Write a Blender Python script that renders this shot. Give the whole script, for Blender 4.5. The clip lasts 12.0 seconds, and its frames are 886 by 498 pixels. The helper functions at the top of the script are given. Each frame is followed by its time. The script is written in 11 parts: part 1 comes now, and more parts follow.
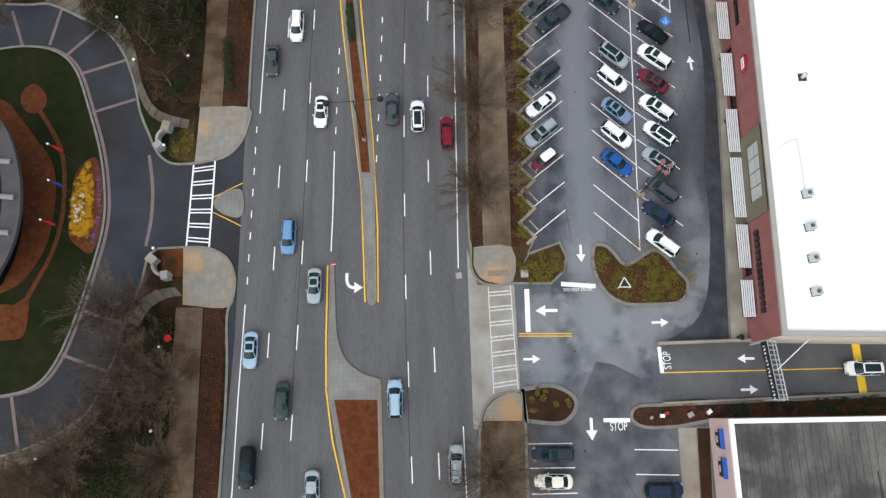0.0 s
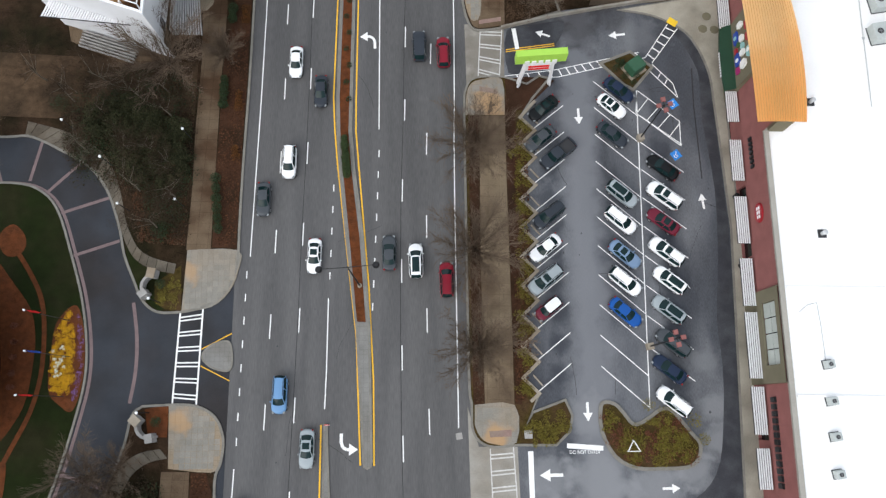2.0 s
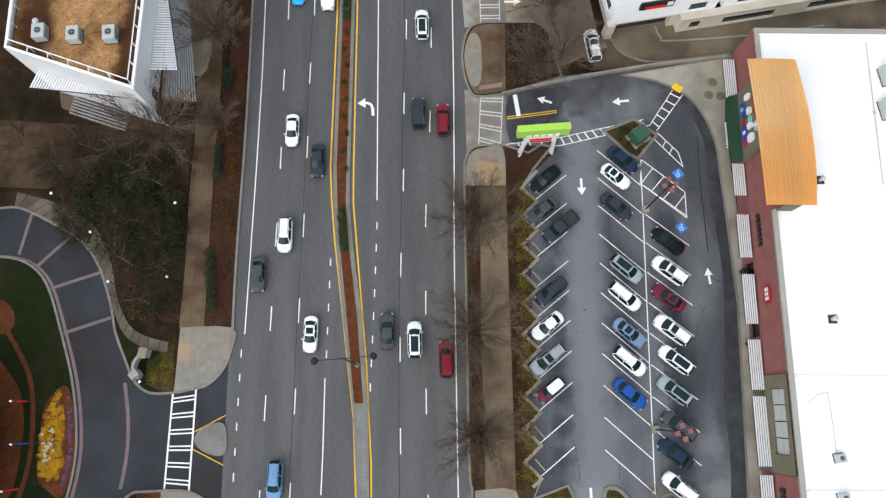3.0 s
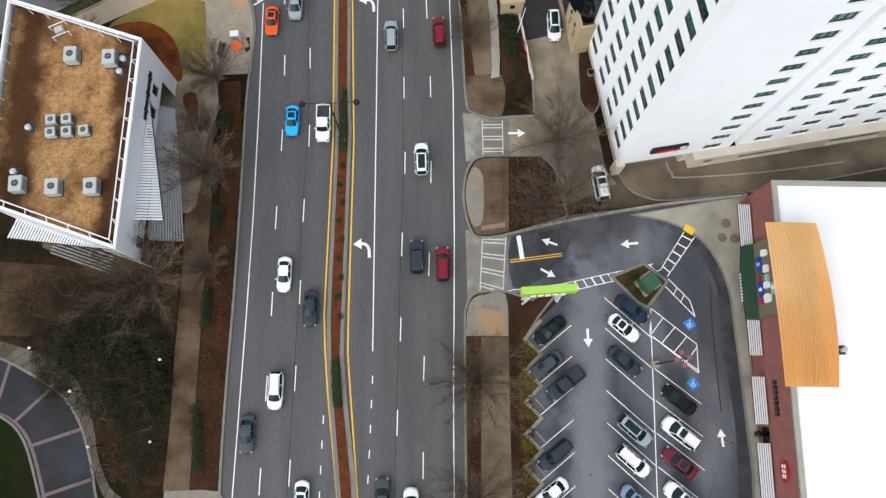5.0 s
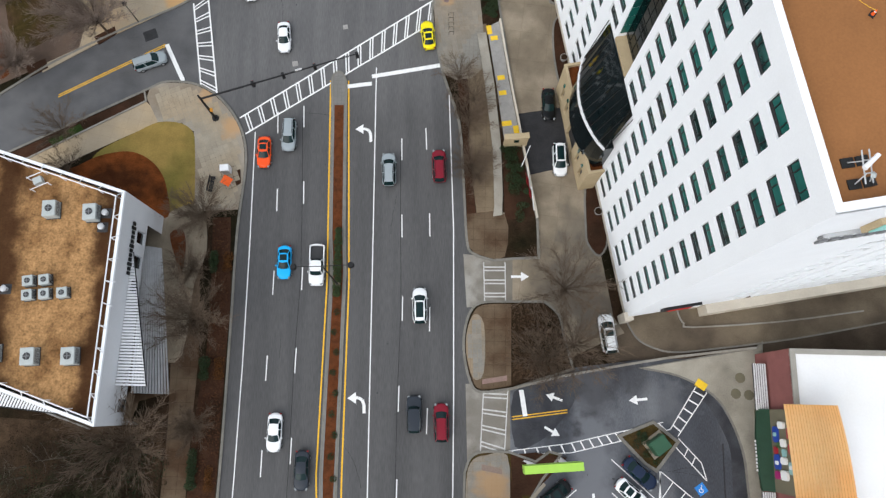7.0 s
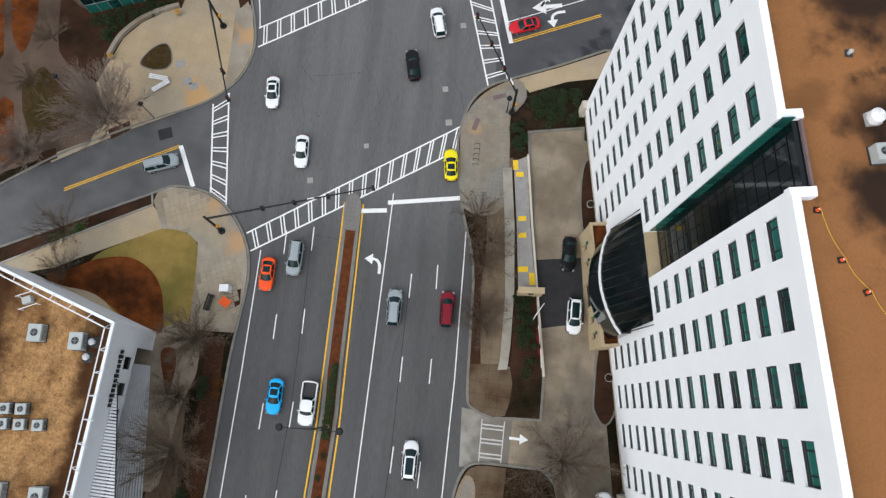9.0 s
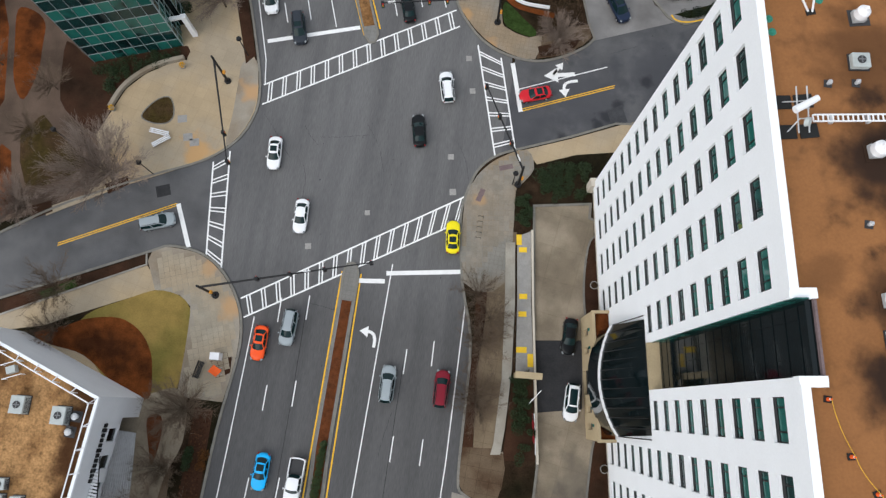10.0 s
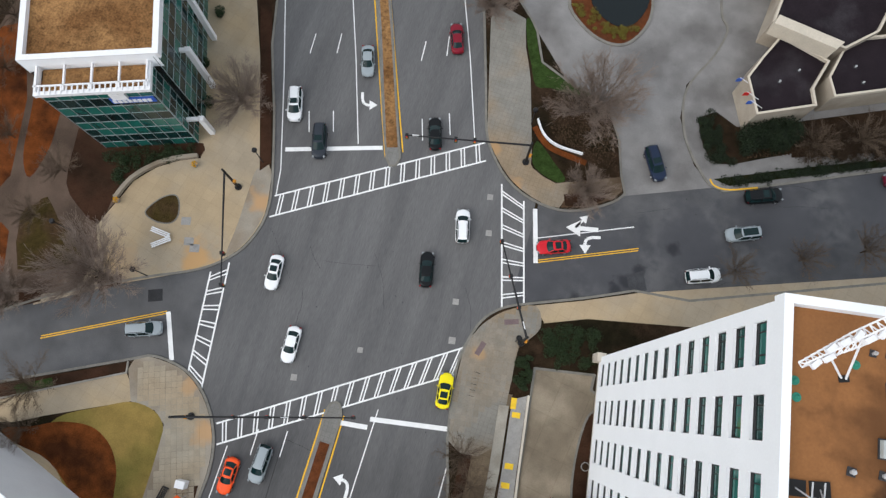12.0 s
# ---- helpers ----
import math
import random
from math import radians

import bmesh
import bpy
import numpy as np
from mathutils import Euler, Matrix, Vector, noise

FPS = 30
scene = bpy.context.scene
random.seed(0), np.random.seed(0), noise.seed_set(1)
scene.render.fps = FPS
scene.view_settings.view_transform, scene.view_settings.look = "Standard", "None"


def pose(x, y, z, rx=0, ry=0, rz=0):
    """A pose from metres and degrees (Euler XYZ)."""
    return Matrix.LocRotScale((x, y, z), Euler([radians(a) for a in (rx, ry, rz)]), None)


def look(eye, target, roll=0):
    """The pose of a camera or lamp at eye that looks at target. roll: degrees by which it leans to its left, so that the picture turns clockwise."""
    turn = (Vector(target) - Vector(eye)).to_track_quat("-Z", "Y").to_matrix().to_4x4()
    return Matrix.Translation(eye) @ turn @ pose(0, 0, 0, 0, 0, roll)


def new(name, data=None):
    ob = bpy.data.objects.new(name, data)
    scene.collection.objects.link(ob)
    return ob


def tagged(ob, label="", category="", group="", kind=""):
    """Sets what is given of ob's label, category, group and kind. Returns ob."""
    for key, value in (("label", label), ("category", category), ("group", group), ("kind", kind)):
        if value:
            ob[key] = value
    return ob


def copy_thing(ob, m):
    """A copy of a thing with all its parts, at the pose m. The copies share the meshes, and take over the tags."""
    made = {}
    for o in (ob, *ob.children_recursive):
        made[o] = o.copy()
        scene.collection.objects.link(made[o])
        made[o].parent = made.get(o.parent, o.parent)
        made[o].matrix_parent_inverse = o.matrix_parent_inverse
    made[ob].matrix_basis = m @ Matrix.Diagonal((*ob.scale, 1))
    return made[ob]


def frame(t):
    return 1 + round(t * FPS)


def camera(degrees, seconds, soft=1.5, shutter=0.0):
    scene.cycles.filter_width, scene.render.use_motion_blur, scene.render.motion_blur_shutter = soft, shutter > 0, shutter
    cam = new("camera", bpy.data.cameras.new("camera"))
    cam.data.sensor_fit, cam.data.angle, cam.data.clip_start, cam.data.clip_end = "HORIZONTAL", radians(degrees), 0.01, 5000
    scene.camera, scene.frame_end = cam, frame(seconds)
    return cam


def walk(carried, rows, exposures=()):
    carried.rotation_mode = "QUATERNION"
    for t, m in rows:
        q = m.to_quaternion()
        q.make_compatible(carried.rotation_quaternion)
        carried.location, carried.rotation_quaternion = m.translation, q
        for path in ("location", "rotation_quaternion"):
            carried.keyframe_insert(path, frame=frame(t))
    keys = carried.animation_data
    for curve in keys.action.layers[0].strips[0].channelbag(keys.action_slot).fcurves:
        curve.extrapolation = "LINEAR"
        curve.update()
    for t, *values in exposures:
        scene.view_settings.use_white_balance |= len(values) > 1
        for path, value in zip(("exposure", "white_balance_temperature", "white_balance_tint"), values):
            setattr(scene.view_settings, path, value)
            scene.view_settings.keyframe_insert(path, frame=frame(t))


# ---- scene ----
cam = camera(65.85, 12.0, soft=1.35)
# level flight at a constant height with the lens tilted down: seconds, x, y, heading
HEIGHT, TILT = 89.2, -76.93
PATH = [
    (0, 0.730, 0.739, -0.94),
    (0.5, 0.808, 5.828, -1.01),
    (1, 0.939, 11.015, -0.96),
    (1.5, 1.033, 16.182, -0.95),
    (2, 1.127, 21.315, -0.92),
    (2.5, 1.273, 26.507, -0.91),
    (3, 1.353, 31.665, -0.91),
    (5, 1.839, 52.118, -0.51),
    (5.5, 1.942, 57.180, -0.39),
    (6, 2.010, 62.239, -0.29),
    (6.5, 2.090, 67.314, -0.22),
    (7, 2.185, 72.374, -0.14),
    (7.5, 2.306, 77.443, -0.02),
    (7.7, 2.306, 79.475, 0.13),
    (9.3, 2.599, 95.110, 7.41),
    (9.5, 2.513, 97.197, 7.92),
    (10, 2.307, 102.249, 8.89),
    (10.5, 2.021, 107.301, 9.78),
    (11, 1.667, 112.351, 11.13),
    (11.5, 1.190, 117.405, 14.33),
    (12, 0.600, 122.325, 17.24),
]
walk(cam, [(t, pose(x, y, HEIGHT, 90 + TILT, 0, turn)) for t, x, y, turn in PATH],
     [(0, 0.22), (5.5, 0.22), (7.5, 0.12), (9.5, 0.04), (12, 0.04)])

# ---- daylight: a bright overcast sky ----
world = bpy.data.worlds.new("overcast")
scene.world = world
world.use_nodes = True
wn, wl = world.node_tree.nodes, world.node_tree.links
sky = wn.new("ShaderNodeTexSky")
sky.sky_type, sky.sun_disc = "NISHITA", False
sky.sun_elevation, sky.sun_rotation = radians(41), radians(220)
sky.air_density, sky.dust_density, sky.ozone_density = 1.0, 3.0, 1.0
grey = wn.new("ShaderNodeMix")
grey.data_type = "RGBA"
grey.inputs["Factor"].default_value = 0.72
grey.inputs["B"].default_value = (8.35, 8.9, 9.6, 1)
wl.new(sky.outputs["Color"], grey.inputs["A"])
wl.new(grey.outputs["Result"], wn["Background"].inputs["Color"])
wn["Background"].inputs["Strength"].default_value = 0.125

sun = new("sun", bpy.data.lights.new("sun", "SUN"))
sun.data.energy, sun.data.angle, sun.data.color = 1.5, radians(60), (1.0, 0.98, 0.95)
sun.matrix_world = look((0, 0, 50), (34, 40, 50 - 46))


# ---- materials ----
def mat(name, colour, rough=0.8, metal=0.0, vary=0.25, scale=1.0, fine=18.0, bump=0.15, tint=None, tint_scale=0.12, tint_amount=0.5, tint_range=(0.42, 0.62),
        stretch=(1, 1, 1), spread=0.0, coat=0.0, own=False, per_piece=0.0, island=0.0):
    """A procedural surface: base colour with broad stains, fine grain and relief, in metres."""
    m = bpy.data.materials.new(name)
    m.use_nodes = True
    n, l = m.node_tree.nodes, m.node_tree.links
    b = n["Principled BSDF"]
    b.inputs["Roughness"].default_value, b.inputs["Metallic"].default_value = rough, metal
    b.inputs["Coat Weight"].default_value = coat
    b.inputs["Specular IOR Level"].default_value = 0.1 if rough >= 0.8 else 0.3
    tc = n.new("ShaderNodeTexCoord")
    mp = n.new("ShaderNodeMapping")
    mp.inputs["Scale"].default_value = stretch
    geo = n.new("ShaderNodeNewGeometry")
    l.new(geo.outputs["Position"] if not own else tc.outputs["Object"], mp.inputs["Vector"])
    broad, small = n.new("ShaderNodeTexNoise"), n.new("ShaderNodeTexNoise")
    broad.inputs["Scale"].default_value, broad.inputs["Detail"].default_value = scale, 5
    small.inputs["Scale"].default_value, small.inputs["Detail"].default_value = fine, 4
    for t in (broad, small):
        l.new(mp.outputs["Vector"], t.inputs["Vector"])
    add = n.new("ShaderNodeMath")
    add.operation = "ADD"
    l.new(broad.outputs["Fac"], add.inputs[0])
    l.new(small.outputs["Fac"], add.inputs[1])
    ramp = n.new("ShaderNodeMapRange")
    ramp.inputs["From Min"].default_value, ramp.inputs["From Max"].default_value = 0.65, 1.35
    ramp.inputs["To Min"].default_value, ramp.inputs["To Max"].default_value = 1 - vary, 1 + vary
    l.new(add.outputs[0], ramp.inputs["Value"])
    base = n.new("ShaderNodeRGB")
    base.outputs[0].default_value = (*colour, 1)
    out = base.outputs[0]
    if tint:
        patch = n.new("ShaderNodeTexNoise")
        patch.inputs["Scale"].default_value, patch.inputs["Detail"].default_value = tint_scale, 6
        l.new(mp.outputs["Vector"], patch.inputs["Vector"])
        cut = n.new("ShaderNodeMapRange")
        cut.inputs["From Min"].default_value, cut.inputs["From Max"].default_value = tint_range
        cut.inputs["To Max"].default_value = tint_amount
        l.new(patch.outputs["Fac"], cut.inputs["Value"])
        mx = n.new("ShaderNodeMix")
        mx.data_type = "RGBA"
        l.new(cut.outputs["Result"], mx.inputs["Factor"])
        l.new(out, mx.inputs["A"])
        mx.inputs["B"].default_value = (*tint, 1)
        out = mx.outputs["Result"]
    mul = n.new("ShaderNodeVectorMath")
    mul.operation = "SCALE"
    l.new(out, mul.inputs[0])
    value = ramp.outputs["Result"]
    if per_piece:
        info = n.new("ShaderNodeObjectInfo")
        pr = n.new("ShaderNodeMapRange")
        pr.inputs["To Min"].default_value, pr.inputs["To Max"].default_value = 1 - per_piece, 1 + per_piece
        l.new(info.outputs["Random"], pr.inputs["Value"])
        both = n.new("ShaderNodeMath")
        both.operation = "MULTIPLY"
        l.new(value, both.inputs[0])
        l.new(pr.outputs["Result"], both.inputs[1])
        value = both.outputs[0]
    if island:
        ir = n.new("ShaderNodeMapRange")
        ir.inputs["To Min"].default_value, ir.inputs["To Max"].default_value = 1 - island, 1 + island
        l.new(geo.outputs["Random Per Island"], ir.inputs["Value"])
        each = n.new("ShaderNodeMath")
        each.operation = "MULTIPLY"
        l.new(value, each.inputs[0])
        l.new(ir.outputs["Result"], each.inputs[1])
        value = each.outputs[0]
    l.new(value, mul.inputs["Scale"])
    l.new(mul.outputs["Vector"], b.inputs["Base Color"])
    if bump:
        bp = n.new("ShaderNodeBump")
        bp.inputs["Strength"].default_value, bp.inputs["Distance"].default_value = bump, 0.05
        l.new(add.outputs[0], bp.inputs["Height"])
        l.new(bp.outputs["Normal"], b.inputs["Normal"])
    return m


def jointed(name, colour, joint, width, height, gap=0.02, angle=0, **more):
    """A paved surface: slabs of that size with darker recessed joints."""
    m = mat(name, colour, **more)
    n, l = m.node_tree.nodes, m.node_tree.links
    b = n["Principled BSDF"]
    geo, mp, br = n.new("ShaderNodeNewGeometry"), n.new("ShaderNodeMapping"), n.new("ShaderNodeTexBrick")
    mp.inputs["Rotation"].default_value = (0, 0, radians(angle))
    l.new(geo.outputs["Position"], mp.inputs["Vector"])
    l.new(mp.outputs["Vector"], br.inputs["Vector"])
    br.offset = 0.0
    br.inputs["Scale"].default_value = 1
    br.inputs["Brick Width"].default_value, br.inputs["Row Height"].default_value, br.inputs["Mortar Size"].default_value = width, height, gap
    br.inputs["Color1"].default_value, br.inputs["Color2"].default_value, br.inputs["Mortar"].default_value = (1, 1, 1, 1), (0.94, 0.94, 0.94, 1), (*joint, 1)
    old = b.inputs["Base Color"].links[0].from_socket
    mx = n.new("ShaderNodeMix")
    mx.data_type, mx.blend_type = "RGBA", "MULTIPLY"
    mx.inputs["Factor"].default_value = 1
    l.new(old, mx.inputs["A"])
    l.new(br.outputs["Color"], mx.inputs["B"])
    l.new(mx.outputs["Result"], b.inputs["Base Color"])
    return m


def plain(name, colour, rough=0.5, metal=0.0, coat=0.0, spec=0.4):
    m = bpy.data.materials.new(name)
    m.use_nodes = True
    b = m.node_tree.nodes["Principled BSDF"]
    b.inputs["Base Color"].default_value = (*colour, 1)
    b.inputs["Roughness"].default_value, b.inputs["Metallic"].default_value, b.inputs["Coat Weight"].default_value = rough, metal, coat
    b.inputs["Specular IOR Level"].default_value = spec
    return m


def painted(name):
    """Car paint whose colour is the object's own."""
    m = mat(name, (1, 1, 1), rough=0.28, vary=0.04, scale=1.5, fine=30, bump=0.0, coat=0.0, own=True)
    n, l = m.node_tree.nodes, m.node_tree.links
    info = n.new("ShaderNodeObjectInfo")
    scale_node = next(x for x in n if x.bl_idname == "ShaderNodeVectorMath")
    l.new(info.outputs["Color"], scale_node.inputs[0])
    n["Principled BSDF"].inputs["Specular IOR Level"].default_value = 0.22
    return m


def pane_glass(name, light, dark):
    """Tinted window glass, each pane a little different behind."""
    m = plain(name, light, 0.05)
    n, l = m.node_tree.nodes, m.node_tree.links
    info, mx, geo, noise = n.new("ShaderNodeObjectInfo"), n.new("ShaderNodeMix"), n.new("ShaderNodeNewGeometry"), n.new("ShaderNodeTexNoise")
    noise.inputs["Scale"].default_value = 0.5
    l.new(geo.outputs["Position"], noise.inputs["Vector"])
    add = n.new("ShaderNodeMath")
    add.operation = "MULTIPLY"
    l.new(info.outputs["Random"], add.inputs[0])
    l.new(noise.outputs["Fac"], add.inputs[1])
    spread = n.new("ShaderNodeMapRange")
    spread.inputs["From Min"].default_value, spread.inputs["From Max"].default_value = 0.2, 0.5
    l.new(add.outputs[0], spread.inputs["Value"])
    mx.data_type = "RGBA"
    mx.inputs["A"].default_value, mx.inputs["B"].default_value = (*light, 1), (*dark, 1)
    l.new(spread.outputs["Result"], mx.inputs["Factor"])
    l.new(mx.outputs["Result"], n["Principled BSDF"].inputs["Base Color"])
    return m


def toned_lanes(m, colour, lanes, amount=0.75):
    """Lanes of another tone in a surface, as on wheel-polished asphalt: (x at y = 0, drift of x per metre of y, half
    width).
    """
    n, l = m.node_tree.nodes, m.node_tree.links
    b = n["Principled BSDF"]
    geo, sep, noise = n.new("ShaderNodeNewGeometry"), n.new("ShaderNodeSeparateXYZ"), n.new("ShaderNodeTexNoise")
    noise.inputs["Scale"].default_value, noise.inputs["Detail"].default_value = 0.3, 6
    l.new(geo.outputs["Position"], sep.inputs[0])
    l.new(geo.outputs["Position"], noise.inputs["Vector"])

    def calc(op, a, c):
        k = n.new("ShaderNodeMath")
        k.operation = op
        for s, v in zip(k.inputs, (a, c)):
            if isinstance(v, (int, float)):
                s.default_value = v
            else:
                l.new(v, s)
        return k.outputs[0]
    wobble = calc("MULTIPLY", calc("SUBTRACT", noise.outputs["Fac"], 0.5), 5.0)
    out = b.inputs["Base Color"].links[0].from_socket
    for x0, drift, half in lanes:
        d = calc("ABSOLUTE", calc("SUBTRACT", calc("ADD", sep.outputs["X"], wobble), calc("ADD", calc("MULTIPLY", sep.outputs["Y"], drift), x0)), 0)
        fade = n.new("ShaderNodeMapRange")
        fade.interpolation_type = "SMOOTHSTEP"
        fade.inputs["From Min"].default_value, fade.inputs["From Max"].default_value = half * 1.5, half * 0.3
        fade.inputs["To Max"].default_value = amount
        l.new(d, fade.inputs["Value"])
        mx = n.new("ShaderNodeMix")
        mx.data_type = "RGBA"
        l.new(fade.outputs["Result"], mx.inputs["Factor"])
        l.new(out, mx.inputs["A"])
        mx.inputs["B"].default_value = (*colour, 1)
        out = mx.outputs["Result"]
    l.new(out, b.inputs["Base Color"])


def pools(m, colour, spots, grain=0.5):
    """Irregular round patches in a surface, stains and painted shade alike: (x, y, radius, amount)."""
    n, l = m.node_tree.nodes, m.node_tree.links
    b = n["Principled BSDF"]
    geo, flat, noise, wob = n.new("ShaderNodeNewGeometry"), n.new("ShaderNodeVectorMath"), n.new("ShaderNodeTexNoise"), n.new("ShaderNodeMapRange")
    flat.operation = "MULTIPLY"
    flat.inputs[1].default_value = (1, 1, 0)
    noise.inputs["Scale"].default_value, noise.inputs["Detail"].default_value = grain, 6
    wob.inputs["From Min"].default_value, wob.inputs["From Max"].default_value = 0.3, 0.7
    wob.inputs["To Min"].default_value, wob.inputs["To Max"].default_value = 0.55, 1.45
    l.new(geo.outputs["Position"], flat.inputs[0])
    l.new(geo.outputs["Position"], noise.inputs["Vector"])
    l.new(noise.outputs["Fac"], wob.inputs["Value"])
    out = b.inputs["Base Color"].links[0].from_socket
    for x, y, r, amount in spots:
        d, k, fade, mx = n.new("ShaderNodeVectorMath"), n.new("ShaderNodeMath"), n.new("ShaderNodeMapRange"), n.new("ShaderNodeMix")
        d.operation, k.operation, fade.interpolation_type, mx.data_type = "DISTANCE", "MULTIPLY", "SMOOTHSTEP", "RGBA"
        d.inputs[1].default_value = (x, y, 0)
        l.new(flat.outputs["Vector"], d.inputs[0])
        l.new(d.outputs["Value"], k.inputs[0])
        l.new(wob.outputs["Result"], k.inputs[1])
        fade.inputs["From Min"].default_value, fade.inputs["From Max"].default_value, fade.inputs["To Max"].default_value = r * 1.15, r * 0.35, amount
        l.new(k.outputs[0], fade.inputs["Value"])
        l.new(fade.outputs["Result"], mx.inputs["Factor"])
        l.new(out, mx.inputs["A"])
        mx.inputs["B"].default_value = (*colour, 1)
        out = mx.outputs["Result"]
    l.new(out, b.inputs["Base Color"])


M_ASPHALT = mat("asphalt", (0.112, 0.110, 0.110), 0.85, vary=0.22, scale=0.25, fine=9, bump=0.1, stretch=(1, 0.10, 1), tint=(0.079, 0.078, 0.079), tint_scale=0.5, tint_amount=0.7)


def resurfaced(m, stretches):
    """Asphalt of different age along y: (y where it begins, y where it is full, factor), each over the last."""
    n, l = m.node_tree.nodes, m.node_tree.links
    b = n["Principled BSDF"]
    geo, sep = n.new("ShaderNodeNewGeometry"), n.new("ShaderNodeSeparateXYZ")
    l.new(geo.outputs["Position"], sep.inputs[0])
    for y0, y1, factor in stretches:
        ramp, mul = n.new("ShaderNodeMapRange"), n.new("ShaderNodeVectorMath")
        ramp.inputs["From Min"].default_value, ramp.inputs["From Max"].default_value = y0, y1
        ramp.inputs["To Min"].default_value, ramp.inputs["To Max"].default_value = 1.0, factor
        mul.operation = "SCALE"
        l.new(sep.outputs["Y"], ramp.inputs["Value"])
        l.new(b.inputs["Base Color"].links[0].from_socket, mul.inputs[0])
        l.new(ramp.outputs["Result"], mul.inputs["Scale"])
        l.new(mul.outputs["Vector"], b.inputs["Base Color"])


resurfaced(M_ASPHALT, [(40, 66, 0.90), (111, 120, 1.38)])
M_ASPHALT_OLD = mat("worn_asphalt", (0.112, 0.111, 0.113), 0.85, vary=0.26, scale=0.3, fine=9, bump=0.1, tint=(0.072, 0.073, 0.077), tint_scale=0.12, tint_amount=0.7)
pools(M_ASPHALT_OLD, (0.062, 0.063, 0.07), [(8.0, 143.0, 6.0, 0.7), (16.0, 147.0, 7.0, 0.75), (26.0, 152.5, 7.0, 0.75), (37.0, 159.0, 8.0, 0.75), (50.0, 166.0, 9.0, 0.7)])
pools(M_ASPHALT_OLD, (0.022, 0.023, 0.027), [(19.1, 145.0, 1.3, 0.7), (20.2, 146.9, 1.1, 0.7), (17.9, 143.5, 1.0, 0.7), (13.3, 140.7, 1.2, 0.7), (2.0, 139.5, 0.6, 0.7), (8.6, 138.2, 0.8, 0.7), (23.8, 151.3, 1.0, 0.7), (12.6, 155.3, 1.2, 0.7)])
M_LOT = mat("dark_damp_asphalt", (0.064, 0.068, 0.078), 0.85, vary=0.3, scale=0.22, fine=9, bump=0.12, stretch=(1, 0.3, 1), tint=(0.165, 0.17, 0.182), tint_scale=0.12, tint_amount=0.85)
LANE_W = (20.68, 47.83)
toned_lanes(M_LOT, (0.185, 0.19, 0.205), [(LANE_W[0], 0.0, 2.6)])
# bare-tree shade over the exit lane, painted as dark patches
pools(M_LOT, (0.036, 0.034, 0.036), [(15.5, 73.2, 4.5, 0.7), (21.5, 74.6, 4.2, 0.6), (26.5, 76.0, 3.0, 0.5)])
pools(M_LOT, (0.028, 0.032, 0.042), [(16.0 + 0.4 * (k % 3), 25.2 + 3.98 * k, 1.7, 0.6) for k in range(9)] + [(31.0 + 0.5 * (k % 2), 24.5 + 6.3 * k, 1.9, 0.6) for k in range(6)])
pools(M_LOT, (0.225, 0.23, 0.24), [(20.6, 12.0, 5.0, 0.75), (27.0, 10.6, 4.2, 0.7), (32.6, 13.2, 2.6, 0.75), (35.6, 16.6, 2.3, 0.7), (35.6, 20.8, 2.2, 0.6), (35.2, 26.5, 2.2, 0.4), (24.0, 6.6, 3.6, 0.6), (14.2, 6.6, 4.0, 0.6), (14.2, 12.4, 3.6, 0.65), (22.5, -1.0, 3.5, 0.6), (22.0, -7.5, 4.5, 0.75), (26.5, -5.5, 2.6, 0.5), (20.0, -14.0, 5.0, 0.7), (19.6, 20.0, 3.2, 0.6), (30.0, 73.0, 3.4, 0.3)])
M_CAMPUS = mat("blue_grey_asphalt", (0.038, 0.042, 0.05), 0.8, vary=0.22, scale=0.3, fine=9, bump=0.1, tint=(0.030, 0.026, 0.025), tint_scale=0.09, tint_amount=0.8)
M_CONCRETE = mat("concrete", (0.30, 0.265, 0.215), 0.9, vary=0.16, scale=0.5, fine=8, bump=0.1, tint=(0.20, 0.15, 0.10), tint_scale=0.15, tint_amount=0.7)
M_PINKPAVER = mat("faded_pink_paver", (0.25, 0.165, 0.145), 0.9, vary=0.2, scale=0.5, fine=8, bump=0.1, tint=(0.22, 0.18, 0.14), tint_scale=0.3, tint_amount=0.6)
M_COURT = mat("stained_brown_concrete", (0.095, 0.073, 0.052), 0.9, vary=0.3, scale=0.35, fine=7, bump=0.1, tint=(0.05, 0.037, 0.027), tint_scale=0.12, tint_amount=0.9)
M_GREYDRIVE = mat("grey_concrete_drive", (0.23, 0.222, 0.215), 0.9, vary=0.2, scale=0.35, fine=7, bump=0.1, tint=(0.13, 0.122, 0.117), tint_scale=0.15, tint_amount=0.75)
M_SHOPWALK = mat("damp_shop_pavement", (0.345, 0.32, 0.265), 0.9, vary=0.2, scale=0.4, fine=7, bump=0.1, tint=(0.17, 0.155, 0.125), tint_scale=0.15, tint_amount=0.7)
M_DRIVE = jointed("concrete_drive", (0.30, 0.25, 0.185), (0.86, 0.85, 0.84), 4.0, 4.5, 0.05, 8, rough=0.9, vary=0.2, scale=0.4, fine=8, bump=0.1, tint=(0.14, 0.112, 0.08), tint_scale=0.16, tint_amount=0.7)
# wet concrete and tree shade, both painted as darker patches on the hotel drive
pools(M_DRIVE, (0.105, 0.092, 0.078), [(19.5, 87.5, 6.5, 0.7), (21.5, 95.0, 5.0, 0.55), (23.0, 84.0, 4.0, 0.6)])
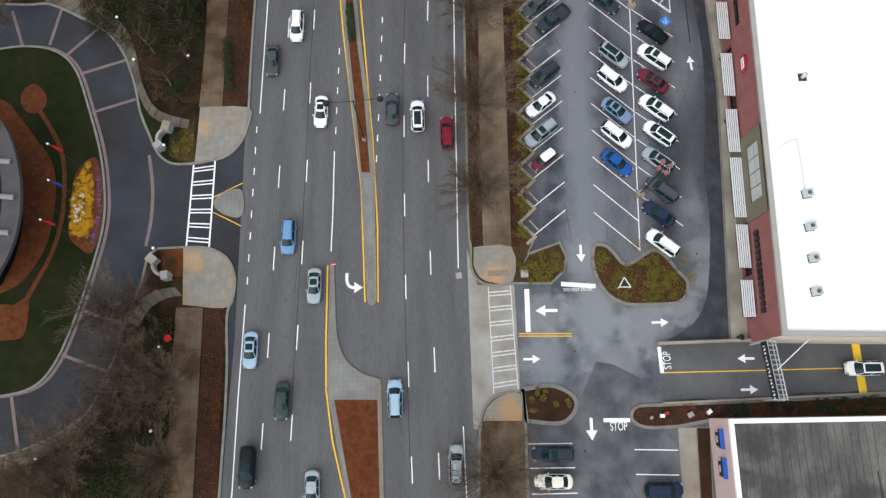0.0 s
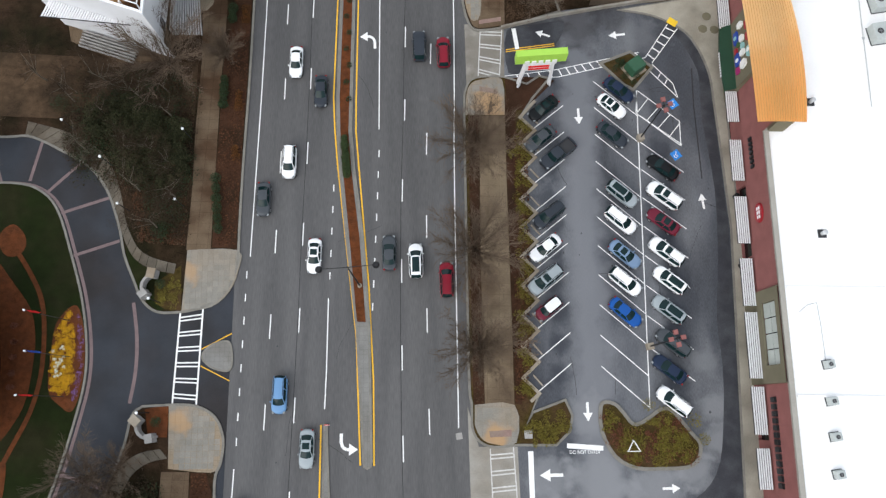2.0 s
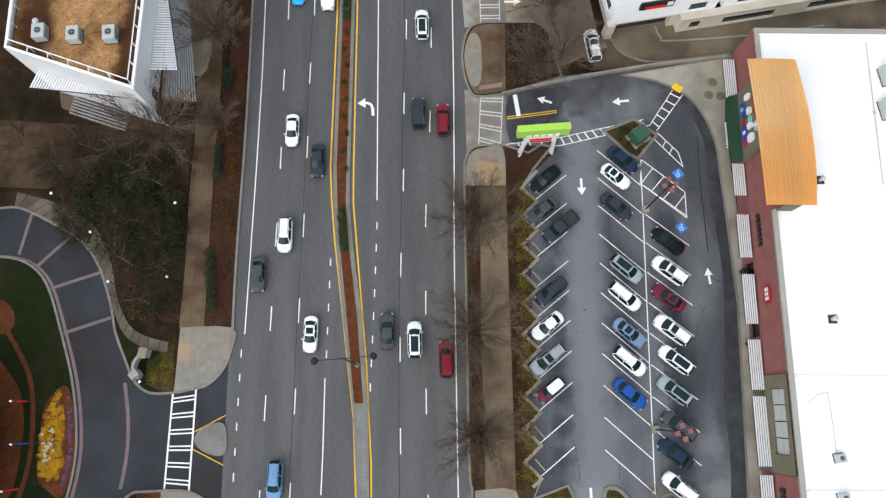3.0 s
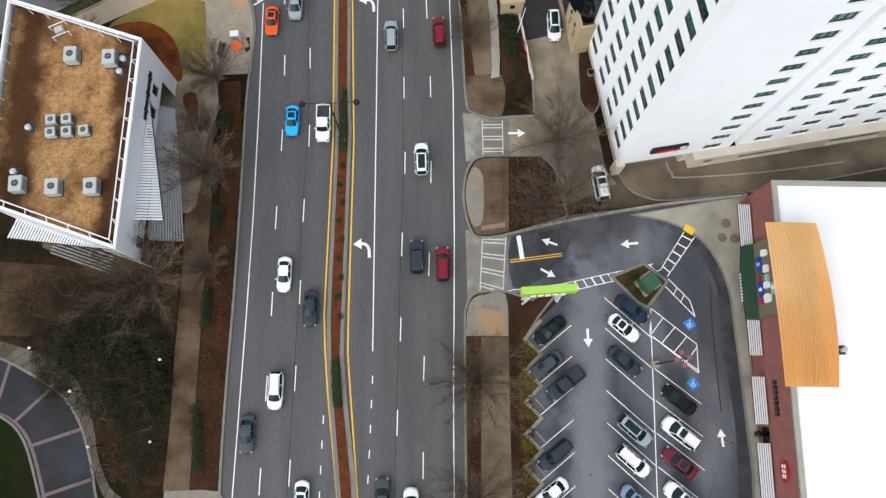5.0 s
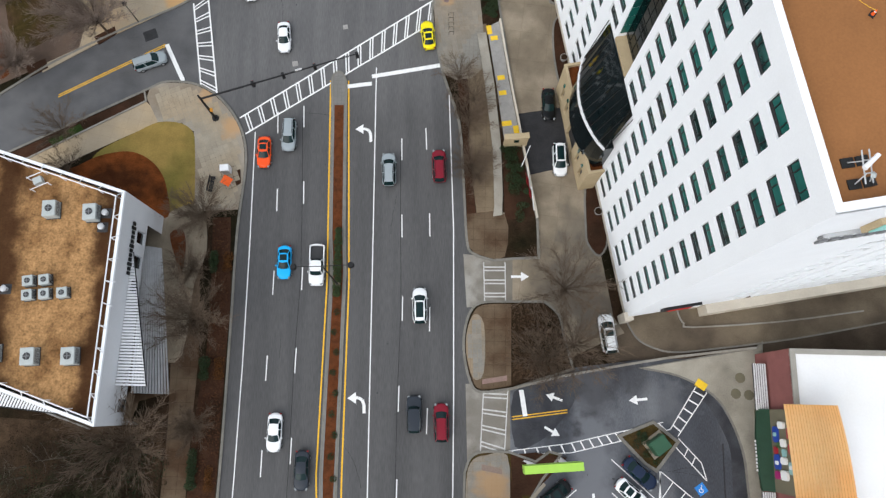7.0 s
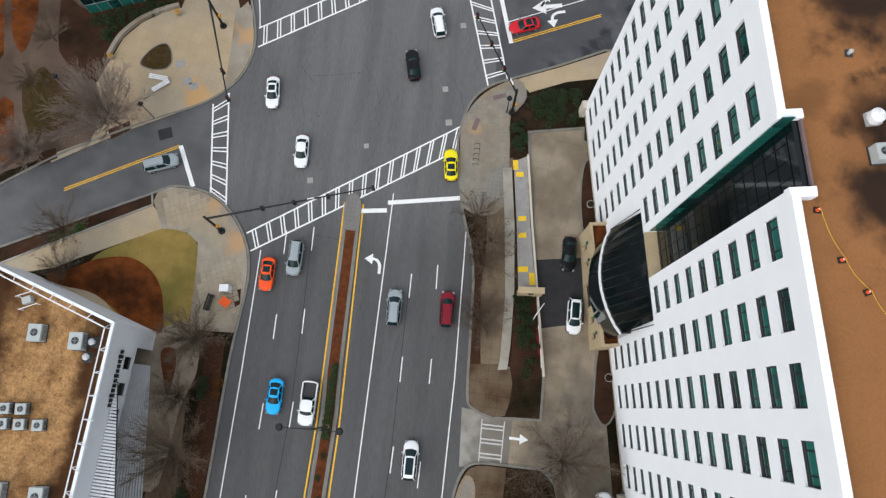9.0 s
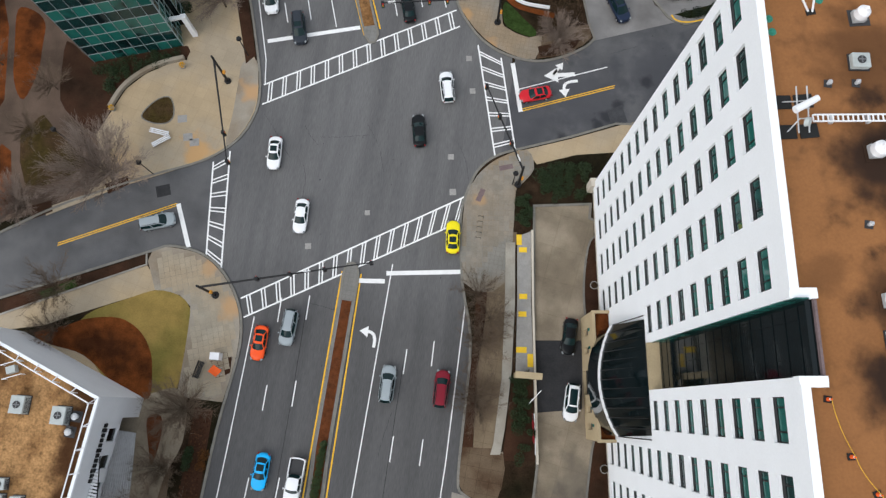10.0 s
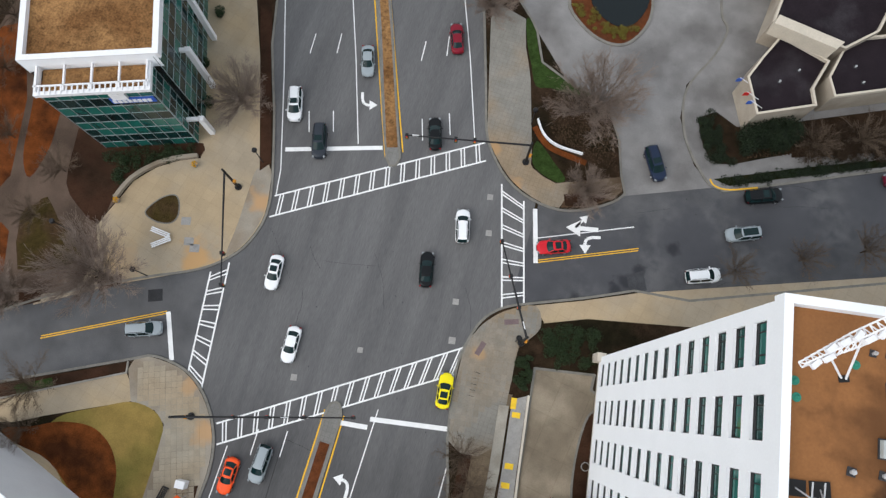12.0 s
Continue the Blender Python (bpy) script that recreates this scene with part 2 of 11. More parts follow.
M_WALK = jointed("leafy_pavement", (0.135, 0.097, 0.063), (0.7, 0.68, 0.65), 1.5, 1.5, 0.03, 2, rough=0.9, vary=0.22, scale=0.5, fine=8, bump=0.1, tint=(0.065, 0.036, 0.02), tint_scale=0.22, tint_amount=0.85)
M_TANWALK = jointed("tan_pavement", (0.20, 0.152, 0.10), (0.75, 0.73, 0.7), 1.5, 1.5, 0.03, 2, rough=0.9, vary=0.22, scale=0.5, fine=8, bump=0.1, tint=(0.085, 0.058, 0.038), tint_scale=0.15, tint_amount=0.85)
M_PAVER = jointed("paver", (0.235, 0.222, 0.195), (0.8, 0.79, 0.77), 0.6, 0.6, 0.025, 2, rough=0.9, vary=0.16, scale=0.5, fine=8, bump=0.1, tint=(0.29, 0.205, 0.12), tint_scale=0.1, tint_amount=0.7)
M_PATH = mat("pinkish_path", (0.120, 0.083, 0.062), 0.9, vary=0.25, scale=0.4, fine=7, bump=0.1, tint=(0.066, 0.046, 0.034), tint_scale=0.16, tint_amount=0.8)
M_PLAZA = jointed("tan_plaza", (0.41, 0.315, 0.20), (0.86, 0.85, 0.84), 1.6, 1.6, 0.03, 12, rough=0.9, vary=0.13, scale=0.3, fine=8, bump=0.1, tint=(0.33, 0.29, 0.23), tint_scale=0.12, tint_amount=0.6)
M_MEDIAN = jointed("grey_median_paving", (0.215, 0.212, 0.20), (0.82, 0.82, 0.81), 0.6, 0.6, 0.03, 0, rough=0.9, vary=0.18, scale=0.5, fine=8, bump=0.1, tint=(0.16, 0.15, 0.135), tint_scale=0.2, tint_amount=0.7)
M_KERB = mat("kerb_concrete", (0.19, 0.18, 0.158), 0.9, vary=0.25, scale=0.8, fine=8, bump=0.1)
M_SOIL = mat("leaf_litter", (0.032, 0.019, 0.011), 1.0, vary=0.6, scale=0.8, fine=6, bump=0.5, tint=(0.010, 0.009, 0.004), tint_scale=0.14, tint_amount=0.9)
M_MULCH = mat("red_mulch", (0.05, 0.024, 0.014), 1.0, vary=0.4, scale=1.0, fine=7, bump=0.5, tint=(0.026, 0.015, 0.009), tint_scale=0.25, tint_amount=0.8)
M_STRAW = mat("pine_straw", (0.105, 0.034, 0.013), 1.0, vary=0.4, scale=1.5, fine=9, bump=0.5, tint=(0.075, 0.028, 0.013), tint_scale=0.6, tint_amount=0.6)
M_LAWN = mat("winter_lawn", (0.0105, 0.0155, 0.004), 1.0, vary=0.35, scale=0.6, fine=8, bump=0.4, tint=(0.022, 0.019, 0.009), tint_scale=0.2, tint_amount=0.6)
M_DRYLAWN = mat("dry_lawn", (0.27, 0.185, 0.055), 1.0, vary=0.25, scale=0.5, fine=8, bump=0.4, tint=(0.13, 0.115, 0.028), tint_scale=0.12, tint_amount=0.8)
M_GREEN = mat("green_groundcover", (0.028, 0.05, 0.012), 1.0, vary=0.5, scale=1.5, fine=6, bump=0.6)
M_YGREEN = mat("yellow_green_ivy", (0.048, 0.034, 0.010), 1.0, vary=0.5, scale=1.5, fine=6, bump=0.6, tint=(0.06, 0.035, 0.018), tint_scale=0.35, tint_amount=0.9)
M_BAND = mat("pink_brick_band", (0.17, 0.125, 0.125), 0.9, vary=0.2, scale=0.8, fine=8, bump=0.1)
M_WHITE = mat("road_paint", (0.78, 0.78, 0.77), 0.7, vary=0.1, scale=1.2, fine=10, bump=0.0)
M_WORNWHITE = mat("worn_road_paint", (0.52, 0.51, 0.49), 0.7, vary=0.25, scale=2.5, fine=7, bump=0.0)
M_YELLOW = mat("yellow_road_paint", (0.76, 0.43, 0.03), 0.7, vary=0.12, scale=1.2, fine=10, bump=0.0)
M_BLUE = mat("blue_road_paint", (0.03, 0.22, 0.62), 0.7, vary=0.12, scale=1.2, fine=10, bump=0.0)
M_TAR = mat("tar_seam", (0.035, 0.035, 0.037), 0.8, vary=0.3, scale=0.6, fine=6, bump=0.0)
M_OIL = mat("oil_stain", (0.055, 0.056, 0.06), 0.8, vary=0.3, scale=0.8, fine=6, bump=0.0)
M_TACTILE = mat("yellow_tactile_pad", (0.8, 0.52, 0.03), 0.7, vary=0.1, scale=2, fine=15, bump=0.1)
M_BARK = mat("bark", (0.09, 0.065, 0.047), 0.95, vary=0.3, scale=2, fine=12, bump=0.2)
M_TWIG = mat("twig", (0.125, 0.092, 0.066), 0.95, vary=0.25, scale=2, fine=12, bump=0.0)
M_LEAF_OLIVE = mat("olive_undergrowth_leaf", (0.034, 0.027, 0.013), 0.8, vary=0.5, scale=1, fine=6, bump=0.0)
M_PALETWIG = mat("pale_twig", (0.15, 0.13, 0.10), 0.95, vary=0.3, scale=2, fine=12, bump=0.0)
M_LEAF = mat("evergreen_leaf", (0.018, 0.033, 0.009), 0.7, vary=0.5, scale=2, fine=6, bump=0.0)
M_LEAF_MID = mat("mid_green_leaf", (0.032, 0.052, 0.015), 0.7, vary=0.4, scale=2, fine=6, bump=0.0, island=0.4)
M_LEAF_Y = mat("yellow_green_leaf", (0.135, 0.11, 0.014), 0.7, vary=0.4, scale=2, fine=6, bump=0.0)
M_LEAF_RED = mat("russet_leaf", (0.12, 0.04, 0.02), 0.7, vary=0.4, scale=2, fine=6, bump=0.0)
M_STUCCO = mat("white_stucco", (0.85, 0.87, 0.89), 0.85, vary=0.03, scale=0.3, fine=6, bump=0.03)
M_CREAM = mat("cream_stucco", (0.55, 0.50, 0.42), 0.9, vary=0.1, scale=0.5, fine=6, bump=0.05)
M_BEIGE = mat("beige_stone", (0.42, 0.335, 0.21), 0.9, vary=0.12, scale=0.5, fine=6, bump=0.05)
M_MEMBRANE = mat("white_roof_membrane", (0.86, 0.86, 0.86), 0.7, vary=0.03, scale=0.12, fine=4, bump=0.03, tint=(0.78, 0.77, 0.74), tint_scale=0.1, tint_amount=0.5)
M_ANNEX = mat("weathered_beige_wall", (0.40, 0.35, 0.285), 0.9, vary=0.15, scale=0.5, fine=6, bump=0.05, tint=(0.30, 0.255, 0.20), tint_scale=0.2, tint_amount=0.6)
M_STEP = mat("pale_step_stone", (0.5, 0.5, 0.51), 0.9, vary=0.15, scale=1, fine=8, bump=0.1)
M_APRON = mat("pale_apron_concrete", (0.29, 0.275, 0.245), 0.9, vary=0.18, scale=0.5, fine=8, bump=0.1, tint=(0.21, 0.185, 0.15), tint_scale=0.2, tint_amount=0.7)
pools(M_APRON, (0.13, 0.112, 0.09), [(8.0, 71.0, 5.0, 0.6), (10.0, 88.8, 4.5, 0.65)])
M_BRUSH = mat("dark_brush", (0.042, 0.028, 0.018), 0.95, vary=0.35, scale=1, fine=8, bump=0.0)
M_LEAF_AMBER = mat("amber_leaf", (0.10, 0.042, 0.012), 0.8, vary=0.4, scale=2, fine=6, bump=0.0)
M_COPING = mat("grey_coping", (0.33, 0.315, 0.28), 0.9, vary=0.12, scale=0.5, fine=6, bump=0.05)
M_SIGNRED = plain("deep_red_sign", (0.30, 0.012, 0.02), 0.5)
M_BRICK = mat("red_brick", (0.245, 0.10, 0.092), 0.9, vary=0.15, scale=0.6, fine=9, bump=0.1)
M_TAUPE = mat("taupe_stucco", (0.16, 0.145, 0.10), 0.9, vary=0.12, scale=0.6, fine=9, bump=0.1)
M_ORANGE = mat("orange_metal_roof", (0.95, 0.64, 0.31), 0.5, vary=0.03, scale=0.25, fine=4, bump=0.02, tint=(0.88, 0.42, 0.11), tint_scale=0.06, tint_amount=0.8)
M_GRAVELROOF = mat("brown_gravel_roof", (0.26, 0.139, 0.057), 1.0, vary=0.55, scale=1.3, fine=4, bump=0.4, tint=(0.12, 0.055, 0.02), tint_scale=0.16, tint_amount=0.8, tint_range=(0.44, 0.64))
pools(M_GRAVELROOF, (0.034, 0.013, 0.006), [(-50.0, 99.7, 2.6, 0.90), (-49.9, 96.9, 2.6, 0.90), (-49.8, 94.1, 2.4, 0.80), (-48.1, 100.7, 2.2, 0.75), (-50.5, 92.0, 2.0, 0.60), (-49.0, 82.1, 2.4, 0.70), (-38.0, 93.3, 1.5, 0.80), (-37.7, 90.6, 1.7, 0.90), (-37.6, 88.6, 1.6, 0.85), (-37.7, 86.0, 1.3, 0.70), (-37.5, 96.1, 1.2, 0.60), (-39.1, 82.7, 1.8, 0.50), (-49.6, 88.0, 1.8, 0.60), (-39.9, 81.8, 1.6, 0.50)])
M_HOTELROOF = mat("tan_hotel_roof", (0.275, 0.122, 0.047), 0.9, vary=0.12, scale=0.25, fine=6, bump=0.1, tint=(0.16, 0.075, 0.034), tint_scale=0.11, tint_amount=0.6, tint_range=(0.5, 0.7))
pools(M_HOTELROOF, (0.105, 0.048, 0.021), [(25.6, 127.9, 4.0, 0.85), (31.0, 128.5, 3.5, 0.7), (23.6, 113.5, 1.8, 0.5)])
pools(M_HOTELROOF, (0.022, 0.014, 0.011), [(26.9, 121.2, 4.6, 0.95), (27.4, 112.9, 2.8, 0.75), (28.0, 107.4, 3.2, 0.95), (29.5, 112.0, 3.6, 0.8), (31.5, 126.0, 3.0, 0.7), (33.0, 103.0, 3.0, 0.7), (38.0, 115.0, 4.0, 0.7)])
M_GREYROOF = mat("stained_grey_roof", (0.150, 0.143, 0.126), 0.95, vary=0.28, scale=0.3, fine=6, bump=0.1, stretch=(1, 0.25, 1), tint=(0.06, 0.058, 0.058), tint_scale=0.25, tint_amount=0.85)
pools(M_GREYROOF, (0.045, 0.038, 0.04), [(37.0, -4.0, 2.6, 0.7), (38.6, -9.0, 2.6, 0.6), (44.0, -8.5, 2.2, 0.6), (48.2, -10.5, 2.8, 0.75), (41.0, -3.0, 1.8, 0.5), (52.0, -10.0, 1.6, 0.5), (36.2, -8.0, 1.4, 0.6)])
M_BLACKROOF = mat("black_roof", (0.018, 0.013, 0.016), 0.85, tint=(0.06, 0.055, 0.06), tint_scale=0.2, tint_amount=0.5, tint_range=(0.52, 0.75), vary=0.3, scale=0.5, fine=6, bump=0.1)
M_METALWHITE = mat("white_metal", (0.78, 0.78, 0.79), 0.5, vary=0.05, scale=1, fine=8, bump=0.0)
M_STEEL = mat("galvanised_steel", (0.5, 0.51, 0.52), 0.5, metal=0.3, vary=0.12, scale=2, fine=10, bump=0.02)
M_UNIT = mat("grey_unit_metal", (0.40, 0.43, 0.42), 0.6, vary=0.1, scale=2, fine=10, bump=0.02)
M_DARKMETAL = mat("black_metal", (0.012, 0.012, 0.013), 0.5, vary=0.15, scale=2, fine=10, bump=0.02)
M_BLACK = plain("black_rubber", (0.012, 0.012, 0.012), 0.85)
M_CHARCOAL = plain("charcoal_plastic", (0.03, 0.03, 0.032), 0.6)
M_RED = mat("red_fabric", (0.62, 0.03, 0.03), 0.8, vary=0.1, scale=3, fine=20, bump=0.05)
M_SIGNORANGE = mat("orange_fabric", (0.85, 0.12, 0.02), 0.7, vary=0.06, scale=3, fine=20, bump=0.05)
M_LIME = mat("lime_green_panel", (0.34, 0.58, 0.08), 0.5, vary=0.06, scale=1, fine=9, bump=0.02)
M_FOREST = mat("dark_green_metal", (0.03, 0.09, 0.05), 0.5, vary=0.1, scale=1, fine=9, bump=0.02)
M_FLOWER_Y = mat("yellow_flower", (0.6, 0.33, 0.02), 0.8, vary=0.4, scale=3, fine=12, bump=0.0)
M_FLOWER_V = mat("violet_flower", (0.22, 0.13, 0.34), 0.8, vary=0.3, scale=3, fine=12, bump=0.0)
M_FLOWER_W = mat("white_flower", (0.8, 0.8, 0.66), 0.8, vary=0.1, scale=3, fine=12, bump=0.0)
M_PALEWALL = mat("pale_wall_concrete", (0.36, 0.335, 0.285), 0.9, vary=0.18, scale=0.5, fine=8, bump=0.1, tint=(0.25, 0.22, 0.18), tint_scale=0.3, tint_amount=0.6)
M_BROWNLITTER = mat("brown_leaf_mould", (0.072, 0.046, 0.027), 1.0, vary=0.5, scale=0.9, fine=7, bump=0.5, tint=(0.034, 0.023, 0.014), tint_scale=0.2, tint_amount=0.85)
M_SLAB = mat("pale_stone_slab", (0.125, 0.108, 0.085), 0.9, vary=0.25, scale=0.7, fine=8, bump=0.1, tint=(0.085, 0.068, 0.05), tint_scale=0.3, tint_amount=0.8, per_piece=0.22)
M_REDBED = mat("dark_red_mulch", (0.15, 0.043, 0.011), 1.0, vary=0.45, scale=0.8, fine=7, bump=0.5, tint=(0.034, 0.012, 0.005), tint_scale=0.22, tint_amount=0.85)
M_COURTPALE = mat("stained_tan_concrete", (0.16, 0.128, 0.09), 0.9, vary=0.3, scale=0.3, fine=7, bump=0.1, tint=(0.055, 0.042, 0.032), tint_scale=0.1, tint_amount=0.9)
M_COPINGPALE = mat("pale_stone_coping", (0.55, 0.49, 0.40), 0.9, vary=0.12, scale=0.5, fine=6, bump=0.05)
M_VERDIGRIS = mat("green_painted_iron", (0.03, 0.22, 0.15), 0.7, vary=0.15, scale=2, fine=9, bump=0.05)
M_SEALED = mat("fresh_black_asphalt", (0.030, 0.031, 0.037), 0.7, vary=0.35, scale=0.4, fine=8, bump=0.1, tint=(0.06, 0.063, 0.07), tint_scale=0.35, tint_amount=0.7)
M_PATCHED = mat("patched_grey_asphalt", (0.118, 0.12, 0.127), 0.85, vary=0.28, scale=0.3, fine=8, bump=0.1, tint=(0.05, 0.052, 0.058), tint_scale=0.25, tint_amount=0.7)
M_DARKLEAF = mat("dark_evergreen_leaf", (0.009, 0.017, 0.005), 0.75, vary=0.4, scale=1.2, fine=6, bump=0.0, island=0.5)
M_THICKET = mat("thicket_leaf", (0.034, 0.036, 0.017), 0.8, vary=0.4, scale=0.8, fine=6, bump=0.0, island=0.6)
M_LITTER = mat("fallen_leaf", (0.055, 0.034, 0.020), 0.95, vary=0.4, scale=0.5, fine=6, bump=0.0, island=0.45)
M_RUSTLITTER = mat("rust_fallen_leaf", (0.060, 0.026, 0.013), 0.95, vary=0.4, scale=0.5, fine=6, bump=0.0, island=0.5)
M_PINKTWIG = mat("pinkish_grey_twig", (0.22, 0.172, 0.142), 0.95, vary=0.25, scale=2, fine=12, bump=0.0)
M_PORTICO = mat("weathered_grey_roof", (0.075, 0.072, 0.074), 0.9, vary=0.2, scale=0.6, fine=7, bump=0.05)
M_GREYSTRUT = mat("pale_grey_steel", (0.20, 0.20, 0.205), 0.6, vary=0.1, scale=0.8, fine=8, bump=0.02)
M_STONE = mat("grey_stone", (0.3, 0.29, 0.275), 0.9, vary=0.2, scale=1, fine=8, bump=0.1)
pools(M_PAVER, (0.40, 0.245, 0.12), [(7.83, 17.92, 1.7, 0.8), (9.39, 0.39, 2.0, 0.8), (8.4, 63.0, 2.7, 0.8), (-32.36, 20.5, 1.6, 0.7), (-32.1, 39.4, 1.5, 0.6), (3.0, 130.3, 1.2, 0.7), (-2.9, 157.7, 1.2, 0.9), (1.3, 153.3, 1.3, 0.9)])
pools(M_CONCRETE, (0.46, 0.28, 0.14), [(-26.95, 110.6, 1.7, 0.85), (-30.9, 115.6, 1.3, 0.7), (-30.9, 141.0, 1.9, 0.9)])
pools(M_PLAZA, (0.50, 0.29, 0.12), [(-36.6, 131.2, 2.6, 0.8), (-46.0, 127.5, 3.0, 0.3)])
M_SLATE = plain("slate_grey_paint", (0.16, 0.165, 0.17), 0.6)
M_SEAM = mat("orange_seam", (0.66, 0.33, 0.09), 0.5, vary=0.08, scale=0.25, fine=4, bump=0.0)
M_MULLION = plain("grey_mullion", (0.30, 0.34, 0.34), 0.5)
M_PAINT = painted("car_paint")
M_CARGLASS = plain("car_glass", (0.006, 0.020, 0.021), 0.08, spec=0.22)
M_GLASS = pane_glass("teal_glass", (0.014, 0.12, 0.10), (0.004, 0.026, 0.025))
M_DEEPGLASS = pane_glass("deep_teal_glass", (0.004, 0.028, 0.028), (0.002, 0.010, 0.012))
M_DARKGLASS = plain("dark_glass", (0.003, 0.007, 0.008), 0.05, spec=0.3)
M_TAIL = plain("tail_lamp", (0.22, 0.006, 0.008), 0.25)
M_HEAD = plain("head_lamp", (0.25, 0.27, 0.28), 0.15)
M_RIM = plain("alloy_rim", (0.45, 0.45, 0.46), 0.35, 0.6)
M_SIGNBLUE = plain("blue_sign", (0.02, 0.09, 0.42), 0.5)
M_BULBRED = plain("signal_red", (0.5, 0.02, 0.02), 0.4)
M_AMBER = plain("signal_amber", (0.6, 0.25, 0.02), 0.4)


# ---- building blocks ----
def part(name, bm, material, parent=None, label=""):
    """Links a bmesh as one mesh object under a thing or a part."""
    me = bpy.data.meshes.new(name)
    bm.to_mesh(me)
    bm.free()
    me.materials.append(material)
    ob = new(name, me)
    ob.parent = parent
    if label:
        ob["label"] = label
    return ob


def thing(name, label, category, group="", x=0, y=0, z=0, turn=0):
    ob = tagged(new(name), label, category, group)
    ob.matrix_world = pose(x, y, z, 0, 0, turn)
    return ob


def structure(name, bm, material, label, category):
    return tagged(part(name, bm, material), label, category, kind="structure")


def box(bm, centre, size, turn=0.0, m=None):
    """A box about centre; turn in degrees round z; m: a further pose."""
    place = Matrix.LocRotScale(centre, Euler((0, 0, radians(turn))), size)
    bmesh.ops.create_cube(bm, size=1, matrix=m @ place if m else place)
    return bm


def slab(bm, pts, z0, z1):
    """A prism on a plan outline."""
    area = sum(a[0] * b[1] - b[0] * a[1] for a, b in zip(pts, pts[1:] + pts[:1]))
    pts = pts if area > 0 else pts[::-1]
    low, top = [bm.verts.new((p[0], p[1], z0)) for p in pts], [bm.verts.new((p[0], p[1], z1)) for p in pts]
    bm.faces.new(top)
    for i in range(len(pts)):
        j = (i + 1) % len(pts)
        bm.faces.new((low[i], low[j], top[j], top[i]))
    return bm


def ribbon(bm, pts, width, z0, z1, closed=False):
    """A band of that width along a plan line, mitred at its corners."""
    n = len(pts)
    left, right = [], []
    for i, p in enumerate(pts):
        a, b = pts[(i - 1) % n] if closed or i else p, pts[(i + 1) % n] if closed or i < n - 1 else p
        d1, d2 = Vector((p[0] - a[0], p[1] - a[1])), Vector((b[0] - p[0], b[1] - p[1]))
        d1 = d1.normalized() if d1.length > 1e-6 else d2.normalized()
        d2 = d2.normalized() if d2.length > 1e-6 else d1
        mid = (d1 + d2).normalized() if (d1 + d2).length > 1e-3 else d1
        side = Vector((-mid.y, mid.x)) * (width / 2 / max(0.5, mid.dot(d2)))
        left.append((p[0] + side.x, p[1] + side.y))
        right.append((p[0] - side.x, p[1] - side.y))
    rings = [[bm.verts.new((*q, z)) for q, z in ((l, z0), (l, z1), (r, z1), (r, z0))] for l, r in zip(left, right)]
    for i in range(n if closed else n - 1):
        a, b = rings[i], rings[(i + 1) % n]
        for k in range(3):
            bm.faces.new((a[k], a[k + 1], b[k + 1], b[k]))
    if not closed:
        bm.faces.new(rings[0][::-1])
        bm.faces.new(rings[-1])
    return bm


def tube(bm, a, b, r0, r1, sides=6):
    a, b = Vector(a), Vector(b)
    d = (b - a).normalized()
    s = d.cross(Vector((0, 0, 1)) if abs(d.z) < 0.9 else Vector((1, 0, 0))).normalized()
    t = d.cross(s)
    ra = [bm.verts.new(a + (s * math.cos(k * math.tau / sides) + t * math.sin(k * math.tau / sides)) * r0) for k in range(sides)]
    rb = [bm.verts.new(b + (s * math.cos(k * math.tau / sides) + t * math.sin(k * math.tau / sides)) * r1) for k in range(sides)]
    for k in range(sides):
        bm.faces.new((ra[k], ra[(k + 1) % sides], rb[(k + 1) % sides], rb[k]))
    bm.faces.new(ra)
    bm.faces.new(rb[::-1])
    return bm


def curve(pts, steps=6, closed=False):
    """A smooth line through plan points."""
    n, out = len(pts), []
    for i in range(n if closed else n - 1):
        p = [Vector(pts[(i + k) % n] if closed else pts[min(max(i + k, 0), n - 1)]) for k in (-1, 0, 1, 2)]
        for s in range(steps):
            t = s / steps
            q = 0.5 * (2 * p[1] + (p[2] - p[0]) * t + (2 * p[0] - 5 * p[1] + 4 * p[2] - p[3]) * t * t + (3 * p[1] - p[0] - 3 * p[2] + p[3]) * t ** 3)
            out.append((q.x, q.y))
    if not closed:
        out.append(tuple(pts[-1]))
    return out


def along(a, b, t):
    return (a[0] + (b[0] - a[0]) * t, a[1] + (b[1] - a[1]) * t)


def heading(a, b):
    return math.degrees(math.atan2(b[1] - a[1], b[0] - a[0]))


def bmnew():
    return bmesh.new()


ROAD_Z, PAINT_Z, LOT_Z, KERB_Z = 0.0, 0.022, 0.010, 0.14


# ---- ground, roads and pavements ----
structure("ground", slab(bmnew(), [(-1500, -1500), (1500, -1500), (1500, 1500), (-1500, 1500)], -0.4, -0.03), M_SOIL, "brown leaf-littered ground reaching the horizon", "ground")

bm = bmnew()
slab(bm, [(-31, -300), (9, -300), (9, 100), (6, 140), (3, 165), (-70, 330), (-108, 318), (-48, 165), (-33, 140), (-31, 100)], -0.02, ROAD_Z)
structure("road", bm, M_ASPHALT, "grey asphalt boulevard with tyre-darkened lanes", "road")
bm = bmnew()
slab(bm, [(-300, 2), (-33, 111), (-30.5, 113), (-30.5, 139), (-33, 136), (-300, 26)], -0.02, ROAD_Z + 0.002)
slab(bm, [(5, 128), (12, 133), (300, 254), (300, 278), (5, 155)], -0.02, ROAD_Z + 0.002)
structure("road_side_street", bm, M_ASPHALT_OLD, "worn grey asphalt side street crossing the boulevard", "road")


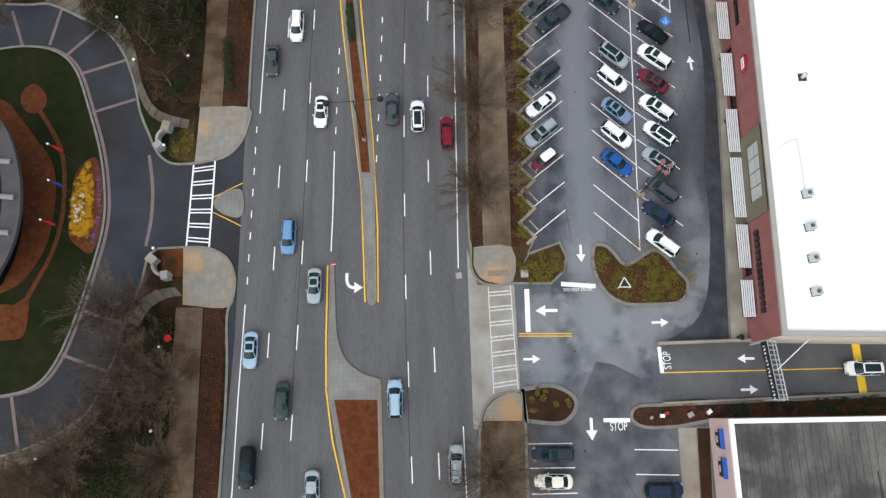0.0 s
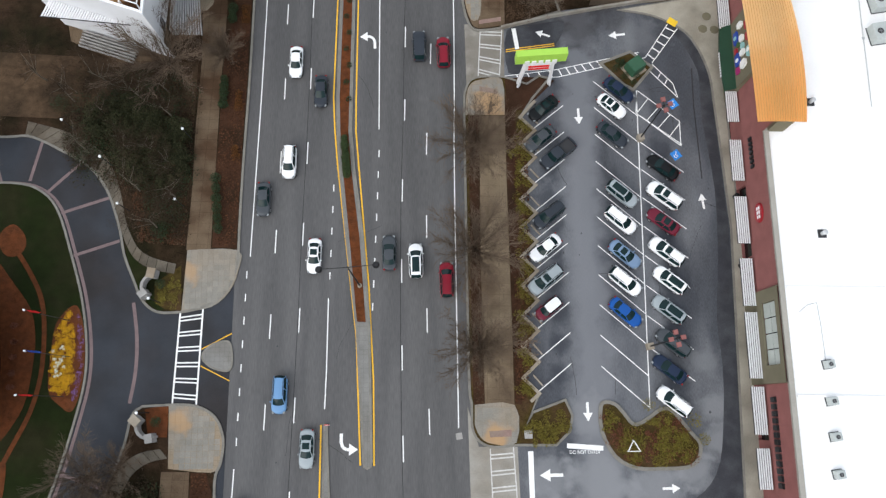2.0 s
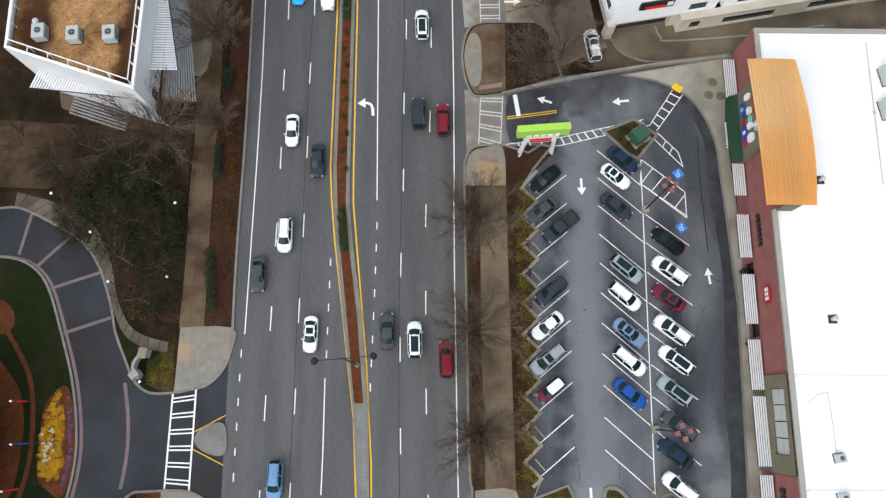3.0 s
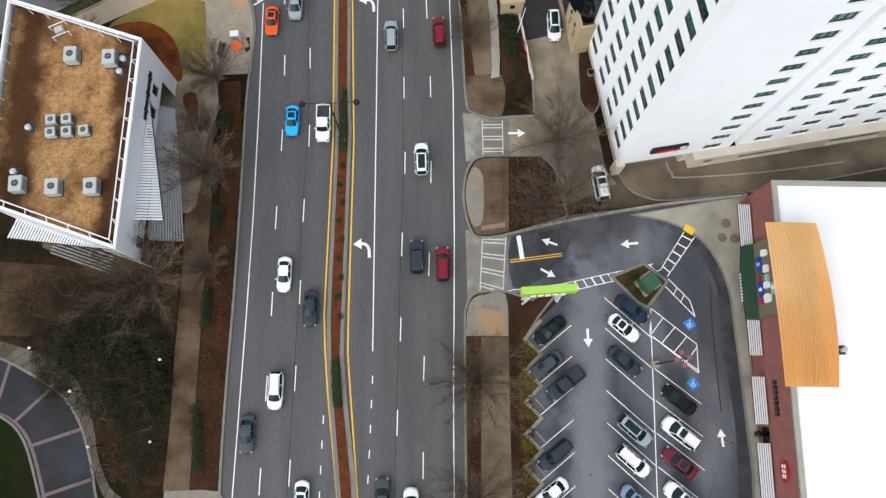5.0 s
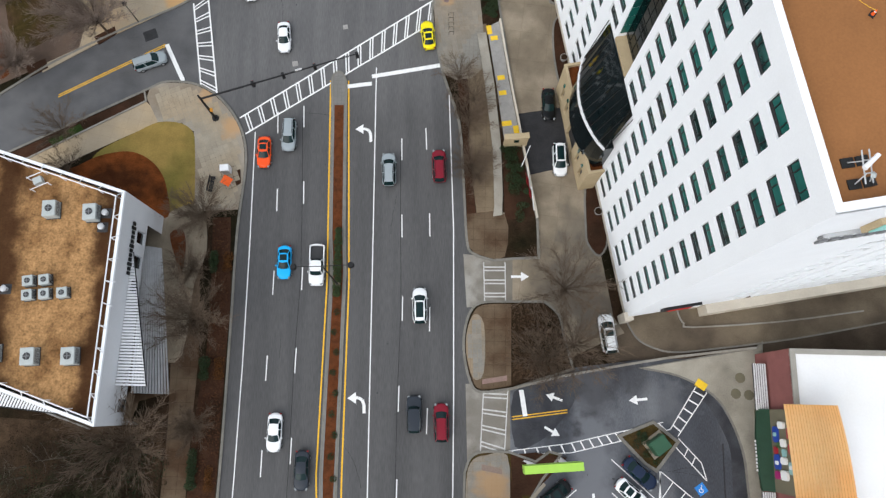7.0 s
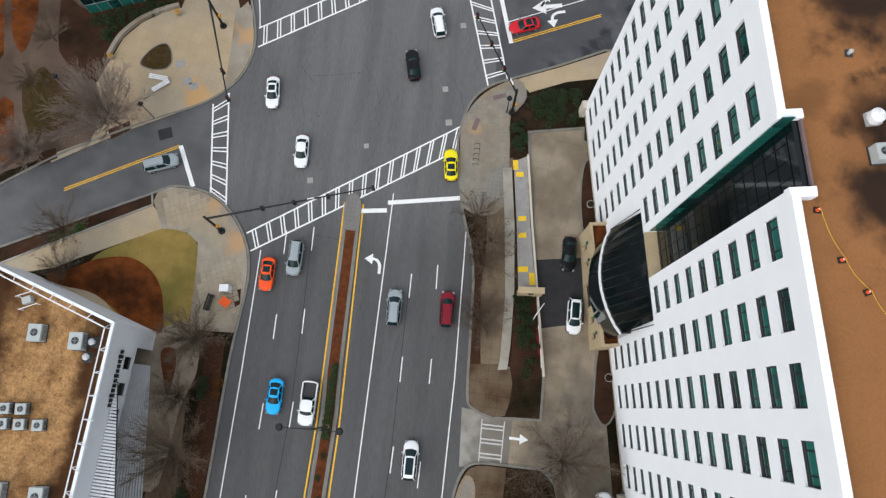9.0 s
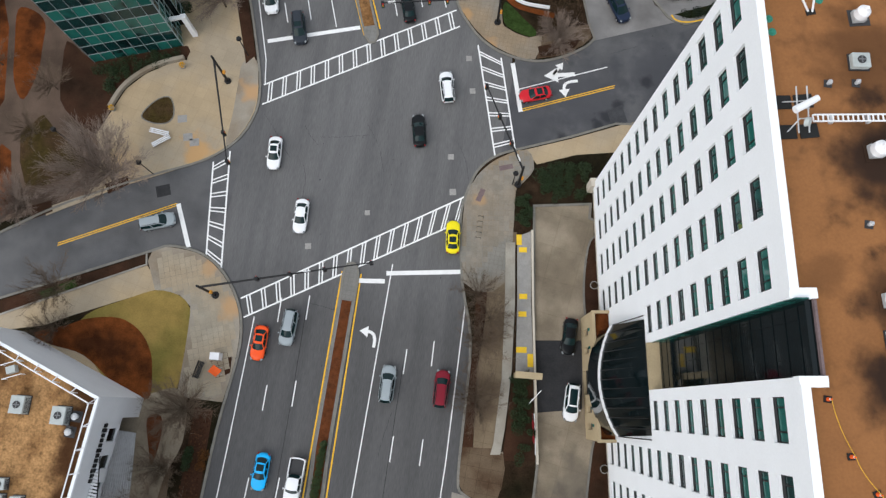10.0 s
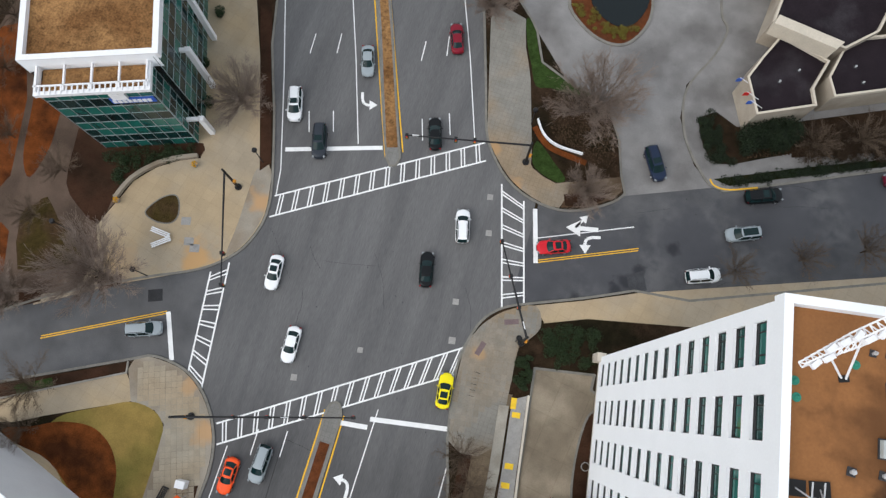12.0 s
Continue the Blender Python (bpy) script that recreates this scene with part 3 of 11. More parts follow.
def verge(name, outline, material, label, kerb=True, z=KERB_Z, category="pavement", rim=0.32):
    """A raised area; its rim is a concrete kerb."""
    ob = structure(name, slab(bmnew(), outline, -0.02, z), material, label, category)
    if kerb:
        k = part("kerb", ribbon(bmnew(), outline, rim, -0.01, z + 0.03, True), M_KERB, ob, "grey concrete kerb")
    return ob


def patch(name, outline, material, label, z, category="pavement"):
    return structure(name, slab(bmnew(), outline, z - 0.12, z), material, label, category)


# west side, south of the campus drive
west_kerb_s = curve([(-33.28, 22.25), (-30.24, 22.04), (-27.74, 20.61), (-26.55, 17.98), (-26.70, 15.11), (-27.32, 12.88), (-26.96, 6.31), (-26.89, -1.43), (-27.06, -9.66), (-27.9, -60)], 4)
drive_edge_s = curve([(-60.2, -5.4), (-54.67, -4.26), (-51.94, -3.56), (-49.25, -2.44), (-46.58, -0.91), (-44.60, 0.58), (-43.38, 2.66), (-42.57, 5.48), (-41.65, 7.25), (-40.88, 10.87), (-39.92, 14.18), (-38.87, 17.54), (-38.26, 20.97), (-36.99, 22.11)], 4)
verge("verge_southwest", west_kerb_s + [(-27.9, -160), (-160, -160), (-160, -14)] + drive_edge_s, M_SOIL, "leaf-littered campus bank with bare trees", category="ground")
# west side, north of the campus drive
drive_edge_n = curve([(-32.92, 34.08), (-36.03, 34.13), (-38.10, 35.66), (-39.60, 38.6), (-41.04, 41.82), (-41.84, 44.87), (-42.88, 47.96), (-44.31, 51.11), (-46.92, 54.33), (-51.03, 56.81), (-54.31, 58.49), (-56.32, 59.09), (-59.01, 58.97), (-66.0, 59.3)], 4)
corner_nw = curve([(-58.15, 106.77), (-48.8, 111.55), (-39.58, 116.28), (-37.09, 117.47), (-33.43, 117.29), (-30.57, 116.11), (-27.96, 113.75), (-25.93, 110.51), (-25.01, 107.16), (-24.92, 103.5), (-25.45, 95.13), (-25.45, 83.3), (-25.55, 67.6), (-25.80, 56.4), (-25.9, 48.0), (-25.87, 42.37)], 4)
corner_drive = curve([(-25.87, 42.37), (-25.92, 40.16), (-26.57, 38.05), (-27.96, 35.91), (-30.14, 34.71), (-31.99, 34.21)], 4)
verge("verge_northwest", drive_edge_n + [(-160, 58), (-160, 63)] + corner_nw + corner_drive, M_SOIL, "leaf-littered planted bank under bare trees", category="ground")
# campus drive loop and its island
patch("campus_drive", [(-160, -25), (-27.5, -25), (-26.2, 10), (-26.2, 40), (-40, 75), (-160, 75)], M_CAMPUS, "blue-grey asphalt campus drive loop", 0.008, "road")
island = curve([(-66.75, 50.90), (-62.04, 51.89), (-58.04, 52.27), (-53.89, 51.40), (-50.74, 48.42), (-48.08, 41.88), (-46.08, 35.95), (-44.91, 30.20), (-44.68, 25.41), (-45.52, 19.98), (-47.06, 13.21), (-49.00, 7.39), (-51.53, 4.21), (-55.71, 3.08), (-59.99, 2.87)], 4)
verge("campus_island", island + [(-160, 4), (-160, 55)], M_LAWN, "dark green winter lawn of the campus island", category="lawn", rim=0.3)
z = KERB_Z + 0.01
patch("mulch_bed", curve([(-63.49, 44.71), (-60.19, 43.79), (-58.39, 42.05), (-55.61, 38.62), (-52.67, 34.82), (-51.63, 31.12), (-51.51, 27.90), (-51.89, 23.18), (-53.37, 19.72), (-55.66, 17.09), (-59.56, 15.65)], 4), M_STRAW, "red-brown mulch bed curving through the lawn", z + 0.004, "bed")
structure("mulch_line", ribbon(bmnew(), curve([(-55.27, 42.42), (-53.18, 39.42), (-51.40, 36.04), (-50.56, 31.92), (-50.34, 26.29), (-51.18, 21.61), (-52.77, 17.80), (-53.76, 15.56)], 4), 0.6, 0.05, z + 0.006), M_STRAW, "thin red mulch line curving through the lawn", "bed")
patch("mulch_patch", curve([(-53.63, 15.70), (-53.30, 12.94), (-53.62, 10.73), (-55.17, 10.25), (-57.39, 10.43), (-59.26, 13.41), (-57.24, 14.86), (-55.38, 14.83)], 4, True), M_STRAW, "rounded red-brown mulch patch in the lawn", z + 0.008, "bed")
patch("mulch_ring", curve([(-56.36, 46.33), (-54.77, 45.00), (-54.33, 43.27), (-55.22, 42.00), (-56.80, 42.02), (-57.94, 43.58), (-57.84, 45.31)], 4, True), M_STRAW, "round red-brown mulch ring in the lawn", z + 0.008, "bed")
patch("flower_bed", curve([(-46.63, 35.13), (-45.22, 31.02), (-44.91, 25.41), (-45.84, 21.68), (-47.65, 22.48), (-49.23, 24.54), (-49.32, 31.08), (-48.66, 33.68)], 4, True), M_STRAW, "bright yellow and violet flower bed by the drive", z + 0.012, "bed")
patch("leafy_bank", [(-62, 72), (-53.12, 71.3), (-33.0, 69.8), (-32.95, 61.9), (-40, 63.6), (-48.4, 63.5), (-52.2, 61.6), (-62, 62.2)], M_BROWNLITTER, "brown leaf mould before the office", z + 0.006, "ground")
# brick bands of the drive
bands = thing("drive_bands", "pinkish brick bands set into the campus drive", "paving")
bands["kind"] = "structure"
for a, b in (((-54.98, 52.49), (-53.85, 58.47)), ((-52.37, 50.84), (-47.80, 55.44)), ((-50.28, 47.80), (-43.10, 50.15)), ((-47.92, 41.88), (-41.91, 43.84)),
             ((-58.86, 52.37), (-61.03, 58.03)), ((-49.12, 8.47), (-41.94, 5.84)), ((-54.27, 3.06), (-52.56, -3.75)), ((-47.55, 14.33), (-40.53, 11.99))):
    part("brick_band", ribbon(bmnew(), [a, b], 0.42, 0.0, 0.014), M_BAND, bands)
part("brick_band", ribbon(bmnew(), curve([(-39.33, 35.43), (-38.50, 30.91), (-38.30, 26.49), (-38.74, 22.49)], 4), 0.45, 0.0, 0.016), M_BAND, bands)
part("brick_border", ribbon(bmnew(), [(x + 0.55, y) for x, y in island], 0.42, 0.0, 0.018), M_BAND, bands)
# concrete walk beside the drive
def slab_walk(name, inner, outer, count, label):
    """A curved walk of single stone slabs between two plan lines, with open joints."""
    ob = thing(name, label, "pavement")
    ob["kind"] = "structure"
    part("bed", slab(bmnew(), inner + outer[::-1], 0.02, z), M_SOIL, ob)

    def at(pts, t):
        k = min(int(t * (len(pts) - 1)), len(pts) - 2)
        return along(pts[k], pts[k + 1], t * (len(pts) - 1) - k)
    for k in range(count):
        a, b = (k + 0.03) / count, (k + 0.97) / count
        part("slab", slab(bmnew(), [at(inner, a), at(inner, (a + b) / 2), at(inner, b), at(outer, b), at(outer, (a + b) / 2), at(outer, a)], 0.05, z + 0.035 + 0.008 * (k % 3)), M_SLAB, ob)


slab_walk("campus_walk", curve([(-56.32, 59.3), (-54.31, 58.7), (-51.03, 57.0), (-46.92, 54.53), (-44.15, 51.2), (-42.68, 48.0), (-41.64, 44.9), (-39.9, 41.6), (-37.4, 39.9), (-34.2, 39.2)], 3),
          curve([(-56.19, 61.23), (-52.17, 60.09), (-48.93, 58.81), (-45.63, 56.72), (-43.4, 53.48), (-42.0, 49.51), (-41.2, 46.4), (-39.4, 42.9), (-37.2, 41.4), (-34.0, 40.5)], 3), 22, "curved grey stone slab walk edging the campus drive")
slab_walk("campus_walk_south", curve([(-60.0, -5.6), (-54.6, -4.45), (-49.2, -2.62), (-46.5, -1.08), (-44.45, 0.42), (-43.2, 2.6), (-42.35, 5.4), (-41.4, 7.3)], 3),
          curve([(-59.8, -7.3), (-54.45, -5.95), (-51.05, -5.13), (-47.05, -3.16), (-43.41, -0.61), (-41.53, 2.14), (-40.65, 5.8), (-40.18, 8.67)], 3), 13, "curved pale stone slab walk edging the campus drive")
slab_walk("entrance_walk", curve([(-40.5, 12.33), (-39.03, 14.91), (-36.92, 16.38), (-34.35, 16.86)], 3), curve([(-38.74, 11.57), (-37.67, 13.77), (-35.72, 15.23), (-33.3, 15.7)], 3), 7, "short curved stone slab walk by the entrance wall")
patch("wedge_lawn", curve([(-41.05, 43.05), (-38.93, 41.30), (-35.45, 40.14), (-35.05, 34.53), (-37.28, 35.15), (-39.21, 37.93)], 3, True), M_LAWN, "small dark green lawn wedge beside the drive", z + 0.006, "lawn")
patch("flower_wedge", [(-36.70, 37.88), (-33.33, 40.36), (-32.93, 34.25), (-35.04, 34.45), (-36.51, 35.38)], M_YGREEN, "mulch and winter flowers round the entrance sign", z + 0.010, "bed")
patch("flower_wedge_south", [(-36.64, 21.76), (-33.66, 22.25), (-33.60, 18.25), (-36.00, 18.29)], M_STRAW, "red mulch round the entrance sign", z + 0.010, "bed")
# pavements along the boulevard, west
patch("corner_paving_north", curve([(-32.67, 42.39), (-25.92, 42.28), (-25.78, 39.39), (-26.82, 36.64), (-29.06, 34.68), (-32.92, 34.08)], 3), M_PAVER, "grey and tan paver corner beside the drive mouth", z + 0.012)
patch("corner_paving_south", curve([(-33.66, 22.25), (-30.39, 22.04), (-27.89, 20.61), (-26.70, 17.98), (-26.85, 15.11), (-27.82, 13.93), (-33.19, 14.47)], 3), M_PAVER, "grid of grey and tan pavers beside the drive mouth", z + 0.012)
patch("west_pavement_south", [(-33.89, -9.55), (-34.05, 14.11), (-30.50, 14.05), (-30.37, 2.81), (-30.27, -9.61), (-33.8, -60), (-38.5, -60)], M_WALK, "leaf-strewn concrete pavement", z + 0.004)
patch("west_pavement", [(-32.85, 42.39), (-29.57, 42.34), (-29.6, 56.4), (-29.55, 68.8), (-29.3, 78.55), (-29.6, 84.75), (-30.34, 93.55), (-35.38, 93.57), (-32.95, 80.89), (-32.5, 69.99), (-32.75, 59.41), (-32.6, 50.9)], M_WALK, "leaf-strewn concrete pavement", z + 0.004)
patch("planter_strip", [(-29.4, 42.7), (-26.13, 42.6), (-26.05, 56.4), (-25.95, 67.2), (-25.80, 79.5), (-25.67, 84.73), (-26.43, 97.5), (-28.84, 97.5), (-28.18, 84.74), (-28.39, 78.53), (-29.3, 70.0), (-29.5, 59.36), (-29.55, 50.9)], M_MULCH, "red-brown mulch planter strip by the kerb", z + 0.008, "bed")
patch("planter_strip_south", [(-30.34, 13.97), (-28.42, 13.94), (-27.70, 11.78), (-27.27, -9.66), (-30.06, -9.61)], M_MULCH, "red-brown mulch planter strip by the kerb", z + 0.008, "bed")
# corner square before the office building
patch("corner_square", curve([(-39.45, 115.0), (-38.9, 116.75), (-37.0, 117.27), (-33.45, 117.09), (-30.70, 115.92), (-28.12, 113.62), (-26.12, 110.43), (-25.22, 107.12), (-25.1, 103.5), (-25.5, 98.6)], 3) + [(-31.4, 98.4), (-31.75, 104.25), (-32.11, 108.06), (-32.42, 109.94), (-34.16, 111.18), (-37.53, 111.34), (-38.78, 113.75)], M_CONCRETE, "curved pale concrete street corner", z + 0.012)
patch("side_pavement", [(-39.4, 114.42), (-38.78, 113.75), (-37.53, 111.34), (-47.46, 106.36), (-50.6, 104.6), (-59.0, 102.2), (-58.6, 103.9), (-55.59, 105.56)], M_PLAZA, "tan concrete pavement by the side street", z + 0.010)
patch("side_planter", [(-58.05, 106.45), (-39.75, 115.82), (-39.4, 114.42), (-55.59, 105.56), (-58.4, 104.0)], M_MULCH, "narrow red mulch planter with a low kerb", z + 0.016, "bed")
structure("planter_kerb", ribbon(bmnew(), [(-58.4, 104.1), (-55.59, 105.66), (-39.45, 114.5), (-39.8, 115.9)], 0.22, 0.05, z + 0.16), M_APRON, "pale low kerb round the side planter", "kerb")
patch("side_planter_grass", [(-52.6, 108.7), (-48.36, 111.1), (-47.79, 110.24), (-51.74, 107.9)], M_GREEN, "bright green strip of ground cover", z + 0.020, "lawn")
patch("dry_lawn", curve([(-37.3, 111.34), (-34.16, 111.1), (-32.5, 109.8), (-32.11, 108.06), (-31.75, 104.0), (-31.57, 99.69), (-32.4, 97.6), (-35.0, 96.8), (-39.5, 98.0), (-45.6, 103.6), (-45.58, 106.77), (-40.71, 109.7)], 4, True), M_DRYLAWN, "dry yellow-green corner lawn", z + 0.014, "lawn")
patch("mulch_crescent", curve([(-51.6, 103.4), (-48.03, 104.9), (-45.15, 106.36), (-41.29, 107.01), (-38.4, 105.96), (-36.45, 103.95), (-35.4, 101.5), (-34.9, 97.6), (-38.62, 98.14), (-44.42, 101.57), (-49.16, 102.30)], 4, True), M_REDBED, "dark red mulch crescent in the dry lawn", z + 0.018, "bed")
patch("building_path", curve([(-52.99, 102.44), (-47.71, 102.53), (-42.33, 100.80), (-37.55, 98.30), (-34.71, 95.90), (-32.39, 98.40), (-30.42, 99.42), (-32.41, 95.20), (-35.24, 91.95), (-36.77, 83.23), (-39.04, 83.24), (-43.26, 97.41), (-48.55, 100.20)], 3, True), M_PLAZA, "tan concrete path round the office building", z + 0.008)

patch("office_forecourt", curve([(-38.95, 95.78), (-35.28, 97.95), (-31.91, 99.41), (-30.02, 97.93), (-29.34, 92.94), (-30.65, 88.15), (-31.44, 79.12), (-34.39, 79.13), (-37.31, 88.18)], 3, True), M_DRIVE, "tan paved forecourt of the office", z + 0.016)
patch("office_apron", [(-40.85, 90.46), (-33.99, 90.35), (-32.93, 74.26), (-36.43, 73.28), (-37.40, 70.41), (-44.06, 70.01), (-51.52, 73.52), (-53.02, 79.80)], M_WALK, "damp brown paving round the office", z + 0.010)
patch("forecourt_mulch", curve([(-34.43, 95.20), (-32.78, 95.75), (-32.13, 93.35), (-32.45, 89.80), (-33.37, 91.77)], 3, True), M_STRAW, "dark red mulch wedge in the forecourt", z + 0.022, "bed")

# pork-chop island in the drive mouth
verge("triangle_island", curve([(-29.85, 28.19), (-29.00, 29.54), (-27.27, 30.16), (-26.24, 29.73), (-25.96, 27.08), (-26.69, 26.38), (-28.62, 26.89)], 4, True), M_MEDIAN, "rounded grey paver island in the drive mouth", rim=0.25)

# ---- medians ----
m_left = [(-8.90, 14.97), (-9.92, 31.25), (-11.49, 43.85), (-12.55, 53.59), (-12.95, 59.09), (-13.07, 64.19), (-12.60, 90.01), (-12.93, 95.10), (-13.31, 114.94)]
m_right = [(-11.35, 114.93), (-10.99, 95.09), (-10.70, 89.98), (-11.05, 64.16), (-11.05, 59.06), (-10.56, 53.56), (-9.25, 43.82), (-8.30, 32.04), (-7.89, 14.95)]
tip = curve([(-13.31, 114.94), (-13.46, 117.22), (-13.17, 118.59), (-12.53, 118.95), (-11.86, 118.58), (-11.41, 117.20), (-11.35, 114.93)], 3)
verge("median", m_left + tip[1:-1] + m_right + [(-8.0, 14.35), (-8.40, 14.1), (-8.78, 14.35)], M_MEDIAN, "long raised grey concrete median", rim=0.3, category="median")
patch("median_bed", [(-9.31, 32.38), (-9.93, 32.47), (-11.09, 43.85), (-12.15, 53.58), (-12.55, 59.08), (-12.76, 64.19), (-12.27, 90.00), (-12.62, 95.10), (-12.95, 113.86), (-11.65, 113.85), (-11.30, 95.09), (-11.03, 89.98), (-11.36, 64.16), (-11.45, 59.07), (-10.97, 53.57), (-9.73, 43.82), (-8.77, 32.37)], M_STRAW, "rust-red pine straw bed along the median", KERB_Z + 0.012, "bed")
s_top = curve([(-13.56, 19.45), (-13.30, 14.14), (-12.92, 9.70), (-11.70, 6.77), (-9.65, 5.16), (-7.32, 4.34)], 4)
verge("median_south", [(-13.86, 19.45), (-13.88, 9.71), (-13.96, 3.24), (-13.16, -0.28), (-11.30, -9.92), (-11.0, -20), (-7.0, -20), (-6.91, -10.00), (-7.31, 2.43)] + s_top[::-1], M_MEDIAN, "grey paver median nose guarding a turn bay", rim=0.25, category="median")
patch("median_bed_south", [(-13.07, 1.96), (-7.60, 1.87), (-7.26, -9.99), (-10.74, -9.93)], M_STRAW, "rust-red pine straw bed in the median", KERB_Z + 0.012, "bed")
verge("median_north", [(-27.20, 178.46), (-23.88, 169.83), (-18.43, 155.98), (-16.81, 152.11), (-16.01, 151.16), (-15.26, 151.39), (-15.03, 152.67), (-16.62, 156.54), (-21.93, 170.43), (-25.37, 179.03), (-27.0, 200), (-30.5, 198)], M_MEDIAN, "grey concrete median running north from the crossing", rim=0.3, category="median")
patch("median_bed_north", [(-26.80, 178.58), (-23.41, 169.98), (-17.28, 153.53), (-15.79, 154.00), (-22.17, 170.36), (-25.69, 178.93), (-27.6, 200), (-30, 198)], M_GRAVELROOF, "brown mulch bed in the median", KERB_Z + 0.012, "bed")

# ---- east side ----
patch("parking_lot", [(4, -60), (64, -60), (64, 3), (41.0, 8.4), (41.0, 24), (41.0, 63), (41.0, 80), (8, 76), (10, 60), (9.5, 30), (5, 6)], M_LOT, "damp dark asphalt parking lot with pale worn lanes", LOT_Z, "parking lot")
verge("verge_southeast", curve([(5.01, -10.19), (5.30, -2.65), (5.89, 0.45), (7.67, 2.18), (11.01, 2.76)], 4) + [(11.14, -1.02), (11.01, -10.29), (12, -60), (4.6, -60)], M_WALK, "leafy pavement south of the lot entrance")
patch("corner_paving_southeast", curve([(5.78, -0.94), (6.33, 0.66), (8.03, 2.03), (10.56, 2.34), (10.71, -1.02)], 3), M_PAVER, "tan paver corner by the lot entrance", KERB_Z + 0.014)
patch("apron_south", [(4.25, 21.47), (5.55, 16.47), (10.40, 16.39), (10.65, 2.70), (8.04, 2.31), (5.90, 0.66), (5.11, -1.96), (4.54, -1.95)], M_APRON, "pale concrete drive apron", 0.016)
zig = []
for k in range(10):
    y0 = 23.0 + 3.98 * k
    x0 = 13.0 + 0.03 * (y0 - 23)
    zig += [(x0 + 0.45, y0 - 0.1), (x0 - 1.55, y0 + 1.9)]
verge("verge_east", curve([(10.41, 16.61), (7.41, 16.43), (5.64, 17.15), (4.79, 18.84), (4.79, 21.78), (4.52, 26.18), (4.71, 56.46), (4.81, 63.58), (5.00, 64.89), (5.66, 66.37), (7.24, 67.01), (10.46, 66.96)], 3) + [(13.7, 65.8), (15.5, 67.0), (16.9, 66.6), (14.4, 63.6)] + zig[::-1] + [(11.64, 19.04), (12.46, 20.56), (16.70, 22.05), (17.49, 20.09), (17.08, 18.18), (15.27, 16.53)], M_YGREEN, "yellow-green ivy and litter verge between pavement and lot", category="ground", rim=0.3)
patch("corner_paving_east", curve([(5.16, 21.61), (10.23, 21.53), (10.27, 16.92), (7.28, 16.82), (5.80, 17.60), (5.10, 19.14)], 3), M_PAVER, "tan paver corner by the lot entrance", z + 0.012)
patch("corner_paving_east_north", curve([(4.93, 61.2), (5.14, 64.39), (5.89, 66.04), (7.47, 66.59), (10.21, 66.55), (10.42, 61.1)], 3), M_PAVER, "tan paver corner by the lot exit", z + 0.012)
patch("tree_strip", [(5.02, 21.65), (6.43, 21.62), (6.40, 39.57), (6.82, 61.0), (5.34, 61.0), (5.06, 39.59)], M_MULCH, "brown mulch strip under the street trees", z + 0.008, "bed")
patch("east_pavement", [(6.46, 21.66), (10.2, 21.6), (10.28, 35.0), (10.3, 50.2), (10.42, 61.0), (6.86, 61.0), (6.44, 39.6)], M_TANWALK, "leaf-strewn concrete pavement under street trees", z + 0.004)
for outline in ([(6.95, 65.55), (9.5, 64.95), (9.5, 64.3), (7.0, 64.8)], [(6.9, 18.35), (9.7, 18.5), (9.7, 17.7), (7.0, 17.6)], [(7.2, 75.9), (10.4, 76.4), (10.4, 75.75), (7.2, 75.3)]):
    patch("pink_paver_band", outline, M_PINKPAVER, "faded pink paver band across the corner", z + 0.046)
structure("lot_kerb", ribbon(bmnew(), [(12.3, 21.9)] + zig + [(14.75, 63.2)], 0.42, -0.01, z + 0.05), M_CONCRETE, "stepped concrete kerb along the angled parking bays", "kerb")
patch("east_litter", [(10.26, 21.61), (11.2, 21.58), (11.4, 26.05), (11.6, 40.0), (11.9, 61.0), (12.04, 63.46), (10.49, 63.49), (10.36, 50.0)], M_MULCH, "dark leaf litter along the lot edge", z + 0.006, "bed")
patch("sign_bed", [(10.60, 66.63), (13.75, 66.91), (17.64, 66.27), (13.14, 61.81), (10.81, 61.85)], M_MULCH, "dark mulch bed under the roadside sign", z + 0.012, "bed")
# lot islands
verge("lot_island", curve([(21.16, 21.16), (21.95, 21.69), (23.06, 21.36), (23.97, 20.34), (25.14, 18.9), (26.69, 19.37), (28.68, 20.65), (30.17, 20.47), (32.2, 17.9), (33.32, 16.36), (32.84, 14.48), (31.42, 13.61), (28.2, 13.5), (25.11, 13.63), (22.61, 15.02), (21.11, 18.08)], 3, True), M_YGREEN, "planted lot island with yellow-green ivy", category="bed", rim=0.45)
verge("entrance_island", curve([(10.87, 2.83), (14.58, 3.27), (17.05, 2.17), (17.68, 0.75), (16.73, -0.77), (15.05, -1.43), (11.28, -1.03)], 4) , M_MULCH, "mulched entrance island with low yellow plants", category="bed", rim=0.5)
verge("ramp_island", curve([(30.36, -2.03), (26.79, -2.11), (25.11, -1.60), (24.55, -0.62), (25.43, 0.48), (28.46, 0.64)], 4) + [(57.74, 1.36), (57.31, -1.30), (34.15, -1.40)], M_MULCH, "long mulch bed with ivy beside the ramp", category="bed", rim=0.4)
verge("utility_island", [(24.32, 68.84), (28.71, 70.55), (31.67, 68.13), (28.71, 64.68), (27.37, 65.53)], M_YGREEN, "small planted island round a utility cabinet", category="bed", rim=0.4)
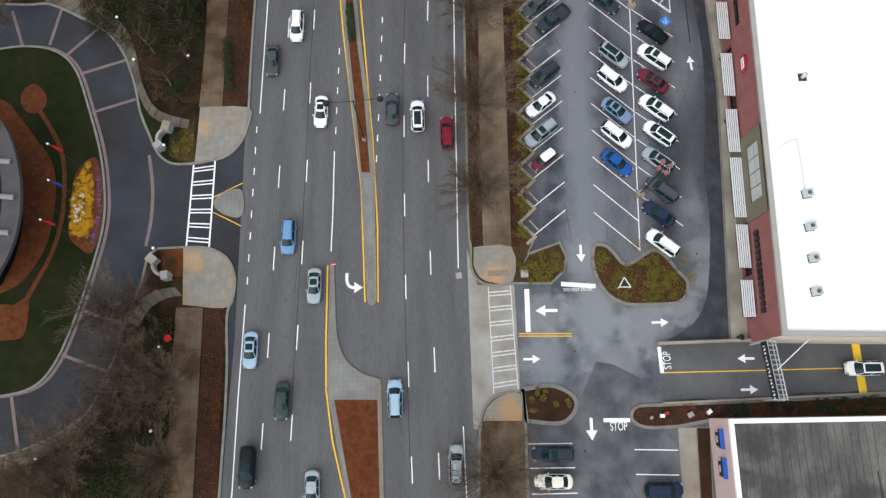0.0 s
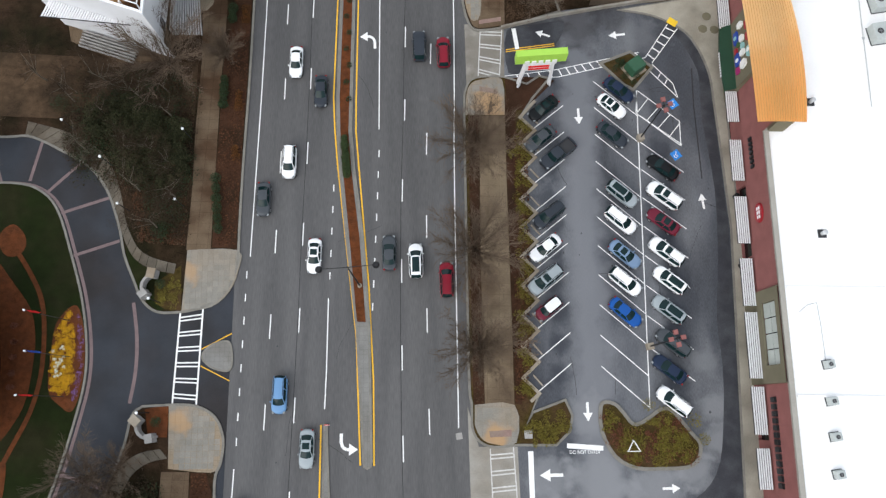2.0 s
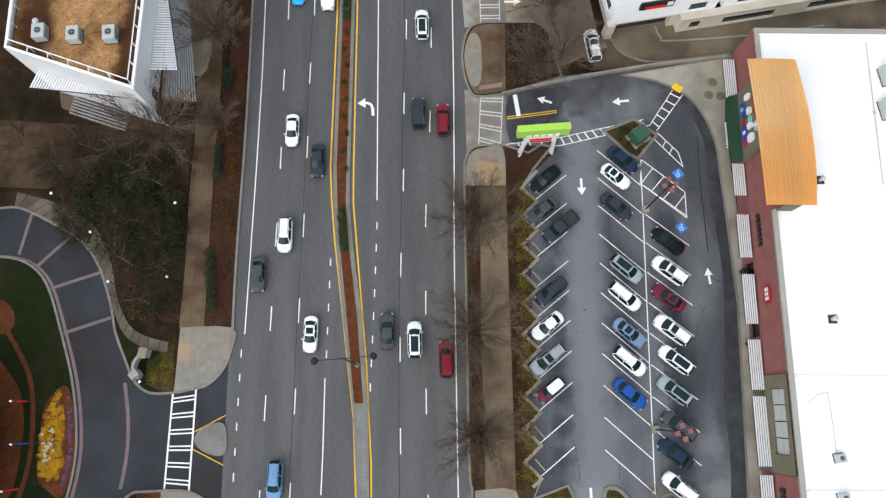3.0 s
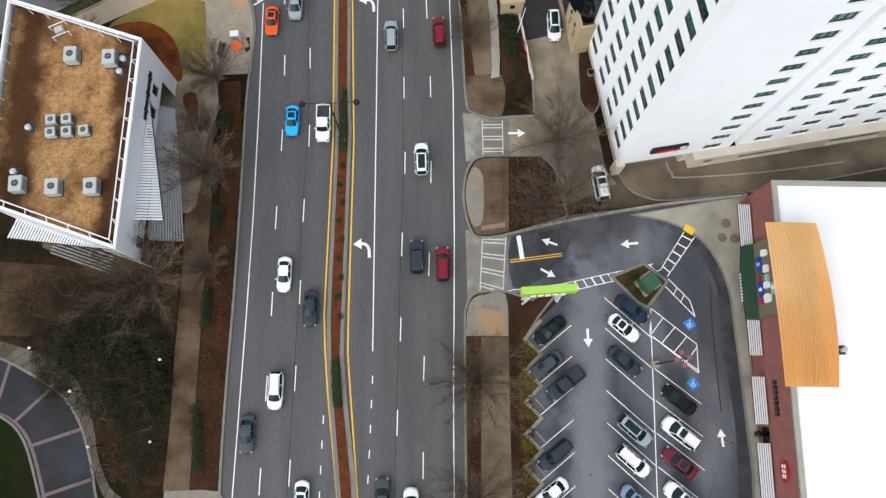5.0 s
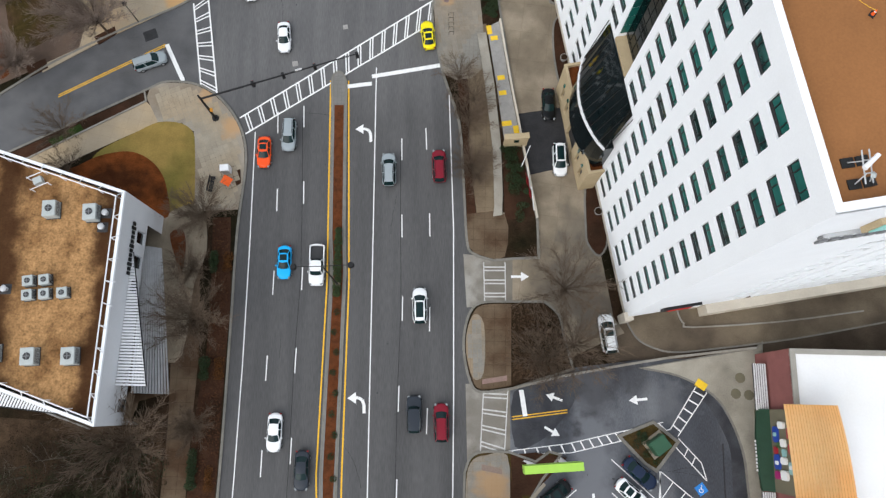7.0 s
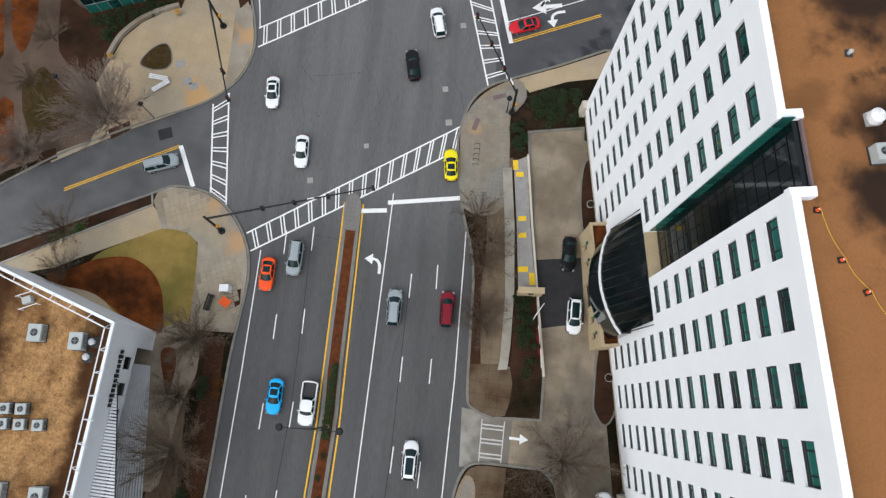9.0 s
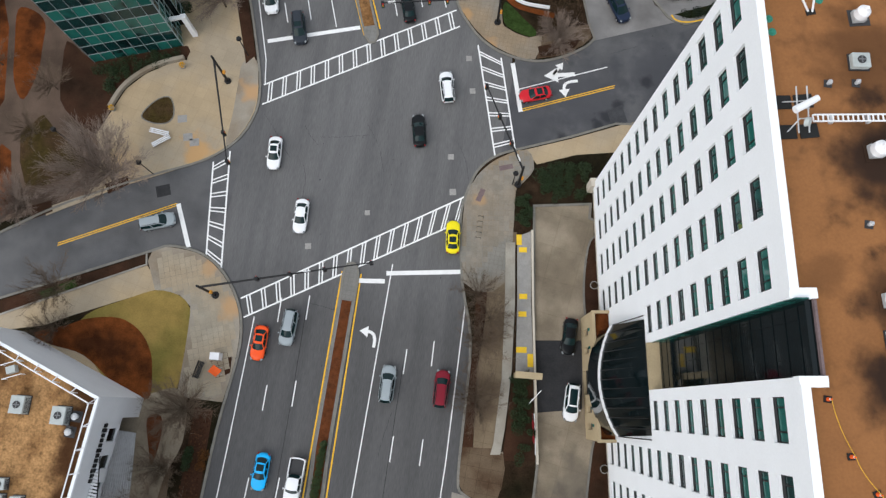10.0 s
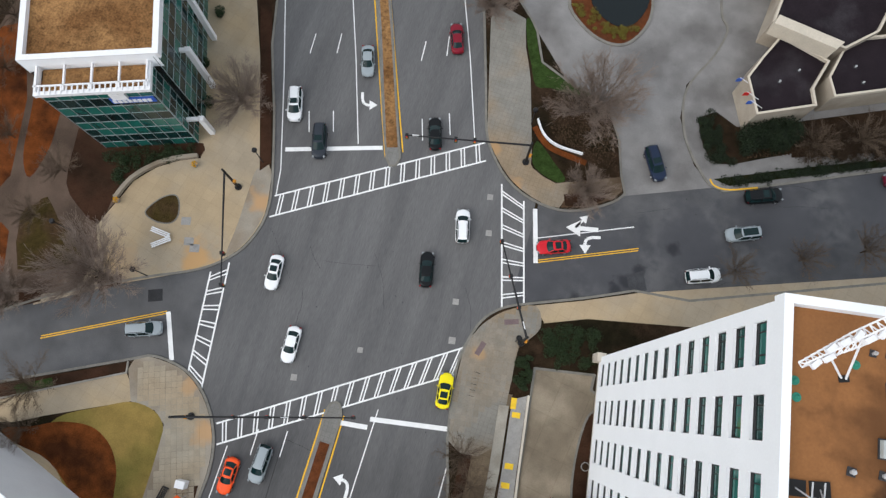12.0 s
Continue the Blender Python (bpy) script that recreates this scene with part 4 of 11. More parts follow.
verge("shop_pavement", [(40.14, 54.26), (40.30, 44.25), (38.14, 8.71), (41.5, 8.7), (41.5, 60), (43.5, 80.5), (42.79, 79.85)] + curve([(27.55, 77.30), (32.45, 76.26), (36.63, 73.85), (38.56, 70.81), (39.72, 66.75), (39.87, 63.02)], 4), M_SHOPWALK, "damp grey concrete pavement before the shops", rim=0.25)
patch("ramp", [(28.98, 8.13), (44.61, 8.75), (63.82, 9.17), (62.36, 0.93), (28.61, 0.78)], M_ASPHALT_OLD, "grey asphalt service ramp between buildings", LOT_Z + 0.006, "road")
# black strips that paint damp and shade along the ramp's south edge
patch("ramp_puddle", curve([(45.1, 1.72), (48.0, 1.95), (51.0, 1.8), (54.0, 2.05), (54.2, 1.75), (50.0, 1.55), (45.0, 1.38)], 3, True), M_SEALED, "black strip of damp and painted shade along the ramp wall", LOT_Z + 0.012, "road")
patch("ramp_gutter", curve([(30.4, 1.1), (33.5, 1.35), (36.0, 1.1), (40.0, 1.5), (45.0, 1.5), (45.0, 1.36), (37.0, 1.08), (30.4, 0.95)], 3, True), M_SEALED, "black strip of damp and painted shade along the ramp wall", LOT_Z + 0.011, "road")
tagged(part("ramp_wall", ribbon(bmnew(), [(28.63, 8.36), (37.97, 8.57), (44.59, 8.60)], 0.35, 0, 0.9), M_CONCRETE), "low pale concrete wall along the ramp", "wall", kind="structure")
tagged(part("ramp_wall_south", ribbon(bmnew(), [(28.62, 0.85), (57.80, 1.71)], 0.25, 0, 0.6), M_CONCRETE), "low concrete wall along the planted bed", "wall", kind="structure")
patch("lot_side_walk", [(30.35, -2.17), (33.20, -2.22), (32.57, -11.83), (30.14, -11.79)], M_CONCRETE, "concrete walk beside the shop", 0.05)
verge("shop_bed", [(32.63, -2.21), (34.34, -2.24), (33.75, -11.85), (32.23, -11.82)], M_MULCH, "mulch bed before the pink shop", category="bed", rim=0.12)
# north end of the lot: fence wall, apron, verge by the hotel
patch("apron_north", [(5.08, 75.38), (10.75, 75.03), (10.58, 66.13), (5.18, 65.88)], M_APRON, "pale concrete drive apron", 0.016)
patch("exit_lane", [(10.74, 74.86), (23.42, 76.84), (28.67, 77.19), (32.98, 75.81), (36.31, 72.99), (38.49, 70.14), (39.09, 66.76), (37.38, 63.88), (28.53, 70.29), (18.88, 67.50), (11.38, 66.61)], M_LOT, "dark damp asphalt exit lane with painted tree shade", LOT_Z + 0.005, "road")
tagged(part("lot_wall", ribbon(bmnew(), [(10.32, 74.57), (17.60, 76.3), (25.0, 77.6), (31.4, 78.6), (42.5, 79.8)], 0.3, 0, 0.7), M_APRON), "low pale concrete wall between lot and hotel", "wall", kind="structure")
verge("verge_hotel_south", curve([(11.04, 74.77), (6.96, 74.34), (5.64, 75.76), (4.94, 79.02), (4.98, 81.85), (5.77, 84.57), (7.31, 85.82), (11.20, 85.96)], 4) + curve([(15.54, 85.93), (17.37, 84.12), (17.99, 81.02), (18.94, 77.20)], 3), M_SOIL, "bare brown bank with a leafless tree by the hotel", category="ground")
patch("corner_paving_hotel_south", curve([(10.90, 75.14), (7.11, 74.64), (5.94, 75.99), (5.24, 79.01), (5.28, 81.85), (6.07, 84.26), (7.46, 85.50), (11.19, 85.64)], 3), M_WALK, "tan paved corner with a grey paver border", z + 0.010)
patch("paver_border", curve([(6.09, 75.99), (5.24, 79.01), (5.28, 81.85), (6.22, 84.25), (7.56, 83.00), (7.45, 76.88)], 3, True), M_PAVER, "grey paver border at the kerb", z + 0.014)
patch("apron_hotel", [(4.95, 92.39), (11.51, 91.71), (14.99, 91.69), (15.55, 86.09), (11.19, 85.80), (5.32, 85.20)], M_APRON, "pale concrete drive apron", 0.016)
patch("hotel_drive", [(11.51, 91.71), (14.99, 91.69), (14.85, 96.73), (10.35, 130.86), (18.29, 132.34), (23.00, 94.50), (24.51, 83.92), (25.83, 81.79), (17.76, 78.27), (16.89, 83.90), (15.54, 85.93), (11.35, 85.96)], M_DRIVE, "stained concrete hotel drive with painted tree shade", 0.020, "road")
patch("hotel_drive_dark", [(12.73, 112.50), (18.82, 113.45), (19.77, 104.78), (14.15, 103.48)], M_TAR, "black asphalt patch at the hotel entrance", 0.026, "road")
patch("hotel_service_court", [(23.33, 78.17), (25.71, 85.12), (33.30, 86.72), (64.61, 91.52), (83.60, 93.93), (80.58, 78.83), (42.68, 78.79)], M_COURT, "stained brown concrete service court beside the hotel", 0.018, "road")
verge("verge_hotel_north", [(14.99, 91.85), (11.51, 91.71), (8.95, 91.48)] + curve([(8.95, 91.48), (6.34, 92.39), (5.44, 94.19), (5.07, 102.56), (4.52, 111.27), (2.32, 118.63), (0.94, 126.25), (0.85, 129.45), (1.52, 132.83), (2.53, 135.05), (4.61, 137.05), (8.18, 138.70), (14.19, 141.25), (20.21, 144.15)], 3) + [(27.5, 145.0), (120, 183), (120, 165), (26, 127), (18, 130), (17.95, 131.96), (10.39, 130.54), (12.99, 109.82), (14.98, 96.88)], M_SOIL, "planted hotel frontage", category="ground")
patch("hotel_corner_paving", curve([(2.47, 118.65), (1.00, 129.48), (1.77, 132.70), (2.90, 134.69), (4.90, 136.67), (8.38, 138.39), (9.73, 135.76), (8.13, 133.04), (7.68, 131.74), (8.01, 119.52)], 3, True), M_PAVER, "tan paver street corner with tactile edges", z + 0.012)
patch("side_pavement_east", [(8.22, 138.37), (14.23, 140.91), (21.01, 144.10), (120, 182), (120, 178), (30, 142), (15.26, 138.71), (10.03, 136.48)], M_PLAZA, "tan concrete pavement along the side street", z + 0.010)
patch("hotel_pavement", [(6.9, 96.9), (5.8, 107.7), (6.0, 115.3), (4.97, 124.05), (3.4, 124.2), (3.0, 126.0), (8.6, 126.5), (9.2, 107.0), (9.3, 98.6), (9.3, 96.9)], M_TANWALK, "tan jointed pavement before the hotel", z + 0.006)
patch("hotel_tree_strip", [(3.5, 123.79), (4.97, 124.05), (5.57, 119.74), (5.97, 115.35), (6.06, 112.44), (5.9, 107.73), (6.81, 97.12), (5.45, 96.86), (5.1, 106.22), (4.75, 113.64), (4.1, 119.48)], M_MULCH, "brown mulch strip under street trees", z + 0.010, "bed")
patch("hotel_kerb_walk", [(7.25, 124.8), (8.5, 125.01), (9.54, 117.05), (10.27, 108.23), (10.38, 100.92), (10.23, 97.73), (9.0, 97.52), (9.2, 98.9), (9.15, 107.06), (8.24, 116.83)], M_PALEWALL, "pale concrete wall top beside the pavement", z + 0.20)
patch("hotel_bus_walk", [(8.69, 125.92), (10.44, 126.92), (11.64, 117.43), (13.08, 108.37), (10.83, 107.98), (9.84, 117.12)], M_STONE, "grey walk with yellow tactile pads", z + 0.012)
structure("walk_wall", ribbon(bmnew(), [(10.55, 127.0), (11.85, 117.4), (13.25, 108.3), (14.95, 97.3)], 0.25, 0.0, 0.7), M_CREAM, "low stained concrete wall beside the hotel drive", "wall")
patch("hotel_hedge_bed", [(10.6, 107.4), (13.1, 107.8), (14.7, 97.6), (10.6, 97.0)], M_MULCH, "dark planting bed with evergreen shrubs", z + 0.012, "bed")
patch("hotel_corner_bed", [(10.12, 135.82), (16.83, 138.71), (18.42, 132.61), (10.57, 130.97)], M_SOIL, "dark planting bed at the hotel corner", z + 0.014, "bed")
patch("hotel_corner_south", curve([(5.46, 97.87), (10.59, 97.86), (10.45, 91.98), (7.21, 92.22), (5.87, 93.15), (5.43, 95.11)], 3), M_WALK, "tan paved corner before the hotel drive", z + 0.016)
patch("hotel_paver_south", [(6.91, 97.54), (10.55, 98.11), (10.77, 96.43), (7.96, 96.19)], M_PAVER, "tan paver corner by the hotel drive", z + 0.012)

verge("court_island", [(25.6, 84.2)] + curve([(26.04, 83.54), (27.47, 81.0), (29.75, 79.75), (32.09, 79.3), (36.28, 79.6), (47.77, 81.0), (59.27, 83.0)], 4) + [(86, 87.8), (86, 93.85)], M_COURTPALE, "stained tan concrete court along the foot of the hotel", rim=0.22)

lot_band = curve([(37.95, 9.0), (38.65, 17.8), (39.45, 32.0), (40.0, 45), (39.9, 57), (39.85, 63), (39.6, 66.7), (38.5, 70.6), (36.6, 73.6), (34.0, 75.4)], 2) + curve([(33.0, 74.9), (35.5, 73.0), (37.2, 70.0), (38.2, 66.6), (38.0, 60), (38.7, 50), (38.1, 40), (37.1, 32.1), (37.2, 26), (36.7, 20.2), (35.6, 14.1), (33.4, 10.8), (29.9, 8.8)], 3)
patch("kerb_asphalt", lot_band, M_SEALED, "black freshly sealed asphalt along the shop kerb", LOT_Z + 0.010, "road")
patch("patched_asphalt", [(20.57, 6.24), (22.73, 5.84), (28.6, 2.7), (28.6, 0.8), (25.0, 0.4), (24.4, -1), (25.5, -2), (30.2, -2.2), (30.1, -14), (11.3, -14), (11.3, -1.2), (15, -1.6), (17, -0.8), (17.8, 0.8)], M_PATCHED, "darker repaired asphalt of the south lot", LOT_Z + 0.005, "road")
patch("exit_patch", curve([(11.2, 74.3), (15.5, 75.2), (19.5, 75.6), (18.6, 72.6), (16.4, 70.0), (14.2, 68.2), (11.2, 67.6)], 3, True), M_SEALED, "black sealed asphalt at the lot exit", LOT_Z + 0.010, "road")

structure("court_kerb", ribbon(bmnew(), curve([(32.82, 84.9), (33.09, 83.75), (33.57, 83.01), (34.61, 82.51), (46.03, 83.2), (57.25, 84.6)], 3), 0.2, 0.1, 0.3), M_APRON, "thin pale kerb in the service court", "kerb")

# ---- north side ----
nw = curve([(-62.07, 114.18), (-58.52, 116.91), (-52.39, 121.16), (-42.57, 126.51), (-37.17, 129.06), (-33.95, 131.11), (-31.14, 134.24), (-29.85, 138.33), (-30.16, 142.42), (-31.72, 147.49), (-33.92, 153.84), (-39.74, 170.66), (-42, 200), (-95, 330)], 3)
verge("verge_bank", nw + [(-300, 330), (-300, 20)], M_SOIL, "brown planted ground round the bank", category="ground")
patch("bank_plaza", curve([(-37.14, 128.99), (-34.01, 131.25), (-31.34, 134.34), (-30.07, 138.27), (-30.31, 141.95), (-31.59, 145.80), (-33.50, 149.11)], 3) + [(-42.58, 169.77), (-49.69, 167.57), (-42.96, 147.49), (-41.23, 144.45), (-43.94, 143.26), (-46.53, 141.42), (-48.73, 138.69), (-49.71, 135.51), (-51.1, 131.4), (-49.25, 127.81), (-49.88, 122.81), (-55.10, 120.01), (-54.63, 118.98), (-45.76, 124.49)], M_PLAZA, "tan concrete corner plaza", z + 0.010)
patch("bank_path", [(-76.04, 160), (-62.0, 153.0), (-58.6, 145.5), (-52.0, 143.0), (-49.0, 138.5), (-49.9, 135.5), (-51.2, 131.4), (-49.1, 127.6), (-49.8, 122.9), (-55.0, 119.9), (-64.14, 115.2), (-80, 120)], M_PATH, "pinkish tan winding paths beside the bank", z + 0.006)
patch("bank_mulch", curve([(-67.46, 148.46), (-65.0, 148.6), (-62.94, 146.96), (-62.32, 143.65), (-61.8, 139.4), (-62.6, 134.9), (-64.77, 137.51), (-66.3, 143.0)], 4, True), M_REDBED, "dark red mulch bed between the paths", z + 0.012, "bed")
patch("bank_mulch_west", [(-74.0, 156.0), (-70.0, 149.9), (-67.9, 145.5), (-65.2, 134.4), (-66.0, 132.0), (-80, 128), (-84, 150)], M_REDBED, "dark red mulch bed past the paths", z + 0.012, "bed")
patch("bank_mulch_south", [(-63.6, 128.0), (-61.99, 127.16), (-59.3, 118.7), (-60.2, 117.9), (-66.0, 120.0)], M_REDBED, "dark red mulch bed beside the street", z + 0.012, "bed")
patch("bank_bed", curve([(-59.05, 144.66), (-56.9, 143.6), (-54.79, 142.6), (-49.83, 143.9), (-44.78, 145.6), (-41.7, 146.6), (-41.3, 144.74), (-44.39, 143.56), (-47.66, 141.07), (-49.85, 137.84), (-50.49, 135.25), (-50.95, 131.55), (-54.77, 133.24), (-57.46, 135.67), (-58.65, 140.92)], 2, True), M_MULCH, "brown mulch bed at the foot of the bank", z + 0.014, "bed")
patch("plaza_paver_edge", curve([(-32.88, 132.49), (-30.83, 135.56), (-30.13, 139.08), (-30.45, 142.33), (-31.44, 145.85), (-33.30, 145.27), (-33.25, 141.88), (-32.99, 136.95)], 3, True), M_CONCRETE, "pale concrete edge of the corner plaza", z + 0.014)
verge("plaza_bed", curve([(-45.53, 135.05), (-44.29, 137.44), (-42.64, 138.46), (-41.62, 137.60), (-41.09, 135.68), (-41.85, 134.53), (-43.79, 134.26)], 4, True), M_YGREEN, "triangular planted bed in the plaza", z=KERB_Z + 0.06, category="bed", rim=0.15)
patch("bank_tree_strip", [(-42.69, 171.69), (-41.11, 172.18), (-31.73, 146.62), (-32.84, 145.16)], M_MULCH, "mulch strip beside the kerb", z + 0.018, "bed")
patch("bank_lawn", curve([(-61.45, 129.74), (-60.2, 131.6), (-59.05, 133.1), (-56.31, 130.63), (-51.98, 127.9), (-51.54, 126.25), (-53.84, 124.4), (-58.63, 122.68)], 2, True), M_YGREEN, "small olive winter lawn beside the path", z + 0.012, "lawn")
patch("tree_pit", [(-57.18, 119.89), (-54.5, 121.15), (-53.89, 119.67), (-56.29, 118.31)], M_MULCH, "mulch tree pit in the pavement", z + 0.014, "bed")
patch("tree_pit_east", [(-47.94, 124.53), (-45.17, 126.21), (-44.7, 125.08), (-47.14, 123.3)], M_MULCH, "mulch tree pit in the pavement", z + 0.014, "bed")
ne = curve([(-11.47, 181.38), (-6.82, 166.77), (-4.80, 160.21), (-2.99, 157.10), (-0.00, 154.06), (3.70, 152.33), (7.91, 151.95), (11.4, 153.1), (14.6, 155.2), (15.86, 156.8)], 3)
verge("verge_northeast", ne + [(14.82, 159.04), (13.25, 164.08), (11.1, 167.83), (8.15, 169.79), (4.14, 170.63), (-0.09, 172.45), (-2.1, 176.97), (-3.4, 178.6), (-8.24, 183.36), (0, 210), (-18, 210)], M_SOIL, "planted corner ground with a bare tree", category="ground")
patch("corner_paving_northeast", curve([(-4.49, 159.43), (-2.76, 157.17), (0.29, 154.26), (3.85, 152.58), (7.81, 152.2), (8.3, 156.16), (6.5, 155.43), (2.88, 156.62), (2.12, 158.8), (-1.03, 169.49), (-2.93, 173.89), (-4.17, 178.33)], 2) + [(-9.84, 179.94)], M_PAVER, "tan paved street corner", z + 0.010)
patch("corner_walk_northeast", [(8.0, 152.3), (11.3, 153.4), (14.4, 155.5), (15.4, 157.0), (14.82, 159.0), (8.3, 156.16)], M_WALK, "leaf-strewn tan pavement beside the street", z + 0.008)
patch("corner_tree_pit", [(7.9, 154.25), (13.9, 156.4), (13.2, 154.9), (10.75, 153.3), (8.5, 152.7)], M_MULCH, "brown mulch bed round a small bare tree", z + 0.016, "bed")
patch("corner_lawn", curve([(-4.1, 178.2), (-3.18, 178.35), (-2.2, 176.9), (-0.2, 172.5), (3.2, 170.9), (7.9, 169.6), (5.2, 168.9), (2.2, 168.9), (0.02, 168.6), (-1.5, 171.6), (-2.8, 174.3)], 3, True), M_GREEN, "dark green lawn edge", z + 0.012, "lawn")
patch("corner_lawn_south", curve([(2.27, 158.84), (2.35, 160.6), (3.7, 159.8), (5.32, 158.4), (7.51, 156.5), (6.5, 155.6), (3.11, 156.8)], 3, True), M_GREEN, "dark green lawn below a curved wall", z + 0.012, "lawn")
structure("corner_mulch", ribbon(bmnew(), curve([(1.5, 162.6), (3.0, 161.1), (4.9, 160.1), (9.7, 159.5)], 4), 0.8, 0.05, z + 0.018), M_REDBED, "red mulch band below the curved wall", "bed")
patch("northeast_drive", [(15.60, 156.4), (14.6, 160.0), (13.0, 164.5), (10.8, 168.0), (4.0, 170.8), (-2.06, 177.0), (-8.50, 184.26), (-6, 206), (26, 206), (24.43, 184.82), (23.3, 180.4), (20.34, 175.19), (20.6, 169.95), (24.0, 163.6), (27.5, 161.4)], M_GREYDRIVE, "grey concrete drive of the neighbouring building", 0.016, "road")
ne2 = curve([(22.24, 189.79), (22.98, 187.13), (24.15, 185.12), (23.11, 180.67), (20.89, 175.83), (20.54, 172.28), (21.72, 167.76), (23.4, 164.9), (24.8, 163.3), (26.4, 161.7), (28.4, 161.3), (30.6, 162.0), (49.36, 170.75)], 4)
verge("verge_far_east", ne2 + [(160, 215), (160, 260), (60, 260)], M_GREYDRIVE, "grey paved ground of the neighbouring building", category="pavement")
patch("far_east_lawn", [(22.9, 170.6), (25.19, 172.3), (28.4, 170.9), (36.4, 174.2), (47.89, 179.6), (48.94, 174.6), (37.0, 169.6), (29.0, 165.3), (26.94, 164.75), (25.65, 165.2), (24.33, 167.2)], M_SOIL, "dark leaf-littered planting before the neighbouring building", z + 0.012, "lawn")
patch("far_east_litter", [(35.77, 172.80), (50.64, 178.74), (51.31, 174.29), (36.55, 168.67)], M_SOIL, "dark leaf litter under bare shrubs", z + 0.016, "bed")
patch("far_east_verge", [(26.92, 162.42), (36.86, 167.04), (49.11, 172.31), (49.28, 171.24), (37.09, 165.83), (29.20, 162.11)], M_LAWN, "green verge strip beside the street", z + 0.012, "lawn")
verge("fountain_rim", curve([(1.05, 183.31), (3.83, 179.85), (7.62, 178.19), (10.79, 178.89), (12.82, 182.64), (12.65, 186.91), (10.38, 191.11), (2.96, 189.80)], 4, True), M_STRAW, "planted ring round a dark pool", category="bed", rim=0.4)
patch("pool", curve([(4.05, 184.25), (5.95, 182.13), (8.56, 181.13), (10.87, 182.04), (12.18, 185.32), (11.67, 188.56), (8.89, 190.16), (4.23, 188.21)], 4, True), M_DARKGLASS, "dark round fountain pool", KERB_Z + 0.10, "pool")


# ---- road markings ----
def marking(name, label):
    ob = thing(name, label, "road marking")
    ob["kind"] = "structure"
    return ob


def stripe(parent, a, b, width, material=M_WHITE, z=PAINT_Z, name="stripe"):
    return part(name, ribbon(bmnew(), [a, b], width, z - 0.006, z), material, parent)


def line(parent, pts, width=0.14, material=M_WHITE, z=PAINT_Z):
    return part("line", ribbon(bmnew(), pts, width, z - 0.006, z), material, parent)


def dashes(parent, pts, length, cycle, phase, width=0.14, material=M_WHITE):
    """Dashes at even steps along a plan line; phase: how far the first begins from its start."""
    run = [0.0]
    for a, b in zip(pts, pts[1:]):
        run.append(run[-1] + math.dist(a, b))

    def at(s):
        for i in range(len(pts) - 1):
            if s <= run[i + 1] or i == len(pts) - 2:
                return along(pts[i], pts[i + 1], (s - run[i]) / (run[i + 1] - run[i]))
    s = phase
    while s + length < run[-1]:
        stripe(parent, at(s), at(s + length), width, material, name="dash")
        s += cycle


lanes = marking("lane_lines", "white broken lane lines on the boulevard")
def dash_row(points):
    """A lane's dashes, each centred on its place and turned along the lane; closer ones are taken once."""
    pts = sorted(points, key=lambda p: p[1])
    kept = [pts[0]]
    for p in pts[1:]:
        if math.dist(p, kept[-1]) > 6:
            kept.append(p)
    for i, p in enumerate(kept):
        a, b = kept[max(i - 1, 0)], kept[min(i + 1, len(kept) - 1)]
        d = (Vector(b) - Vector(a)).normalized() * 1.6
        stripe(lanes, (p[0] - d.x, p[1] - d.y), (p[0] + d.x, p[1] + d.y), 0.14, name="dash")
    return kept


dash_row([(-20.71, 54.72), (-20.96, 43.40), (-21.24, 32.01), (-21.49, 20.50), (-21.77, 8.97), (-22.08, -2.41), (-20.51, 65.63), (-20.32, 77.53), (-20.22, 88.56), (-20.51, 77.40), (-20.40, 88.65), (-20.33, 99.97), (-20.80, 111.31)])
L2 = dash_row([(-17.06, 55.94), (-17.32, 44.38), (-17.47, 32.76), (-17.74, 21.29), (-18.06, 9.93), (-18.42, -1.37), (-16.89, 67.15), (-16.65, 78.43), (-16.45, 89.15), (-16.82, 78.37), (-16.76, 89.68), (-16.75, 101.05), (-17.20, 112.18)])
R2 = dash_row([(-3.96, 50.31), (-4.08, 39.12), (-4.05, 27.68), (-3.94, 16.39), (-3.63, 4.99), (-3.26, -6.72), (-3.59, 62.16), (-3.32, 73.62), (-3.11, 85.09), (-3.47, 73.50), (-3.42, 85.09), (-3.29, 96.29), (-3.54, 107.69), (-3.42, 107.25)])
dash_row([(-0.57, 57.04), (-0.70, 45.15), (-0.77, 32.49), (-0.62, 19.62), (-0.26, 6.80), (0.12, -6.31), (-0.30, 58.23), (0.16, 70.91), (0.47, 83.68), (0.15, 70.76), (0.38, 84.75), (0.46, 96.44), (-0.01, 108.99), (-0.05, 108.80)])
for pts in ([(-28.15, 152.08), (-32.25, 163.48), (-33.5, 182)], [(-24.92, 153.09), (-28.34, 162.84), (-30.5, 182)], [(-9.25, 157.51), (-14.00, 171.01), (-14, 184)], [(-12.67, 155.57), (-16.68, 167.38), (-18, 184)]):
    dashes(lanes, pts, 3.2, 12.1, 0.5)
seams = marking("tar_seams", "dark tar seams between the lanes")
for pts in (L2, R2):
    line(seams, [(x - 0.18, y) for x, y in pts], 0.07, M_TAR, 0.014)

